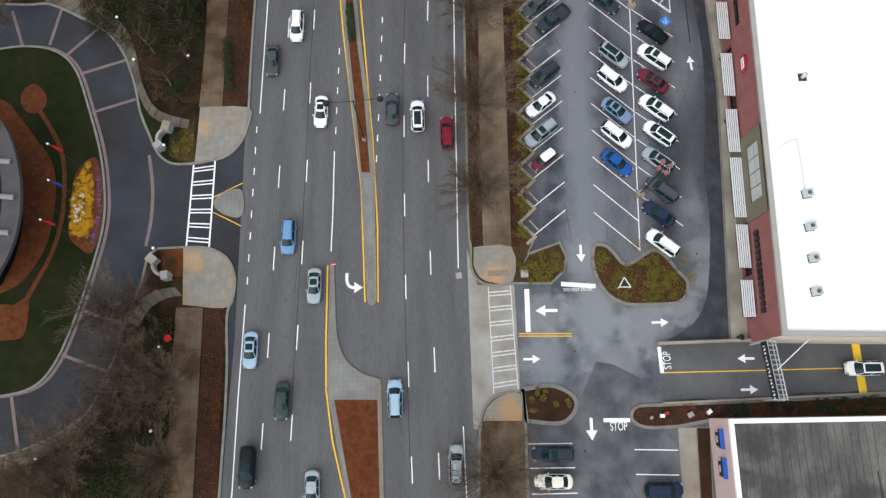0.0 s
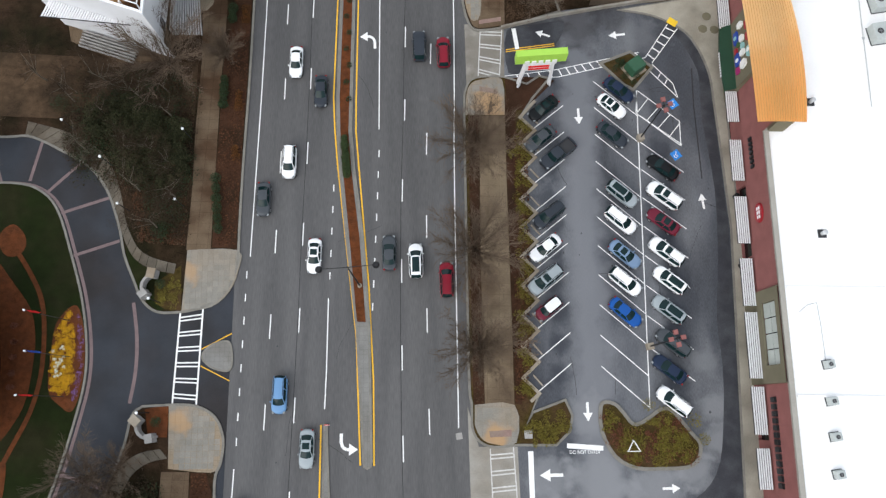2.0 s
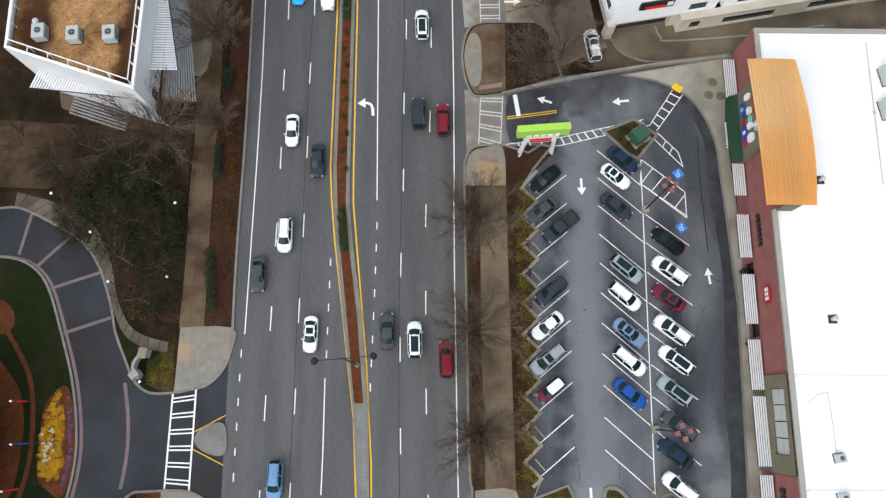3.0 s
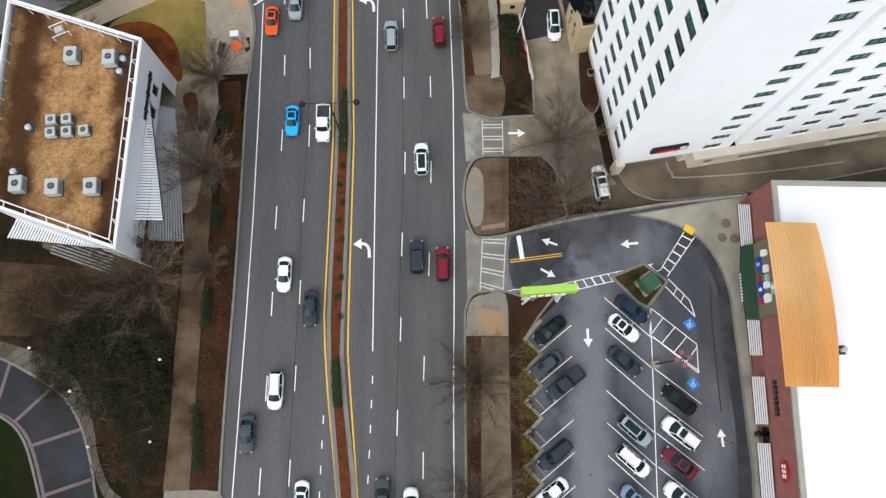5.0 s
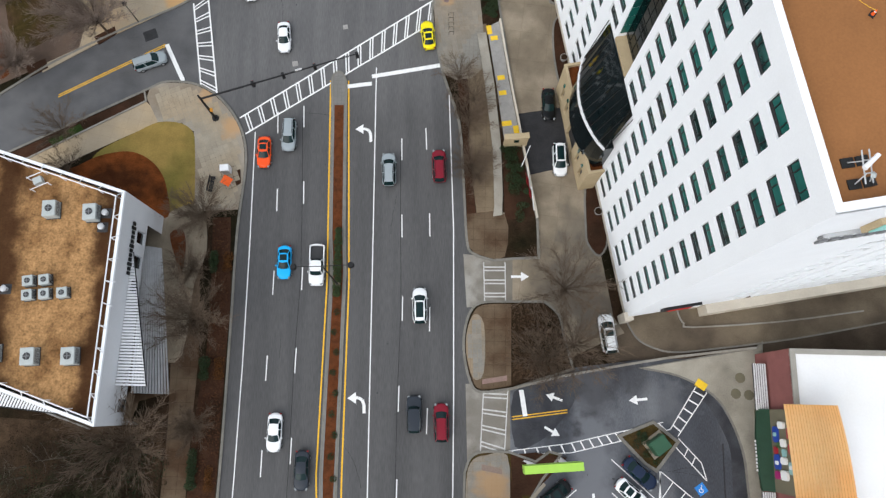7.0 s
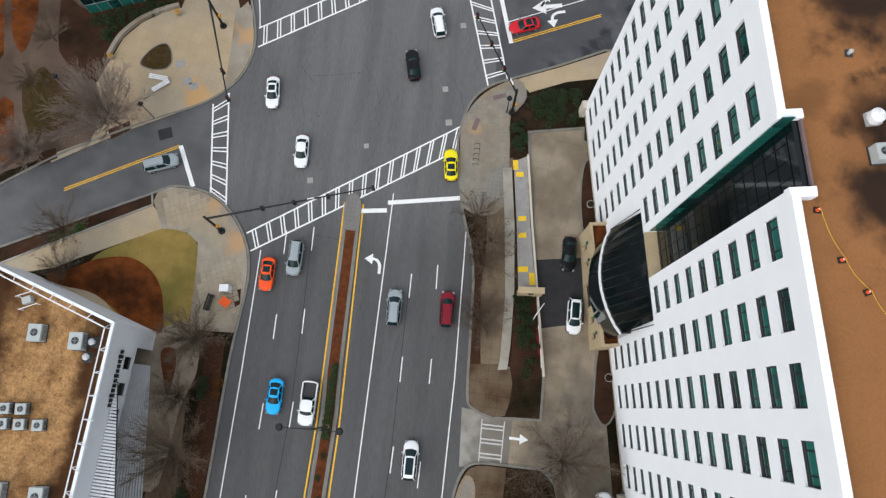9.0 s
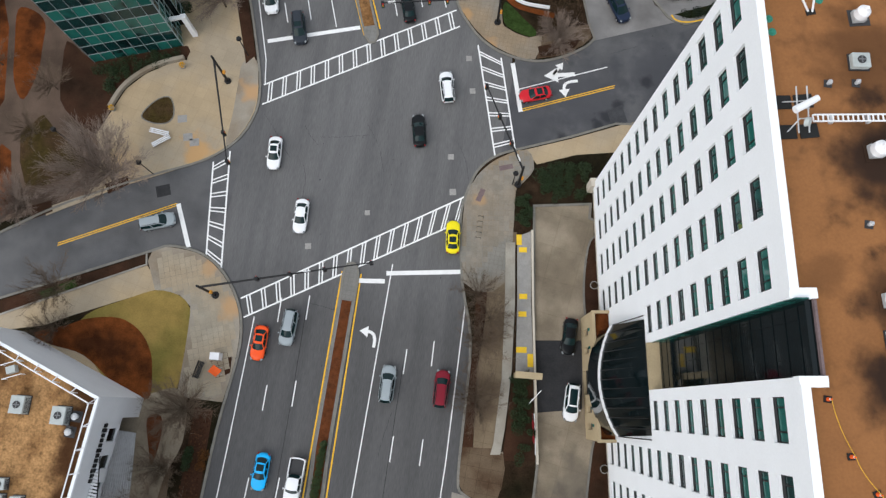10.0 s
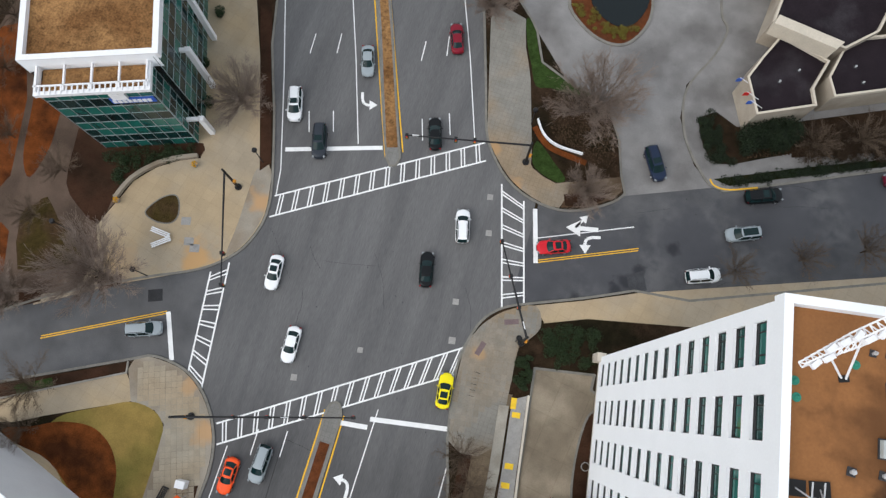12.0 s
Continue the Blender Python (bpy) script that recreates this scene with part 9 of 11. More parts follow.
for p, s in (((-36.0, 68.3), 1.6), ((-38.64, 14.78), 0.8), ((-42.24, 14.10), 1.1), ((-40.16, 7.18), 1.0), ((-45.81, -3.80), 1.1), ((-49.61, -7.07), 1.0), ((-43.6, -1.2), 0.9), ((-41.0, 1.8), 0.9), ((-47.6, -5.8), 0.9), ((-39.3, 9.6), 0.85), ((-36.4, 2.4), 0.8), ((-61.60, 56.51), 1.0), ((-49.64, 109.39), 0.8)):
    SPARSE[rng.randrange(3)].put(p[0], p[1], 0.14, rng.uniform(0, 360), s, "bare trees by the office")
for n, (p, s) in enumerate((((-29.3, 83.2), 1.05), ((-29.5, 97.2), 0.8), ((-28.7, 70.2), 0.65), ((-30.6, 90.0), 0.6), ((-33.6, 4.5), 0.8), ((-33.0, -5.0), 0.8))):
    STREET[n % 3].put(p[0], p[1], 0.14, rng.uniform(0, 360), s, "pavement trees")
for p, s in (((17.8, 87.2), 1.25), ((18.8, 80.0), 1.2), ((15.2, 78.2), 1.1), ((-59.20, 130.17), 0.6), ((-57.07, 120.40), 0.6),
             ((-58.24, 137.16), 0.6), ((-48.73, 104.11), 0.6), ((44.59, 173.35), 0.7), ((38.73, 171.10), 0.6), ((31.99, 150.40), 0.6), ((40.22, 154.54), 0.6), ((47.86, 158.11), 0.7), ((-74.08, 156.46), 0.8), ((-72.16, 148.69), 0.7), ((-66.98, 139.60), 0.6)):
    SPARSE[rng.randrange(3)].put(p[0], p[1], 0.14, rng.uniform(0, 360), s, "bare trees")


def leaves(name, spots, count, size, material, parent, seed=1, lift=(0.0, 1.0)):
    """Leaf clumps: small tilted quads scattered in ellipsoids (x, y, z, rx, ry, rz)."""
    rnd = random.Random(seed)
    verts, faces = [], []
    for x, y, z, rx, ry, rz in spots:
        for _ in range(count):
            while True:
                a, b, c = rnd.uniform(-1, 1), rnd.uniform(-1, 1), rnd.uniform(-0.6, 1)
                if a * a + b * b + c * c < 1:
                    break
            s = size * rnd.uniform(0.6, 1.4)
            q = Euler((rnd.uniform(-0.9, 0.9), rnd.uniform(-0.9, 0.9), rnd.uniform(0, 6.3))).to_matrix()
            i = len(verts)
            o = Vector((x + a * rx, y + b * ry, z + c * rz))
            verts += [o + q @ Vector(v) * s for v in ((-0.5, 0, 0), (0, -0.3, 0.08), (0.5, 0, 0), (0, 0.3, 0.08))]
            faces.append((i, i + 1, i + 2, i + 3))
    me = bpy.data.meshes.new(name)
    me.from_pydata(verts, [], faces)
    me.materials.append(material)
    ob = new(name, me)
    ob.parent = parent
    return ob


def shrub(name, label, spots, count, size, material, seed, category="shrub"):
    ob = thing(name, label, category)
    leaves("foliage", spots, count, size, material, ob, seed)
    bm = bmnew()
    for x, y, z, rx, ry, rz in spots[:12]:
        tube(bm, (x, y, 0.05), (x, y, z), 0.05, 0.02, 4)
    part("stem", bm, M_BARK, ob)
    return ob


def row_spots(a, b, n, r, h, seed=0):
    rnd = random.Random(seed)
    return [(*along(a, b, (k + 0.5) / n), 0.15 + h * 0.45, r * rnd.uniform(0.75, 1.2), r * rnd.uniform(0.8, 1.2), h * rnd.uniform(0.5, 0.7)) for k in range(n)]


# evergreen blocks in the median
for a, b in (((-12.0, 58.2), (-11.5, 52.3)), ((-11.75, 96.0), (-11.75, 86.6))):
    shrub("median_shrubs", "low dark evergreen hedge in the median", row_spots(a, b, 11, 0.58, 0.7, 4), 420, 0.15, M_LEAF_MID, 7, "hedge")
for k in range(9):
    p = along((-11.80, 84.58), (-11.63, 63.86), k / 8)
    shrub("low_shrub", "small sparse green shrub in the median", [(p[0] + 0.2 * (-1) ** k, p[1], 0.3, 0.45, 0.5, 0.25)], 120, 0.14, M_LEAF, 20 + k)
for n, (a, b, c) in enumerate((((-29.44, 52.97), (-28.58, 44.57), 6), ((-28.95, 67.30), (-28.95, 62.6), 5), ((-28.3, 78.6), (-28.35, 76.0), 3), ((-28.1, 92.6), (-28.1, 90.0), 3), ((-45.91, 158.31), (-45.58, 157.49), 2), ((-43.19, 152.76), (-42.87, 151.96), 2), ((-46.88, 166.51), (-46.48, 165.48), 2))):
    shrub("evergreen_shrub", "dark green rounded evergreen shrub", row_spots(a, b, c, 0.7, 1.2, n), 420, 0.16, M_LEAF, 40 + n)
for n, (a, b, c) in enumerate((((-26.5, 78.6), (-26.5, 76.0), 3), ((-26.9, 65.2), (-26.8, 62.4), 3), ((-26.2, 92.4), (-26.4, 90.2), 3), ((-27.0, 57.0), (-26.9, 55.0), 2), ((-28.0, -1.5), (-27.9, 3.0), 4))):
    shrub("amber_shrub", "low amber winter shrub in the kerb planter", row_spots(a, b, c, 0.7, 0.6, n), 200, 0.14, M_LEAF_AMBER, 140 + n)
# ivy and groundcover in the lot islands and verges
def scatter(name, label, outline_pts, n, r, h, count, size, material, seed):
    rnd = random.Random(seed)
    xs, ys = [p[0] for p in outline_pts], [p[1] for p in outline_pts]
    spots = []
    while len(spots) < n:
        x, y = rnd.uniform(min(xs), max(xs)), rnd.uniform(min(ys), max(ys))
        inside = False
        for (ax, ay), (bx, by) in zip(outline_pts, outline_pts[1:] + outline_pts[:1]):
            if (ay > y) != (by > y) and x < (bx - ax) * (y - ay) / (by - ay) + ax:
                inside = not inside
        if inside:
            spots.append((x, y, 0.15 + h * 0.4, r * rnd.uniform(0.5, 1.3), r * rnd.uniform(0.5, 1.3), h * 0.6))
    ob = tagged(leaves(name, spots, count, size, material, None, seed), label, "plants", kind="stuff")
    return ob


isl = [(21.80, 20.9), (22.8, 20.9), (25.2, 18.4), (28.6, 19.9), (30.2, 19.7), (32.7, 16.4), (32.2, 14.4), (25.3, 14.3), (22.95, 15.6), (21.7, 18.2)]
scatter("island_ivy", "yellow-green ivy on the lot island", isl, 46, 0.9, 0.5, 130, 0.17, M_LEAF_Y, 3)
scatter("island_russet", "russet leaves on the lot island", isl, 40, 0.9, 0.2, 90, 0.17, M_LEAF_RED, 4)
scatter("verge_ivy", "yellow-green ivy along the lot edge", [(10.76, 21.60), (12.13, 21.58), (12.39, 36.66), (12.43, 56.83), (10.89, 53.87), (10.51, 53.87), (11.93, 58.68)], 40, 0.7, 0.3, 70, 0.16, M_LEAF_Y, 5)
scatter("ramp_bed_plants", "dark green ground cover in the ramp bed", [(36.0, -0.9), (57.0, -0.6), (57.0, 1.1), (36.0, 0.5)], 46, 0.55, 0.35, 110, 0.15, M_LEAF, 210)
scatter("ramp_bed_leaves", "russet leaves in the ramp bed", [(25.4, -1.5), (57.0, -0.9), (57.0, 1.1), (25.4, 0.2)], 60, 0.6, 0.1, 60, 0.13, M_LEAF_RED, 211)
for n, (x, y, sx, mt) in enumerate(((28.4, -0.7, 0.55, M_METALWHITE), (29.0, -0.4, 0.5, M_SIGNRED), (32.0, -0.6, 0.7, M_STONE), (34.4, -0.3, 0.6, M_METALWHITE), (27.0, -0.9, 0.4, M_APRON))):
    tagged(part("utility_box", box(bmnew(), (x, y, 0.32), (sx, sx * 0.8, 0.4), 12 * n), mt), "small utility box in the mulch bed", "utility box")
for n, (x, y, r) in enumerate(((32.6, 19.2, 1.0), (33.6, 17.0, 0.8), (27.0, 21.3, 0.9), (29.0, 20.2, 1.1))):
    shrub("straggling_shrub", "straggling yellow-green shrub leaning over the kerb", [(x, y, 1.0, r, r, 0.6)], 150, 0.16, M_LEAF_Y, 300 + n)
for k in range(10):
    y0 = 23.0 + 3.98 * k
    shrub("ivy_clump", "yellow-green ivy clump in a kerb notch", [(12.25 + 0.03 * (y0 - 23), y0 + 0.15, 0.25, 0.75, 0.8, 0.2), (11.6 + 0.03 * (y0 - 23), y0 + 0.9, 0.22, 0.6, 0.9, 0.18)], 170, 0.15, M_LEAF_Y, 320 + k, "ivy")
scatter("verge_ivy_south", "yellow-green ivy at the lot entrance", [(11.64, 19.04), (16.65, 21.27), (17.11, 18.56), (14.91, 16.84), (11.91, 16.74)], 26, 0.7, 0.3, 90, 0.16, M_LEAF_Y, 6)
scatter("utility_ivy", "green ivy round the utility cabinet", [(25.10, 68.74), (28.09, 69.71), (30.73, 68.15), (28.78, 65.51)], 14, 0.6, 0.3, 90, 0.16, M_LEAF, 7)
scatter("entrance_plants", "low yellow-green plants on red mulch", [(11.66, 2.68), (14.56, 2.91), (16.67, 1.89), (16.96, 0.62), (11.87, -0.69)], 9, 0.5, 0.5, 110, 0.16, M_LEAF_Y, 8)
scatter("flowers", "yellow flowers in the curved bed", [(-47.37, 34.73), (-46.53, 31.04), (-46.06, 26.22), (-46.62, 23.48), (-48.60, 24.29), (-49.03, 25.48), (-49.01, 31.08)], 160, 0.45, 0.2, 110, 0.09, M_FLOWER_Y, 9)
scatter("violet_flowers", "violet flowers edging the curved bed", [(-46.59, 34.72), (-45.30, 31.02), (-45.10, 25.81), (-45.75, 22.30), (-46.05, 23.08), (-45.60, 26.22), (-45.92, 31.03)], 50, 0.3, 0.2, 24, 0.08, M_FLOWER_V, 31)
scatter("white_flowers", "cluster of white flowers in the bed", [(-49.23, 30.27), (-47.69, 30.25), (-47.28, 26.24), (-48.77, 25.87)], 26, 0.2, 0.4, 50, 0.1, M_FLOWER_W, 10)
scatter("sign_flowers", "small yellow and red winter flowers", [(-36.28, 37.46), (-33.43, 39.51), (-33.11, 34.58), (-35.72, 35.12)], 26, 0.5, 0.25, 60, 0.13, M_LEAF_Y, 11)
for n, area in enumerate(([(-40.36, 59.54), (-34.58, 59.44), (-33.55, 43.78), (-37.20, 44.71)], [(-41.38, 11.63), (-34.86, 13.01), (-33.19, -9.56), (-49.93, -9.29), (-41.90, 1.59)], [(-45.88, 68.52), (-35.28, 68.36), (-34.16, 52.94), (-39.84, 53.03), (-43.54, 60.28)], [(-53.62, 68.35), (-33.22, 68.25), (-32.49, 51.55), (-47.83, 51.63)])):
    scatter("undergrowth", "dark green undergrowth among the bare trees", area, 75, 1.6, 0.7, 80, 0.2, M_LEAF, 60 + n)
    scatter("dry_undergrowth", "olive-brown undergrowth among the bare trees", area, 60, 1.6, 0.6, 80, 0.2, M_LEAF_OLIVE, 160 + n)
    scatter("brush", "brown brush among the bare trees", area, 60, 1.5, 0.8, 90, 0.22, M_BRUSH, 80 + n)
scatter("evergreen_thicket", "dense dark olive evergreen thicket under bare limbs", [(-48.6, 60.6), (-46.6, 63.1), (-41.17, 64.1), (-33.9, 61.6), (-33.6, 51.2), (-40.2, 51.4), (-42.2, 54.8), (-45.2, 57.6)], 85, 1.5, 2.4, 330, 0.26, M_THICKET, 61)
scatter("south_thicket", "dark olive evergreen thicket beside the pavement", [(-37.2, 10.5), (-35.4, 11.0), (-35.0, -9.0), (-44.0, -9.3), (-42.8, -6.0), (-37.4, -1.5)], 45, 1.5, 1.8, 260, 0.26, M_THICKET, 62)


def litter(name, label, outline_pts, count, size, material, seed, z0=0.17):
    """Fallen leaves lying singly on the ground."""
    rnd = random.Random(seed)
    xs, ys = [p[0] for p in outline_pts], [p[1] for p in outline_pts]
    verts, faces = [], []
    while len(faces) < count:
        x, y = rnd.uniform(min(xs), max(xs)), rnd.uniform(min(ys), max(ys))
        inside = False
        for (ax, ay), (bx, by) in zip(outline_pts, outline_pts[1:] + outline_pts[:1]):
            if (ay > y) != (by > y) and x < (bx - ax) * (y - ay) / (by - ay) + ax:
                inside = not inside
        if not inside:
            continue
        a, r, w = rnd.uniform(0, math.tau), size * rnd.uniform(0.5, 1.5), rnd.uniform(0.3, 0.7)
        i, c, d = len(verts), math.cos(a) * r, math.sin(a) * r
        h = [z0 + rnd.uniform(0, 0.06) for _ in range(4)]
        verts += [(x - c, y - d, h[0]), (x + d * w, y - c * w, h[1]), (x + c, y + d, h[2]), (x - d * w, y + c * w, h[3])]
        faces.append((i, i + 1, i + 2, i + 3))
    me = bpy.data.meshes.new(name)
    me.from_pydata(verts, [], faces)
    me.materials.append(material)
    return tagged(new(name, me), label, "leaf litter", kind="stuff")


for n, (label, area, count, material) in enumerate((
        ("brown fallen leaves under the campus trees", [(-53.12, 71.05), (-33.0, 69.5), (-33.0, 43), (-39.5, 43.5), (-42.2, 50.5), (-50.5, 60.5)], 9000, M_LITTER),
        ("rust-red fallen leaves beside the slab walk", [(-41.0, 50.6), (-33.3, 49.8), (-33.1, 43.0), (-39.0, 43.7)], 1500, M_RUSTLITTER),
        ("brown fallen leaves on the south bank", [(-39.5, 11), (-34.5, 13), (-33.4, -9.5), (-52, -9.3), (-42, -1)], 6000, M_LITTER),
        ("rust-red leaves in the kerb planter", [(-29.3, 43), (-26.3, 43), (-25.9, 67), (-26.0, 84.7), (-26.6, 97), (-28.6, 97), (-28.3, 78.5), (-29.3, 59.4)], 3200, M_RUSTLITTER),
        ("brown leaves in the south kerb planter", [(-30.2, 13.8), (-28.4, 13.8), (-27.5, 8), (-27.4, -9.6), (-30.0, -9.6)], 1300, M_RUSTLITTER),
        ("brown leaves under the street trees", [(5.1, 22), (6.4, 21.8), (6.4, 40), (6.8, 60.8), (5.4, 60.8), (5.1, 40)], 900, M_LITTER),
        ("dark red leaves along the lot edge", [(10.3, 22), (11.9, 22), (12.7, 30), (13.3, 50), (13.2, 58), (11.6, 58.5)], 2600, M_RUSTLITTER),
        ("brown leaves on the bank by the hotel", [(11.2, 75.6), (18.3, 77.5), (17.2, 83.8), (15.4, 85.6), (11.3, 85.6)], 2600, M_LITTER),
        ("brown leaves under the corner tree", [(1.5, 168.2), (4.5, 161.5), (14.4, 159.4), (11, 167.4), (7.5, 169.0)], 2600, M_LITTER),
        ("brown leaves before the beige wall", [(30, 166.5), (37, 173.4), (50, 178.5), (51, 174.5)], 2200, M_LITTER))):
    litter("fallen_leaves", label, area, count, 0.12, material, 200 + n)
scatter("hedge_bed_plants", "dark evergreen shrubs before the hotel", [(10.57, 107.63), (13.00, 108.01), (14.63, 97.37), (11.94, 97.30)], 22, 0.9, 0.9, 200, 0.18, M_LEAF, 12)
scatter("corner_bed_plants", "dark evergreen planting at the hotel corner", [(10.53, 135.64), (16.51, 138.07), (17.84, 132.92), (11.02, 131.69)], 34, 1.0, 0.8, 200, 0.18, M_LEAF, 13)
scatter("kerb_hedge", "bright green clipped hedge", [(8.0, 131.3), (10.1, 132.2), (9.9, 130.28), (10.2, 127.6), (8.5, 127.2)], 16, 0.6, 0.9, 260, 0.15, M_LEAF, 14)
scatter("far_hedge", "large dark evergreen shrubs before the beige wall", [(29.3, 170.2), (31.25, 171.6), (34.2, 173.0), (36.6, 172.8), (36.3, 170.6), (32.5, 168.2), (29.8, 167.6)], 46, 1.2, 3.2, 420, 0.22, M_DARKLEAF, 15)
scatter("far_clipped_hedge", "clipped dark green hedge round the corner bed", [(22.9, 170.78), (25.1, 172.3), (26.2, 168.91), (26.98, 168.05), (28.8, 165.3), (26.94, 164.75), (25.65, 165.2), (24.33, 167.2)], 34, 0.8, 1.0, 260, 0.17, M_DARKLEAF, 19)
scatter("far_brush", "dense brown leafless brush before the wall", [(36.98, 172.74), (50.77, 177.90), (51.52, 172.89), (37.37, 168.50)], 90, 1.2, 2.2, 200, 0.2, M_BRUSH, 21)
scatter("far_verge_shrubs", "dark green and brown shrubs in the street verge", [(28.29, 162.67), (36.94, 166.64), (49.14, 172.15), (49.28, 171.24), (37.10, 165.75), (29.20, 162.11)], 50, 0.8, 0.7, 130, 0.18, M_DARKLEAF, 22)
scatter("bank_hedge", "dark shrubs at the foot of the bank", [(-53.80, 141.07), (-42.49, 146.32), (-41.81, 145.05), (-48.52, 140.55), (-51.25, 137.14)], 34, 0.9, 0.8, 160, 0.18, M_LEAF, 16)
scatter("pool_plants", "green and orange plants round the pool", [(1.37, 183.41), (3.72, 180.29), (7.47, 178.80), (10.62, 179.59), (12.43, 182.52), (11.02, 181.42), (7.81, 180.80), (4.82, 182.55)], 40, 0.5, 0.4, 120, 0.15, M_LEAF_Y, 17)


# ---- street furniture and small things ----
def street_lamp(p, turn, height=12.4, reach=3.3):
    ob = thing("street_lamp", "black double-armed street lamp in the median", "lamp", "median lamps", p[0], p[1], KERB_Z, turn)
    part("base", tube(bmnew(), (0, 0, 0), (0, 0, 0.5), 0.32, 0.28, 10), M_CONCRETE, ob, "round concrete base")
    part("pole", tube(bmnew(), (0, 0, 0.4), (0, 0, height), 0.12, 0.07, 8), M_DARKMETAL, ob)
    for s in (-1, 1):
        part("arm", tube(bmnew(), (0, 0, height - 0.3), (s * reach, 0, height), 0.05, 0.04, 6), M_DARKMETAL, ob)
        part("lamp_head", tube(bmnew(), (s * reach, 0, height - 0.2), (s * reach, 0, height + 0.12), 0.42, 0.30, 14), M_DARKMETAL, ob, "round black lamp head")


street_lamp((-9.59, 37.19), 4)
street_lamp((-11.64, 88.24), 2)


def lot_lamp(p):
    ob = thing("lot_lamp", "parking-lot lamp with four brown heads on a concrete base", "lamp", "lot lamps", p[0], p[1], 0.01)
    part("base", box(bmnew(), (0, 0, 0.45), (0.85, 0.85, 0.9), 8), M_CONCRETE, ob, "square concrete base")
    part("pole", tube(bmnew(), (0, 0, 0.9), (0, 0, 11.0), 0.10, 0.08, 8), M_DARKMETAL, ob)
    brown = M_BRICK
    for k in range(4):
        a = radians(90 * k + 10)
        part("arm", tube(bmnew(), (0, 0, 10.9), (0.5 * math.cos(a), 0.5 * math.sin(a), 10.95), 0.05, 0.05, 5), M_DARKMETAL, ob)
        part("lamp_head", box(bmnew(), (0.72 * math.cos(a), 0.72 * math.sin(a), 11.0), (0.55, 0.5, 0.28), 90 * k + 10), brown, ob, "red-brown lamp head")


lot_lamp((27.93, 28.60))
lot_lamp((29.04, 57.29))


def post_lamp(p):
    ob = thing("globe_lamp", "short dark post lamp with a white globe", "lamp", "globe lamps", p[0], p[1], 0.13)
    part("pole", tube(bmnew(), (0, 0, 0), (0, 0, 3.4), 0.07, 0.05, 6), M_DARKMETAL, ob)
    bm = bmnew()
    bmesh.ops.create_icosphere(bm, subdivisions=2, radius=0.19, matrix=Matrix.Translation((0, 0, 3.6)))
    part("globe", bm, M_STUCCO, ob, "white globe")


for p in ((-33.48, 48.43), (-40.89, 47.95), (-43.81, 54.49), (-34.62, -1.40), (-34.44, 8.66), (-48.14, -4.40), (-36.15, 21.32), (-35.83, 35.39), (-49.45, 59.82), (-33.14, 58.25)):
    post_lamp(p)


def path_lamp(base, top):
    ob = thing("path_lamp", "dark pavement lamp with a round head", "lamp", "pavement lamps", base[0], base[1], 0.13)
    part("pole", tube(bmnew(), (0, 0, 0), (0, 0, 4.6), 0.08, 0.06, 6), M_DARKMETAL, ob)
    part("lamp_head", tube(bmnew(), (0, 0, 4.5), (0, 0, 4.8), 0.38, 0.28, 12), M_DARKMETAL, ob)


for p in ((-54.13, 129.73), (-41.81, 126.99), (-32.83, 146.45), (0.92, 162.87), (7.08, 133.10)):
    path_lamp(p, None)


def mast(base, end, heads, signs=(), height=6.6):
    """A signal mast: a pole with a long arm that carries signal heads."""
    ob = thing("traffic_signal", "black mast-arm traffic signal at the crossing", "traffic signal", "crossing signals", base[0], base[1], 0.13)
    d = Vector((end[0] - base[0], end[1] - base[1]))
    part("footing", tube(bmnew(), (0, 0, 0), (0, 0, 0.3), 0.5, 0.45, 12), M_DARKMETAL, ob)
    part("pole", tube(bmnew(), (0, 0, 0.2), (0, 0, height + 0.5), 0.20, 0.15, 10), M_DARKMETAL, ob)
    part("arm", tube(bmnew(), (0, 0, height - 0.4), (d.x, d.y, height), 0.15, 0.08, 8), M_DARKMETAL, ob)
    turn = math.degrees(math.atan2(d.y, d.x))
    for t in heads:
        q = d * t
        head = part("signal_head", box(bmnew(), (q.x, q.y, height - 0.35), (0.42, 0.38, 1.15), turn), M_DARKMETAL, ob, "black three-light signal head")
        n = Vector((-d.y, d.x)).normalized() * 0.2
        for k, m in enumerate((M_BULBRED, M_AMBER, M_FOREST)):
            part("light", tube(bmnew(), (q.x + n.x, q.y + n.y, height + 0.02 - 0.36 * k), (q.x + n.x * 1.25, q.y + n.y * 1.25, height + 0.02 - 0.36 * k), 0.13, 0.13, 10), m, head)
    for t in signs:
        q = d * t
        part("street_sign", box(bmnew(), (q.x, q.y, height + 0.05), (0.9, 0.06, 0.5), turn), M_METALWHITE, ob, "blank white sign plate")
    part("pedestrian_signal", box(bmnew(), (0.3, 0.0, 2.8), (0.3, 0.4, 0.45)), M_AMBER, ob)


mast((-29.50, 111.89), (-8.93, 118.17), (0.33, 0.52, 0.72, 0.99), (0.62,))
mast((-34.76, 142.08), (-29.64, 128.14), (0.72, 0.99))
mast((1.70, 157.17), (-14.13, 153.57), (0.45, 0.60, 0.99), (0.92,))
mast((7.82, 133.17), (1.53, 143.98), (0.3, 0.62, 0.98), (0.12,))

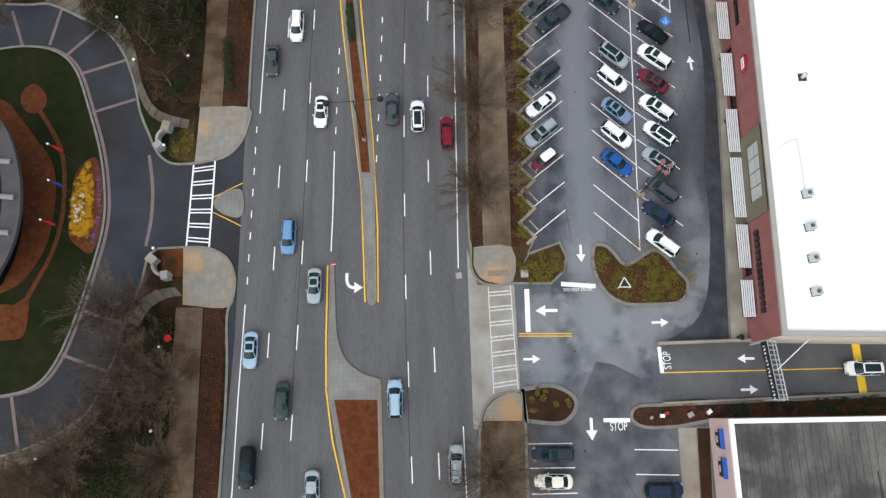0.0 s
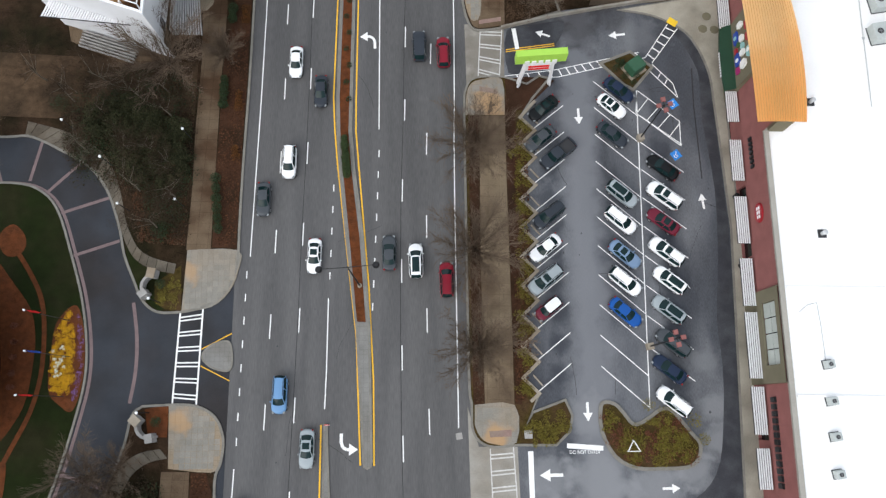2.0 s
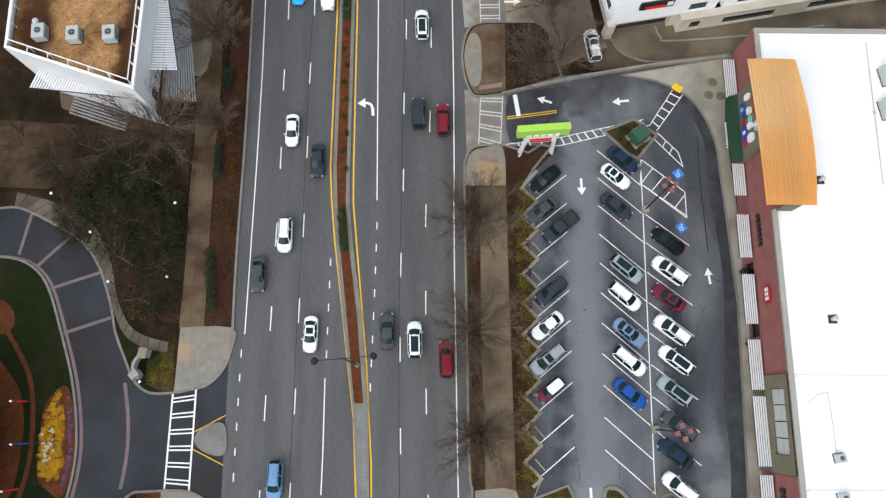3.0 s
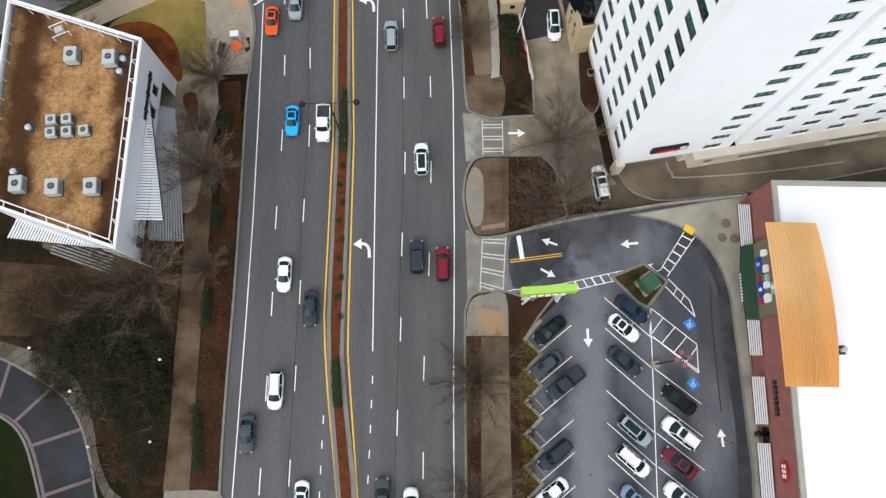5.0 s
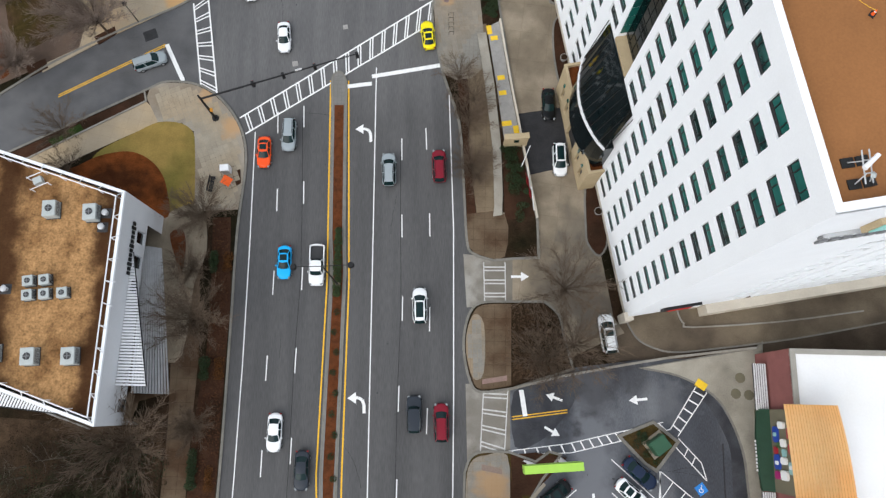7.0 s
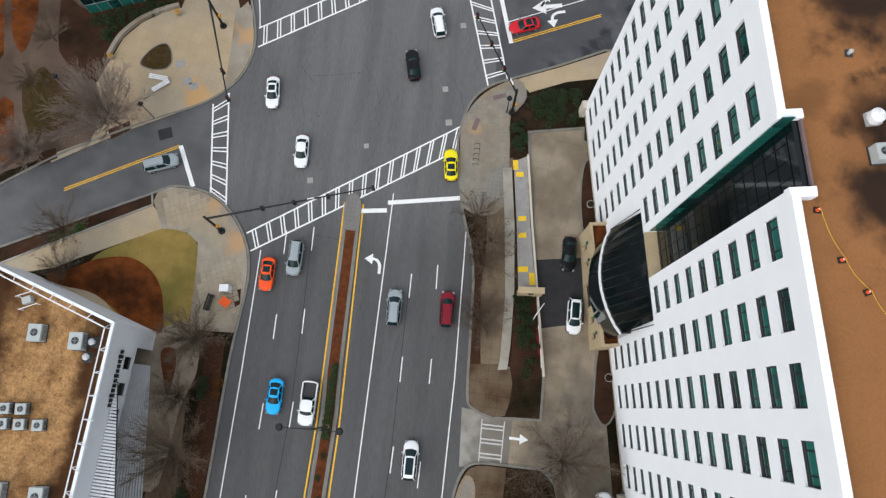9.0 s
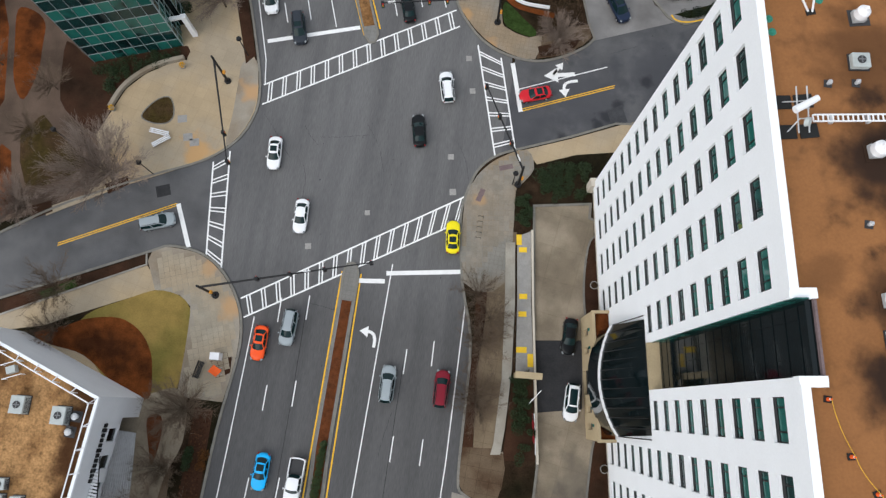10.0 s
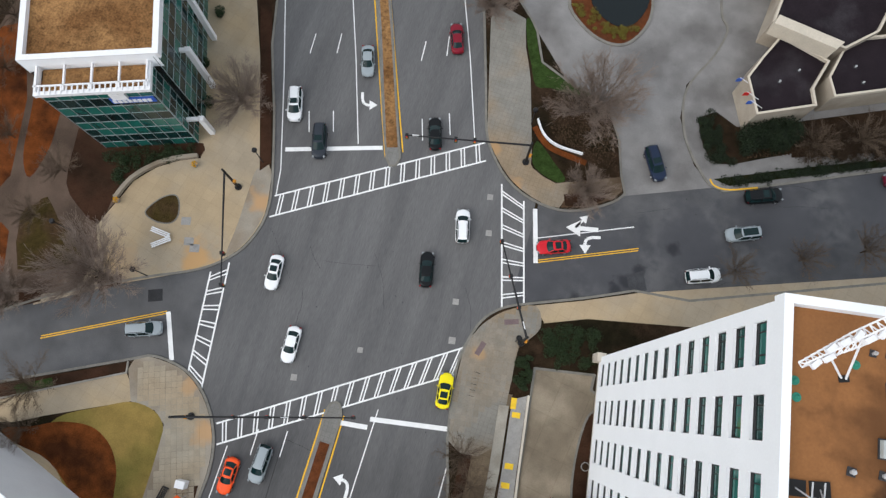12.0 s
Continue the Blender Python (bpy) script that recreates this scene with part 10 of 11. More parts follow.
# roadside sign on two legs
sp, sq = Vector((11.29, 65.54)), Vector((17.96, 65.93))
su2 = (sq - sp).normalized()
deg = math.degrees(math.atan2(su2.y, su2.x))
c = (sp + sq) / 2
sign = thing("roadside_sign", "lime green shop sign on two tapered legs", "sign", "", c.x, c.y, 0.13, deg)
wid = (sq - sp).length
part("top_panel", box(bmnew(), (0, 0, 8.0), (wid, 0.9, 2.0)), M_LIME, sign, "lime green top panel")
for k in range(5):
    part("sign_letter", box(bmnew(), (-1.8 + 0.9 * k, -0.5, 7.2), (0.6, 0.12, 0.9)), M_METALWHITE, sign)
part("lower_panel", box(bmnew(), (0, 0, 5.3), (wid * 0.5, 0.4, 1.6)), M_METALWHITE, sign)
for k in range(2):
    part("sign_bar", box(bmnew(), (0, -0.25, 5.0 + 0.65 * k), (wid * 0.42, 0.1, 0.35)), M_RED, sign)
for s in (-1, 1):
    bm = bmnew()
    for off in (-0.3, 0.3):
        tube(bm, (s * wid * 0.34, off, 0), (s * wid * 0.26, off, 7.2), 0.16, 0.16, 6)
    box(bm, (s * wid * 0.30, 0, 3.6), (0.12, 0.5, 7.0))
    part("leg", bm, M_METALWHITE, sign, "white tapered leg")

cab = (28.98, 67.84)
u = thing("utility_cabinet", "dark green utility cabinet on a pad", "cabinet", "", cab[0], cab[1], 0.15, 35)
bm = box(bmnew(), (0, 0, 0.85), (2.2, 1.9, 1.6))
bmesh.ops.bevel(bm, geom=bm.edges[:], offset=0.08, segments=2, affect="EDGES")
part("casing", bm, M_FOREST, u)
part("pad", box(bmnew(), (0, 0, 0.05), (2.8, 2.5, 0.12)), M_CONCRETE, u)
part("lid", box(bmnew(), (0, 0, 1.68), (2.0, 1.7, 0.05)), M_FOREST, u)
lg = (11.81, 17.88)
tagged(part("utility_box", box(bmnew(), (lg[0], lg[1], 0.2), (1.0, 1.0, 0.12)), M_STONE), "square grey utility lid in the verge", "lid")
for n, (p, r) in enumerate((((3.11, 17.80), 0.4), ((-11.81, 126.10), 0.35), ((-0.80, 130.80), 0.45), ((-0.30, 146.02), 0.4), ((-18.81, 120.30), 0.4), ((-39.88, 124.89), 0.8), ((-1.83, 135.79), 0.4), ((-1.54, 150.93), 0.4))):
    bm = bmnew()
    box(bm, (p[0], p[1], 0.012), (r * 2, r * 2, 0.02), 10) if n != 5 else box(bm, (p[0], p[1], 0.012), (1.9, 1.6, 0.02), 22)
    tagged(part("manhole_cover", bm, M_STONE if n != 5 else M_TAR), "grey iron cover in the asphalt", "cover", "road covers")

# wheel stops in the west bays
stop = None
for k in range(10):
    y = 23.0 + 3.985 * k
    x = 13.0 + 0.03 * (y - 23)
    m = pose(x + 0.35, y + 1.55, 0.012, 0, 0, 130)
    if stop is None:
        stop = thing("wheel_stop", "low concrete wheel stop at the bay's head", "wheel stop", "wheel stops")
        bm = box(bmnew(), (0, 0, 0.07), (1.8, 0.18, 0.14))
        part("bar", bm, M_CONCRETE, stop)
        for s in (-0.7, 0.7):
            part("bolt", tube(bmnew(), (s, 0, 0.13), (s, 0, 0.15), 0.03, 0.03, 6), M_STEEL, stop)
        stop.matrix_world = m
    else:
        copy_thing(stop, m)

# triangle frame on the lot island
tp = (24.72, 16.20)
tri = thing("triangle_frame", "white triangular sign frame on the island", "sign", "", tp[0], tp[1], 0.15)
pts = [(-0.75, -0.5), (0.75, -0.5), (0, 0.8)]
for (ax, ay), (bx, by) in zip(pts, pts[1:] + pts[:1]):
    part("bar", tube(bmnew(), (ax, ay, 1.0), (bx, by, 1.0), 0.06, 0.06, 5), M_METALWHITE, tri)
for ax, ay in pts:
    part("leg", tube(bmnew(), (ax, ay, 0), (ax, ay, 1.0), 0.04, 0.04, 5), M_METALWHITE, tri)

# keep-right board on the median nose
kp = (-13.40, 19.47)
kr = thing("median_marker", "small red and white marker on the median nose", "sign", "", kp[0], kp[1], 0.15)
part("post", tube(bmnew(), (0, 0, 0), (0, 0, 1.4), 0.04, 0.04, 6), M_STEEL, kr)
part("plate", box(bmnew(), (0, 0, 1.1), (0.6, 0.08, 0.7), 0), M_RED, kr, "red plate")
part("band", box(bmnew(), (0, -0.06, 0.7), (0.6, 0.05, 0.25), 0), M_METALWHITE, kr)

# entrance sign walls of the campus
for n, (p, turn) in enumerate((((-36.35, 37.39), 60), ((-35.57, 19.80), 120))):
    w = thing("entrance_wall", "curved grey stone entrance wall with a pier", "wall", "entrance walls", p[0], p[1], 0.14, turn)
    part("wall", ribbon(bmnew(), [(1.6 * math.cos(a), 1.6 * math.sin(a)) for a in [radians(40 + 20 * k) for k in range(8)]], 0.35, 0, 1.2), M_STONE, w)
    part("pier", box(bmnew(), (1.3, 1.1, 0.8), (1.1, 0.9, 1.6), 20), M_STONE, w)
    part("pier", box(bmnew(), (-1.5, 0.6, 0.8), (1.1, 0.9, 1.6), -20), M_STONE, w)
    part("cap", box(bmnew(), (1.3, 1.1, 1.65), (1.3, 1.1, 0.12), 20), M_CONCRETE, w)
    shrub("clipped_shrub", "small clipped green shrub by the entrance wall", [(p[0] + 0.6, p[1] + 0.4, 0.7, 0.7, 0.7, 0.5)], 260, 0.15, M_LEAF, 90 + n)

# flags on the lawn
for n, (base, top) in enumerate((((-47.37, 33.17), 0), ((-46.74, 28.46), 0), ((-47.15, 23.49), 0))):
    f = thing("flagpole", "tall dark flagpole with a hanging flag on the lawn", "flag", "lawn flags", base[0], base[1], 0.13)
    part("pole", tube(bmnew(), (0, 0, 0), (0, 0, 10.0), 0.05, 0.03, 6), M_CHARCOAL, f)
    part("finial", tube(bmnew(), (0, 0, 10.0), (0, 0, 10.2), 0.14, 0.10, 8), M_METALWHITE, f)
    bm = bmnew()
    rows = [[bm.verts.new((0.04 + 0.06 * i, 0.10 * math.sin(i * 1.9 + j * 0.5), 9.7 - 0.42 * j - 0.09 * i)) for i in range(8)] for j in range(5)]
    for j in range(4):
        for i in range(7):
            bm.faces.new((rows[j][i], rows[j][i + 1], rows[j + 1][i + 1], rows[j + 1][i]))
    part("flag", bm, (M_RED, M_SIGNBLUE, M_RED)[n], f, "folded coloured flag")
for k, p in enumerate(((-54.43, 32.63), (-54.18, 30.52), (-54.11, 28.59), (-54.02, 26.51), (-53.97, 24.78))):
    shrub("bedding_shrub", "small dark shrub in the mulch bed", [(p[0], p[1], 0.35, 0.55, 0.45, 0.35)], 160, 0.14, M_LEAF_RED, 120 + k)

# roadworks sign, cabinet and bench by the office
op = (-26.92, 102.28)
o = thing("roadworks_sign", "orange diamond roadworks sign on a stand", "sign", "", op[0], op[1], 0.15, 12)
bm = bmnew()
box(bm, (0, 0, 0), (1.25, 1.25, 0.05), 45)
bm.transform(Matrix.Translation((0, 0, 1.3)) @ Matrix.Rotation(radians(35), 4, "X"))
part("panel", bm, M_SIGNORANGE, o)
for s in (-0.5, 0.5):
    part("leg", tube(bmnew(), (s, -0.4, 0), (0, 0, 1.2), 0.04, 0.04, 5), M_STEEL, o)
    part("leg", tube(bmnew(), (s, 0.5, 0), (0, 0, 1.2), 0.04, 0.04, 5), M_STEEL, o)
wp = (-27.34, 104.10)
w = thing("signal_cabinet", "white traffic-signal cabinet by the kerb", "cabinet", "", wp[0], wp[1], 0.15, 5)
part("casing", box(bmnew(), (0, 0, 0.75), (1.2, 0.9, 1.5)), M_METALWHITE, w)
part("door", box(bmnew(), (0, -0.47, 0.75), (1.0, 0.04, 1.3)), M_UNIT, w)
patch("signal_bed", [(-28.55, 104.64), (-25.61, 104.88), (-25.34, 102.37), (-26.79, 101.28), (-27.92, 101.97)], M_MULCH, "small mulch bed round the signal cabinet", KERB_Z + 0.034, "bed")
bp2 = (-29.19, 102.11)
b = thing("bench", "dark slatted bench on the pavement", "bench", "", bp2[0], bp2[1], 0.16, 82)
for k in range(4):
    part("slat", box(bmnew(), (0, -0.22 + 0.15 * k, 0.45), (2.2, 0.11, 0.05)), M_DARKMETAL, b)
part("backrest", box(bmnew(), (0, 0.36, 0.75), (2.2, 0.06, 0.45)), M_DARKMETAL, b)
for s in (-0.9, 0.9):
    part("leg", box(bmnew(), (s, 0.05, 0.22), (0.08, 0.6, 0.44)), M_DARKMETAL, b)

# hotel front: canopy beam, flagpoles, tactile pads, rail
e0, e1 = Vector((10.60, 107.62)), Vector((13.74, 107.84))
hs = thing("entrance_totem", "cream hotel sign slab by the entrance", "sign", "", (e0.x + e1.x) / 2, (e0.y + e1.y) / 2, 0.15, heading(e0, e1))
part("slab", box(bmnew(), (0, 0, 1.7), ((e1 - e0).length, 0.6, 3.2)), M_BEIGE, hs)
part("cap", box(bmnew(), (0, 0, 3.35), ((e1 - e0).length + 0.2, 0.8, 0.15)), M_BEIGE, hs)
part("emblem", box(bmnew(), (0, -0.33, 2.3), (0.7, 0.06, 0.7)), M_GLASS, hs)
banner = thing("banner_frame", "red banner slung between white leaning poles", "banner")
for p, d in (((13.35, 105.2), (0.9, 1.8)), ((13.75, 102.3), (-0.9, 1.9)), ((14.2, 99.4), (-0.8, 2.0))):
    part("pole", tube(bmnew(), (p[0] - d[0] / 2, p[1] - d[1] / 2, 0.1), (p[0] + d[0] / 2, p[1] + d[1] / 2, 4.2), 0.07, 0.05, 6), M_METALWHITE, banner, "white leaning pole")
bm = bmnew()
rows = [[bm.verts.new((13.38 + 0.62 * j / 10 + 0.10 * math.sin(j * 1.3 + i), 103.3 - 3.6 * j / 10, 1.3 + 1.1 * i / 3)) for j in range(11)] for i in range(4)]
for i in range(3):
    for j in range(10):
        bm.faces.new((rows[i][j], rows[i][j + 1], rows[i + 1][j + 1], rows[i + 1][j]))
bmesh.ops.solidify(bm, geom=bm.faces[:], thickness=0.25)
part("banner", bm, M_SIGNRED, banner, "sagging deep red banner")
for p, w, h in (((9.0, 125.5), 0.7, 1.4), ((9.68, 124.2), 1.05, 0.7), ((10.53, 117.98), 1.05, 0.7), ((10.72, 115.65), 1.05, 0.7), ((11.18, 111.02), 1.35, 0.75), ((12.5, 109.84), 0.75, 1.7)):
    tagged(part("tactile_pad", box(bmnew(), (p[0], p[1], 0.17), (w, h, 0.05), 8), M_TACTILE), "yellow tactile paving pad", "paving", "tactile pads")
ty = (35.16, 75.17)
tagged(part("tactile_pad", box(bmnew(), (ty[0], ty[1], 0.19), (1.4, 1.0, 0.05), -35), M_TACTILE), "yellow tactile pad at the kerb ramp", "paving")
for p, t in (((3.0, 130.9), 75), ((5.9, 135.4), 20)):
    tagged(part("tactile_pad", box(bmnew(), (p[0], p[1], 0.172), (1.9, 0.7, 0.02), t), M_BAND), "worn pink tactile strip at the crossing", "paving", "tactile pads")
for k in range(5):
    p = (3.39, 127.77)
    r = thing("bike_rack", "dark steel bicycle stand on the pavers", "bicycle stand", "bicycle stands", p[0] + 0.1, p[1] - 0.75 * k, 0.16)
    bm = bmnew()
    for a, bb in (((-0.35, 0, 0), (-0.35, 0, 0.8)), ((0.35, 0, 0), (0.35, 0, 0.8)), ((-0.35, 0, 0.8), (0.35, 0, 0.8))):
        tube(bm, a, bb, 0.03, 0.03, 5)
    part("hoop", bm, M_DARKMETAL, r)
for p in ((19.45, 120.75), (23.11, 98.04)):
    pot = thing("planter_pot", "round grey planter pot in the bed", "pot", "hotel pots", p[0], p[1], 0.15)
    part("bowl", tube(bmnew(), (0, 0, 0), (0, 0, 0.8), 0.35, 0.55, 14), M_STONE, pot)
    part("soil", tube(bmnew(), (0, 0, 0.78), (0, 0, 0.82), 0.45, 0.45, 14), M_SOIL, pot)
verge("hotel_front_bed", curve([(18.23, 125.78), (18.96, 127.48), (19.87, 126.04), (20.96, 116.99), (19.95, 116.68), (18.91, 116.67), (18.20, 121.12)], 3, True), M_MULCH, "brown mulch bed along the hotel wall", category="bed", rim=0.25)
verge("hotel_front_bed_south", curve([(21.69, 101.58), (23.10, 101.80), (24.36, 94.84), (23.12, 92.06), (21.66, 93.69), (21.47, 95.73)], 3, True), M_MULCH, "brown mulch bed along the hotel wall", category="bed", rim=0.25)

# roof furniture of the hotel
RZ = 49.4
def antenna(p, turn, size=1.0):
    ob = thing("antenna_mount", "white antenna drum on a steel frame over black roof pads", "antenna", "roof antennas", p[0], p[1], RZ, turn)
    for a in (-0.68, 0.68):
        for b2 in (-1.0, 1.0):
            part("pad", box(bmnew(), (a * size, b2 * size, 0.05), (1.15 * size, 0.9 * size, 0.1), 3 * a), M_BLACK, ob, "black roof pad")
            part("leg", tube(bmnew(), (a * size, b2 * size, 0.1), (a * 0.45 * size, b2 * 0.55 * size, 1.1), 0.045, 0.045, 5), M_STEEL, ob)
    for a in (-0.33, 0.33):
        part("rail", tube(bmnew(), (a * size, -1.35 * size, 0.7), (a * size, 1.45 * size, 1.3), 0.05, 0.05, 6), M_STEEL, ob)
    for b2 in (-0.55, 0.1, 0.6):
        part("brace", tube(bmnew(), (-0.4 * size, b2 * size, 1.0), (0.4 * size, b2 * size, 1.05), 0.04, 0.04, 5), M_STEEL, ob)
    part("drum", tube(bmnew(), (-0.75 * size, -0.15, 1.45), (0.7 * size, 0.5, 1.6), 0.24 * size, 0.2 * size, 14), M_METALWHITE, ob, "white antenna drum")
    part("dish", tube(bmnew(), (0.0, -0.8 * size, 1.1), (0.15, -0.92 * size, 1.25), 0.3 * size, 0.22 * size, 14), M_UNIT, ob, "small grey dish")
    part("cable", tube(bmnew(), (0.1, -0.9, 0.9), (0.9 * size, -0.9, 0.05), 0.025, 0.025, 5), M_BLACK, ob)


antenna((21.3, 123.15), 12, 1.0)
antenna((27.65, 86.36), 10, 0.7)
lat = thing("lattice_boom", "white lattice antenna boom leaning over the roof", "antenna")
a0, a1 = Vector((18.78, 130.4, 50.9)), Vector((22.05, 133.6, 53.2))
side = Vector((0.7, -0.7, 0))
for k in range(14):
    p, q = a0 + (a1 - a0) * (k / 14), a0 + (a1 - a0) * ((k + 1) / 14)
    wide = 0.16 + 0.26 * min(k, 8) / 8
    bm = bmnew()
    for e, dz in ((-wide, 0), (wide, 0), (0, 0.4)):
        tube(bm, p + side * e + Vector((0, 0, dz)), q + side * e + Vector((0, 0, dz)), 0.06, 0.06, 5)
    tube(bm, p - side * wide, q + side * wide, 0.045, 0.045, 4)
    tube(bm, p + side * wide, q + Vector((0, 0, 0.4)), 0.045, 0.045, 4)
    tube(bm, p - side * wide, p + side * wide, 0.045, 0.045, 4)
    sect = part("section", bm, M_METALWHITE, lat)
    if k in (1, 3, 4, 6, 8, 9, 11, 13):
        part("panel", box(bmnew(), (p + q) / 2 + side * (0.25 if k % 2 else -0.15) + Vector((0, 0, 0.35)), (0.62, 0.3, 0.26), 45 + 9 * (k % 3)), M_METALWHITE, sect, "white antenna panel")
foot = Vector((22.0, 130.65, RZ))
for t in (0.3, 0.68):
    part("strut", tube(bmnew(), a0 + (a1 - a0) * t, foot + Vector((0.12 * (1 if t > 0.5 else -1), 0, 0)), 0.07, 0.07, 6), M_METALWHITE, lat)
part("shoe", box(bmnew(), foot + Vector((0, 0, 0.04)), (0.6, 0.4, 0.08), 20), M_BLACK, lat, "black roof shoe")
ladder = thing("cable_tray", "white cable ladder across the tan roof", "cable tray")
l0, l1 = Vector((22.28, 123.1)), Vector((31.5, 124.6))
for s in (-0.22, 0.22):
    part("rail", box(bmnew(), ((l0.x + l1.x) / 2, (l0.y + l1.y) / 2 + s, RZ + 0.3), ((l1 - l0).length, 0.08, 0.1), heading(l0, l1)), M_METALWHITE, ladder)
for k in range(31):
    p = l0 + (l1 - l0) * (k / 30)
    part("rung", box(bmnew(), (p.x, p.y, RZ + 0.3), (0.08, 0.44, 0.07), heading(l0, l1)), M_METALWHITE, ladder)
for k in range(4):
    p = l0 + (l1 - l0) * ((k + 0.5) / 4)
    part("support", box(bmnew(), (p.x, p.y, RZ + 0.13), (0.2, 0.6, 0.26), heading(l0, l1)), M_STEEL, ladder)
for p, r in (((26.24, 121.55), 0.5), ((27.23, 112.34), 0.5), ((25.0, 130.7), 0.45)):
    v = thing("roof_fan", "white mushroom exhaust fan on the roof", "vent", "roof fans", p[0], p[1], RZ, 12)
    part("base", box(bmnew(), (0, 0, 0.2), (r * 1.7, r * 1.7, 0.4)), M_STEEL, v)
    part("hood", tube(bmnew(), (0, 0, 0.4), (0, 0, 0.85), r, r * 0.95, 18), M_METALWHITE, v)
    part("shoulder", tube(bmnew(), (0, 0, 0.85), (0, 0, 1.05), r * 0.95, r * 0.55, 18), M_METALWHITE, v)
    part("cap", tube(bmnew(), (0, 0, 1.05), (0, 0, 1.22), r * 0.42, r * 0.3, 12), M_METALWHITE, v)
    part("flashing", box(bmnew(), (0.1, 0, 0.02), (r * 3.0, r * 2.6, 0.04)), M_CHARCOAL if r < 0.47 else M_HOTELROOF, v)
rooftop_unit(25.12, 127.5, RZ, 1.15, 1.0, 0.45, 8, 1, "pale grey square exhaust unit on the tan roof")
rooftop_unit(27.5, 110.0, RZ, 0.9, 1.1, 0.9, 10, 1, "pale grey upright exhaust unit on the tan roof")
for p in ((23.27, 125.73), (25.02, 126.03), (25.98, 116.82), (23.38, 132.58), (24.30, 132.74), (25.26, 132.83)):
    vent(p[0], p[1], RZ, 0.14 if p[1] > 132 else 0.17, 0.3, "small dark pipe vent on the tan roof", M_CHARCOAL)
for p in ((19.35, 129.75), (19.62, 128.85), (22.53, 131.64)):
    d = thing("roof_drain", "round green drain dome on the tan roof", "drain", "roof drains", p[0], p[1], RZ)
    part("ring", tube(bmnew(), (0, 0, 0), (0, 0, 0.05), 0.28, 0.26, 14), M_VERDIGRIS, d)
    part("dome", tube(bmnew(), (0, 0, 0.05), (0, 0, 0.16), 0.18, 0.08, 12), M_VERDIGRIS, d)
# bank plaza
wallpts = curve([(-50.10, 135.64), (-49.05, 138.84), (-46.85, 141.58), (-44.26, 143.42), (-41.62, 144.59)], 5)
tagged(part("plaza_wall", ribbon(bmnew(), wallpts, 0.55, 0.1, 0.75), M_CONCRETE), "low curved concrete seat wall round the bed", "wall", kind="structure")
tagged(part("corner_wall", ribbon(bmnew(), curve([(1.59, 163.70), (3.02, 161.76), (5.19, 160.68), (8.87, 160.52)], 5), 0.16, 0.1, 0.8), M_STUCCO), "thin curved white garden wall", "wall", kind="structure")
for p in ((-41.47, 143.23), (-49.64, 135.37)):
    h = thing("flower_pot", "yellow flowering pot at the wall's end", "pot", "wall pots", p[0], p[1], 0.15)
    part("pot", tube(bmnew(), (0, 0, 0), (0, 0, 0.6), 0.3, 0.42, 12), M_STONE, h)
    leaves("flowers", [(0, 0, 0.75, 0.45, 0.45, 0.3)], 180, 0.13, M_FLOWER_Y, h, 5)
for n, (a, b) in enumerate((((-43.65, 133.09), (-40.95, 132.86)), ((-42.75, 130.92), (-40.69, 132.62)))):
    be = thing("bench", "white slatted bench on the tan plaza", "bench", "plaza benches", (a[0] + b[0]) / 2, (a[1] + b[1]) / 2, 0.15, heading(a, b))
    L = math.dist(a, b)
    for k in range(3):
        part("slat", box(bmnew(), (0, -0.25 + 0.25 * k, 0.45), (L, 0.17, 0.06)), M_METALWHITE, be)
    for s in (-1, 1):
        part("leg", box(bmnew(), (s * L * 0.4, 0, 0.22), (0.1, 0.55, 0.42)), M_STEEL, be)
for p in ((-39.78, 135.50), (-37.28, 132.34), (-38.35, 132.98)):
    tagged(part("paving_patch", box(bmnew(), (p[0], p[1], 0.168), (1.3, 1.1, 0.03), 15), M_STONE), "grey repair patch in the plaza", "paving", "plaza patches")

# extractor stains and covers on the shop pavement
for p in ((40.23, 76.01), (39.49, 74.03), (41.15, 73.85)):
    bm = bmnew()
    tube(bm, (p[0], p[1], 0.15), (p[0], p[1], 0.176), 0.65, 0.6, 14)
    tagged(part("stain", bm, M_TAUPE), "dark round stain on the shop pavement", "stain", "pavement stains")
for p in ((39.27, 8.94), (40.93, 39.09), (41.25, 48.58)):
    b = thing("litter_bin", "black round litter bin before the shops", "bin", "shop bins", p[0], p[1], 0.15)
    part("bin", tube(bmnew(), (0, 0, 0), (0, 0, 0.9), 0.32, 0.36, 12), M_DARKMETAL, b)
    part("lid", tube(bmnew(), (0, 0, 0.9), (0, 0, 1.05), 0.37, 0.2, 12), M_DARKMETAL, b)
rb = (-34.25, 9.95)
r = thing("red_umbrella", "bright red garden umbrella among the trees", "umbrella", "", rb[0], rb[1], 0.15)
part("canopy", tube(bmnew(), (0, 0, 1.6), (0, 0, 2.3), 0.48, 0.08, 8), M_RED, r)
part("pole", tube(bmnew(), (0, 0, 0), (0, 0, 2.2), 0.03, 0.03, 6), M_STEEL, r)


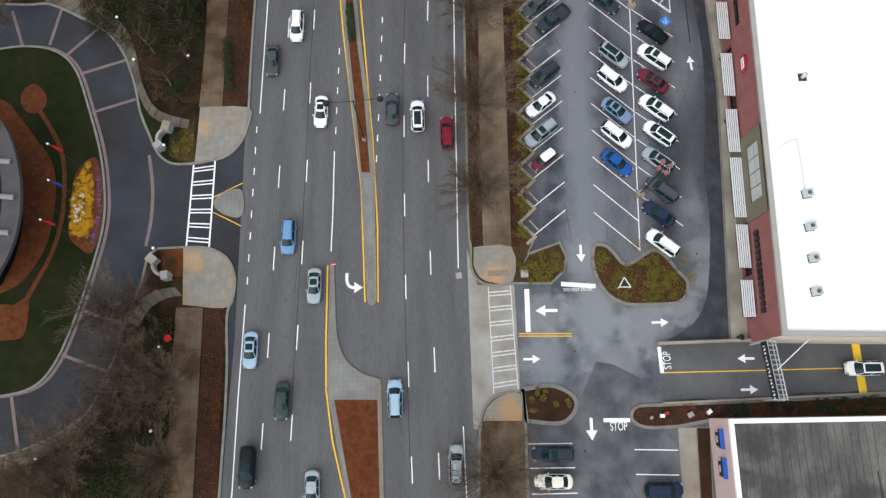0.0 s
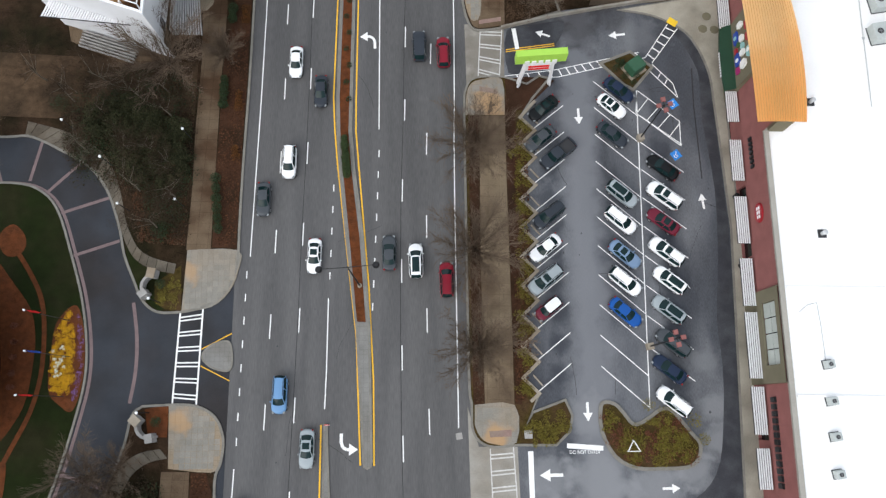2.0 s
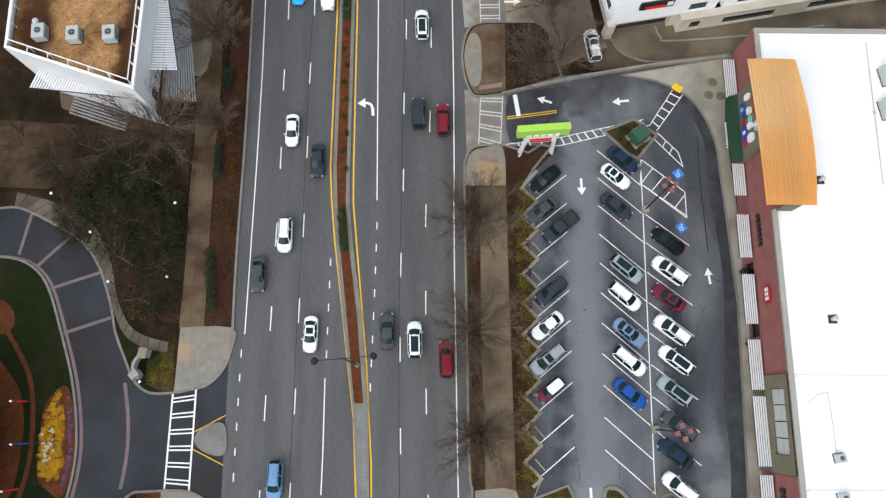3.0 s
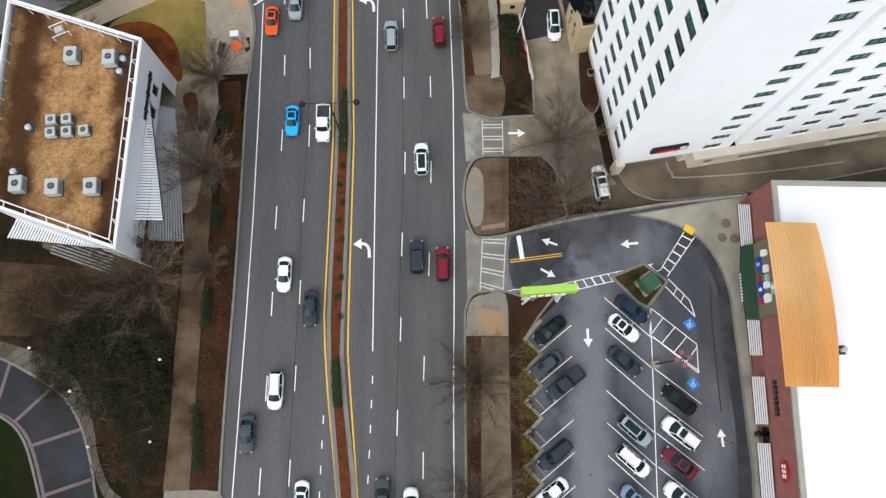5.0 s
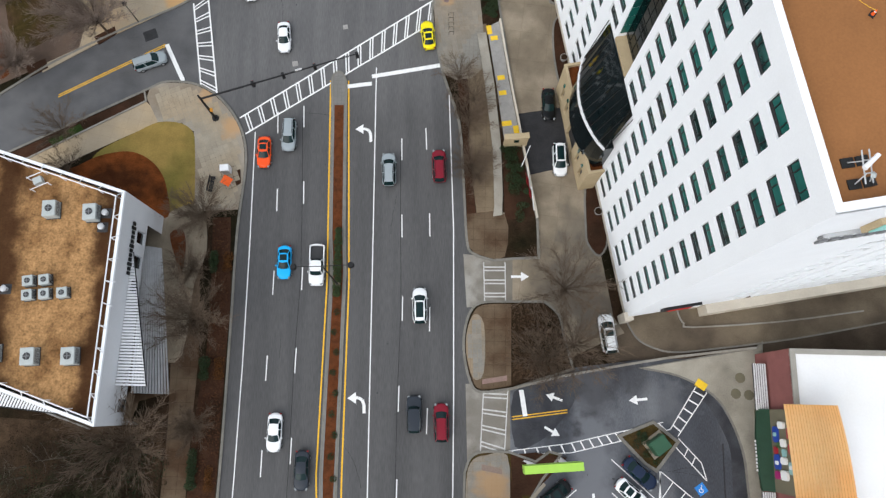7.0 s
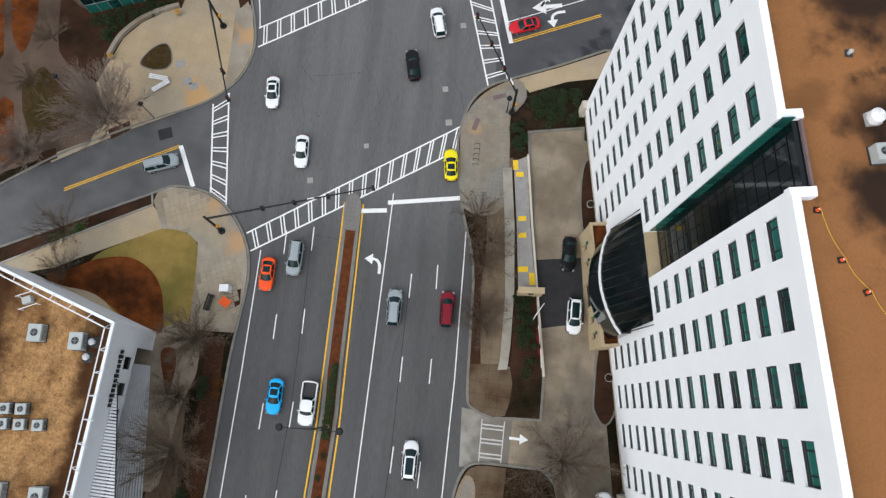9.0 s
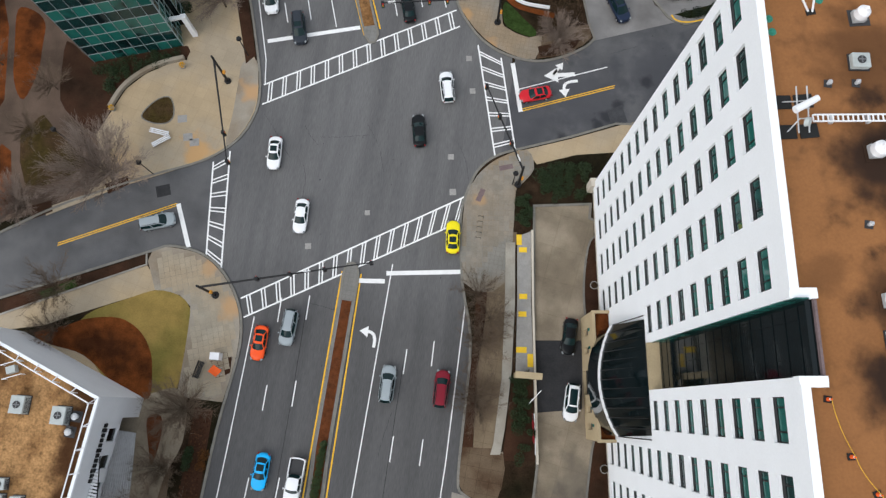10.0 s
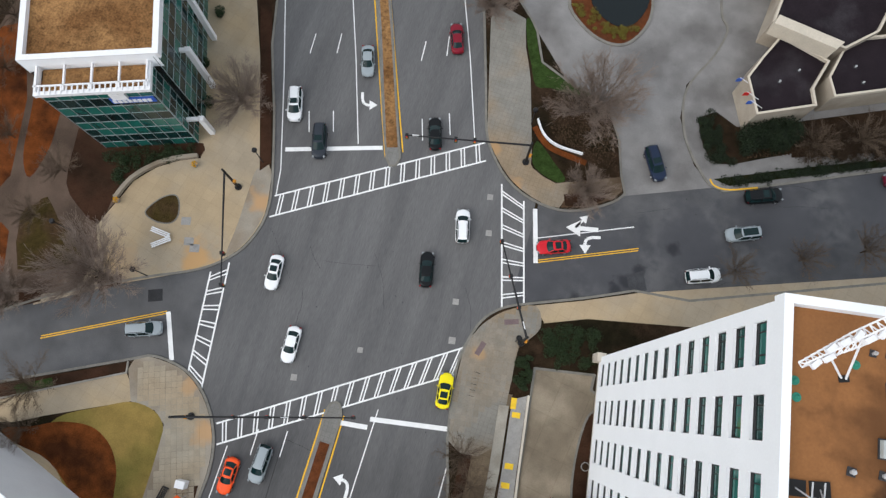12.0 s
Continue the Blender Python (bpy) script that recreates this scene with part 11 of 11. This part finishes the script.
# traffic cones joined by a yellow rope on the hotel roof
cone_spots = [(23.81, 106.09), (25.21, 103.14), (26.68, 101.35), (28.18, 99.43), (30.09, 97.16)]
for n, p in enumerate(cone_spots):
    o = thing("traffic_cone", "orange traffic cone on a black base on the roof", "traffic cone", "roof cones", p[0], p[1], RZ, 12 * n)
    part("base", box(bmnew(), (0, 0, 0.03), (0.45, 0.38, 0.06)), M_BLACK, o, "black rubber base")
    part("cone", tube(bmnew(), (0, 0, 0.06), (0, 0, 0.5), 0.12, 0.04, 12), M_SIGNORANGE, o)
    part("sleeve", tube(bmnew(), (0, 0, 0.33), (0, 0, 0.40), 0.075, 0.062, 12), M_METALWHITE, o, "white reflective sleeve")
bm = bmnew()
for p, q in zip(cone_spots, cone_spots[1:]):
    sag = [(*along(p, q, k / 6), RZ + 0.46 - 1.2 * (k / 6) * (1 - k / 6)) for k in range(7)]
    for u, v in zip(sag, sag[1:]):
        tube(bm, u, v, 0.018, 0.018, 5)
tagged(part("rope", bm, M_YELLOW), "yellow rope strung between the traffic cones", "rope")
bm = ribbon(bmnew(), curve([(26.48, 162.28), (27.28, 161.51), (29.31, 161.55), (32.94, 163.01)], 4), 0.22, 0.0, 0.19)
structure("painted_kerb", bm, M_YELLOW, "yellow painted kerb at the drive corner", "kerb")


# ---- single pavers of the street corners ----
M_PAVERPIECE = mat("single_paver", (0.225, 0.213, 0.187), 0.9, vary=0.16, scale=0.5, fine=8, bump=0.1, tint=(0.265, 0.205, 0.14), tint_scale=0.12, tint_amount=0.55, per_piece=0.07)
pools(M_PAVERPIECE, (0.42, 0.26, 0.13), [(7.83, 17.92, 1.7, 0.8), (9.39, 0.39, 2.0, 0.8), (8.4, 63.0, 2.7, 0.8), (-32.36, 20.5, 1.6, 0.7), (-32.1, 39.4, 1.5, 0.6), (3.0, 130.3, 1.2, 0.7)])
M_TANPAVER = mat("tan_paver_piece", (0.31, 0.275, 0.215), 0.9, vary=0.14, scale=0.5, fine=8, bump=0.1, tint=(0.36, 0.27, 0.17), tint_scale=0.1, tint_amount=0.6, per_piece=0.06)
pools(M_TANPAVER, (0.46, 0.28, 0.14), [(-26.95, 110.6, 1.9, 0.8), (-30.9, 115.6, 1.5, 0.6), (3.0, 130.3, 1.4, 0.6)])
PAVER_MESH = {}


def paver_field(name, outline, top, cell, turn, material=M_PAVERPIECE):
    """Lays whole pavers inside an outline, each a piece of its own on one shared mesh."""
    floor = bpy.data.objects[name]
    key = (cell, material.name)
    if key not in PAVER_MESH:
        bm = box(bmnew(), (0, 0, 0), (cell - 0.04, cell - 0.04, 0.03))
        me = bpy.data.meshes.new("paver")
        bm.to_mesh(me)
        bm.free()
        me.materials.append(material)
        PAVER_MESH[key] = me
    c, d = math.cos(radians(turn)), math.sin(radians(turn))

    def within(x, y):
        inside = False
        for (ax, ay), (bx, by) in zip(outline, outline[1:] + outline[:1]):
            if (ay > y) != (by > y) and x < (bx - ax) * (y - ay) / (by - ay) + ax:
                inside = not inside
        return inside
    x0, y0 = min(p[0] for p in outline), min(p[1] for p in outline)
    span = int(max(max(p[0] for p in outline) - x0, max(p[1] for p in outline) - y0) * 1.5 / cell) + 2
    h = cell * 0.52
    for i in range(-span, span):
        for j in range(-span, span):
            x, y = x0 + (i * c - j * d) * cell, y0 + (i * d + j * c) * cell
            if all(within(x + a, y + b) for a in (-h, h) for b in (-h, h)):
                ob = new("paver", PAVER_MESH[key])
                ob.parent = floor
                ob.matrix_world = pose(x, y, top + 0.001, 0, 0, turn)


paver_field("corner_paving_south", curve([(-33.66, 22.25), (-30.39, 22.04), (-27.89, 20.61), (-26.70, 17.98), (-26.85, 15.11), (-27.82, 13.93), (-33.19, 14.47)], 3), KERB_Z + 0.022, 0.72, 1)
paver_field("corner_paving_north", curve([(-32.67, 42.39), (-25.92, 42.28), (-25.78, 39.39), (-26.82, 36.64), (-29.06, 34.68), (-32.92, 34.08)], 3), KERB_Z + 0.022, 0.72, 1)
paver_field("corner_paving_east", curve([(5.16, 21.61), (10.23, 21.53), (10.27, 16.92), (7.28, 16.82), (5.80, 17.60), (5.10, 19.14)], 3), KERB_Z + 0.022, 0.72, 1)
paver_field("corner_paving_east_north", curve([(4.93, 61.2), (5.14, 64.39), (5.89, 66.04), (7.47, 66.59), (10.21, 66.55), (10.42, 61.1)], 3), KERB_Z + 0.022, 0.72, 1)
paver_field("paver_border", curve([(6.09, 75.99), (5.24, 79.01), (5.28, 81.85), (6.22, 84.25), (7.56, 83.00), (7.45, 76.88)], 3, True), KERB_Z + 0.024, 0.62, 1)
paver_field("hotel_corner_paving", curve([(2.47, 118.65), (1.00, 129.48), (1.77, 132.70), (2.90, 134.69), (4.90, 136.67), (8.38, 138.39), (9.73, 135.76), (8.13, 133.04), (7.68, 131.74), (8.01, 126.6)], 3, True), KERB_Z + 0.022, 0.72, 8)
paver_field("corner_square", curve([(-38.9, 116.0), (-37.0, 117.0), (-33.45, 116.85), (-30.85, 115.7), (-28.35, 113.5), (-26.35, 110.3), (-25.45, 107.12), (-25.4, 103.5), (-25.8, 98.9)], 3) + [(-31.3, 98.6), (-31.6, 104.25), (-31.95, 108.1), (-32.3, 110.1), (-34.1, 111.4), (-37.4, 111.5), (-38.6, 113.8)], KERB_Z + 0.022, 0.72, 22, M_TANPAVER)
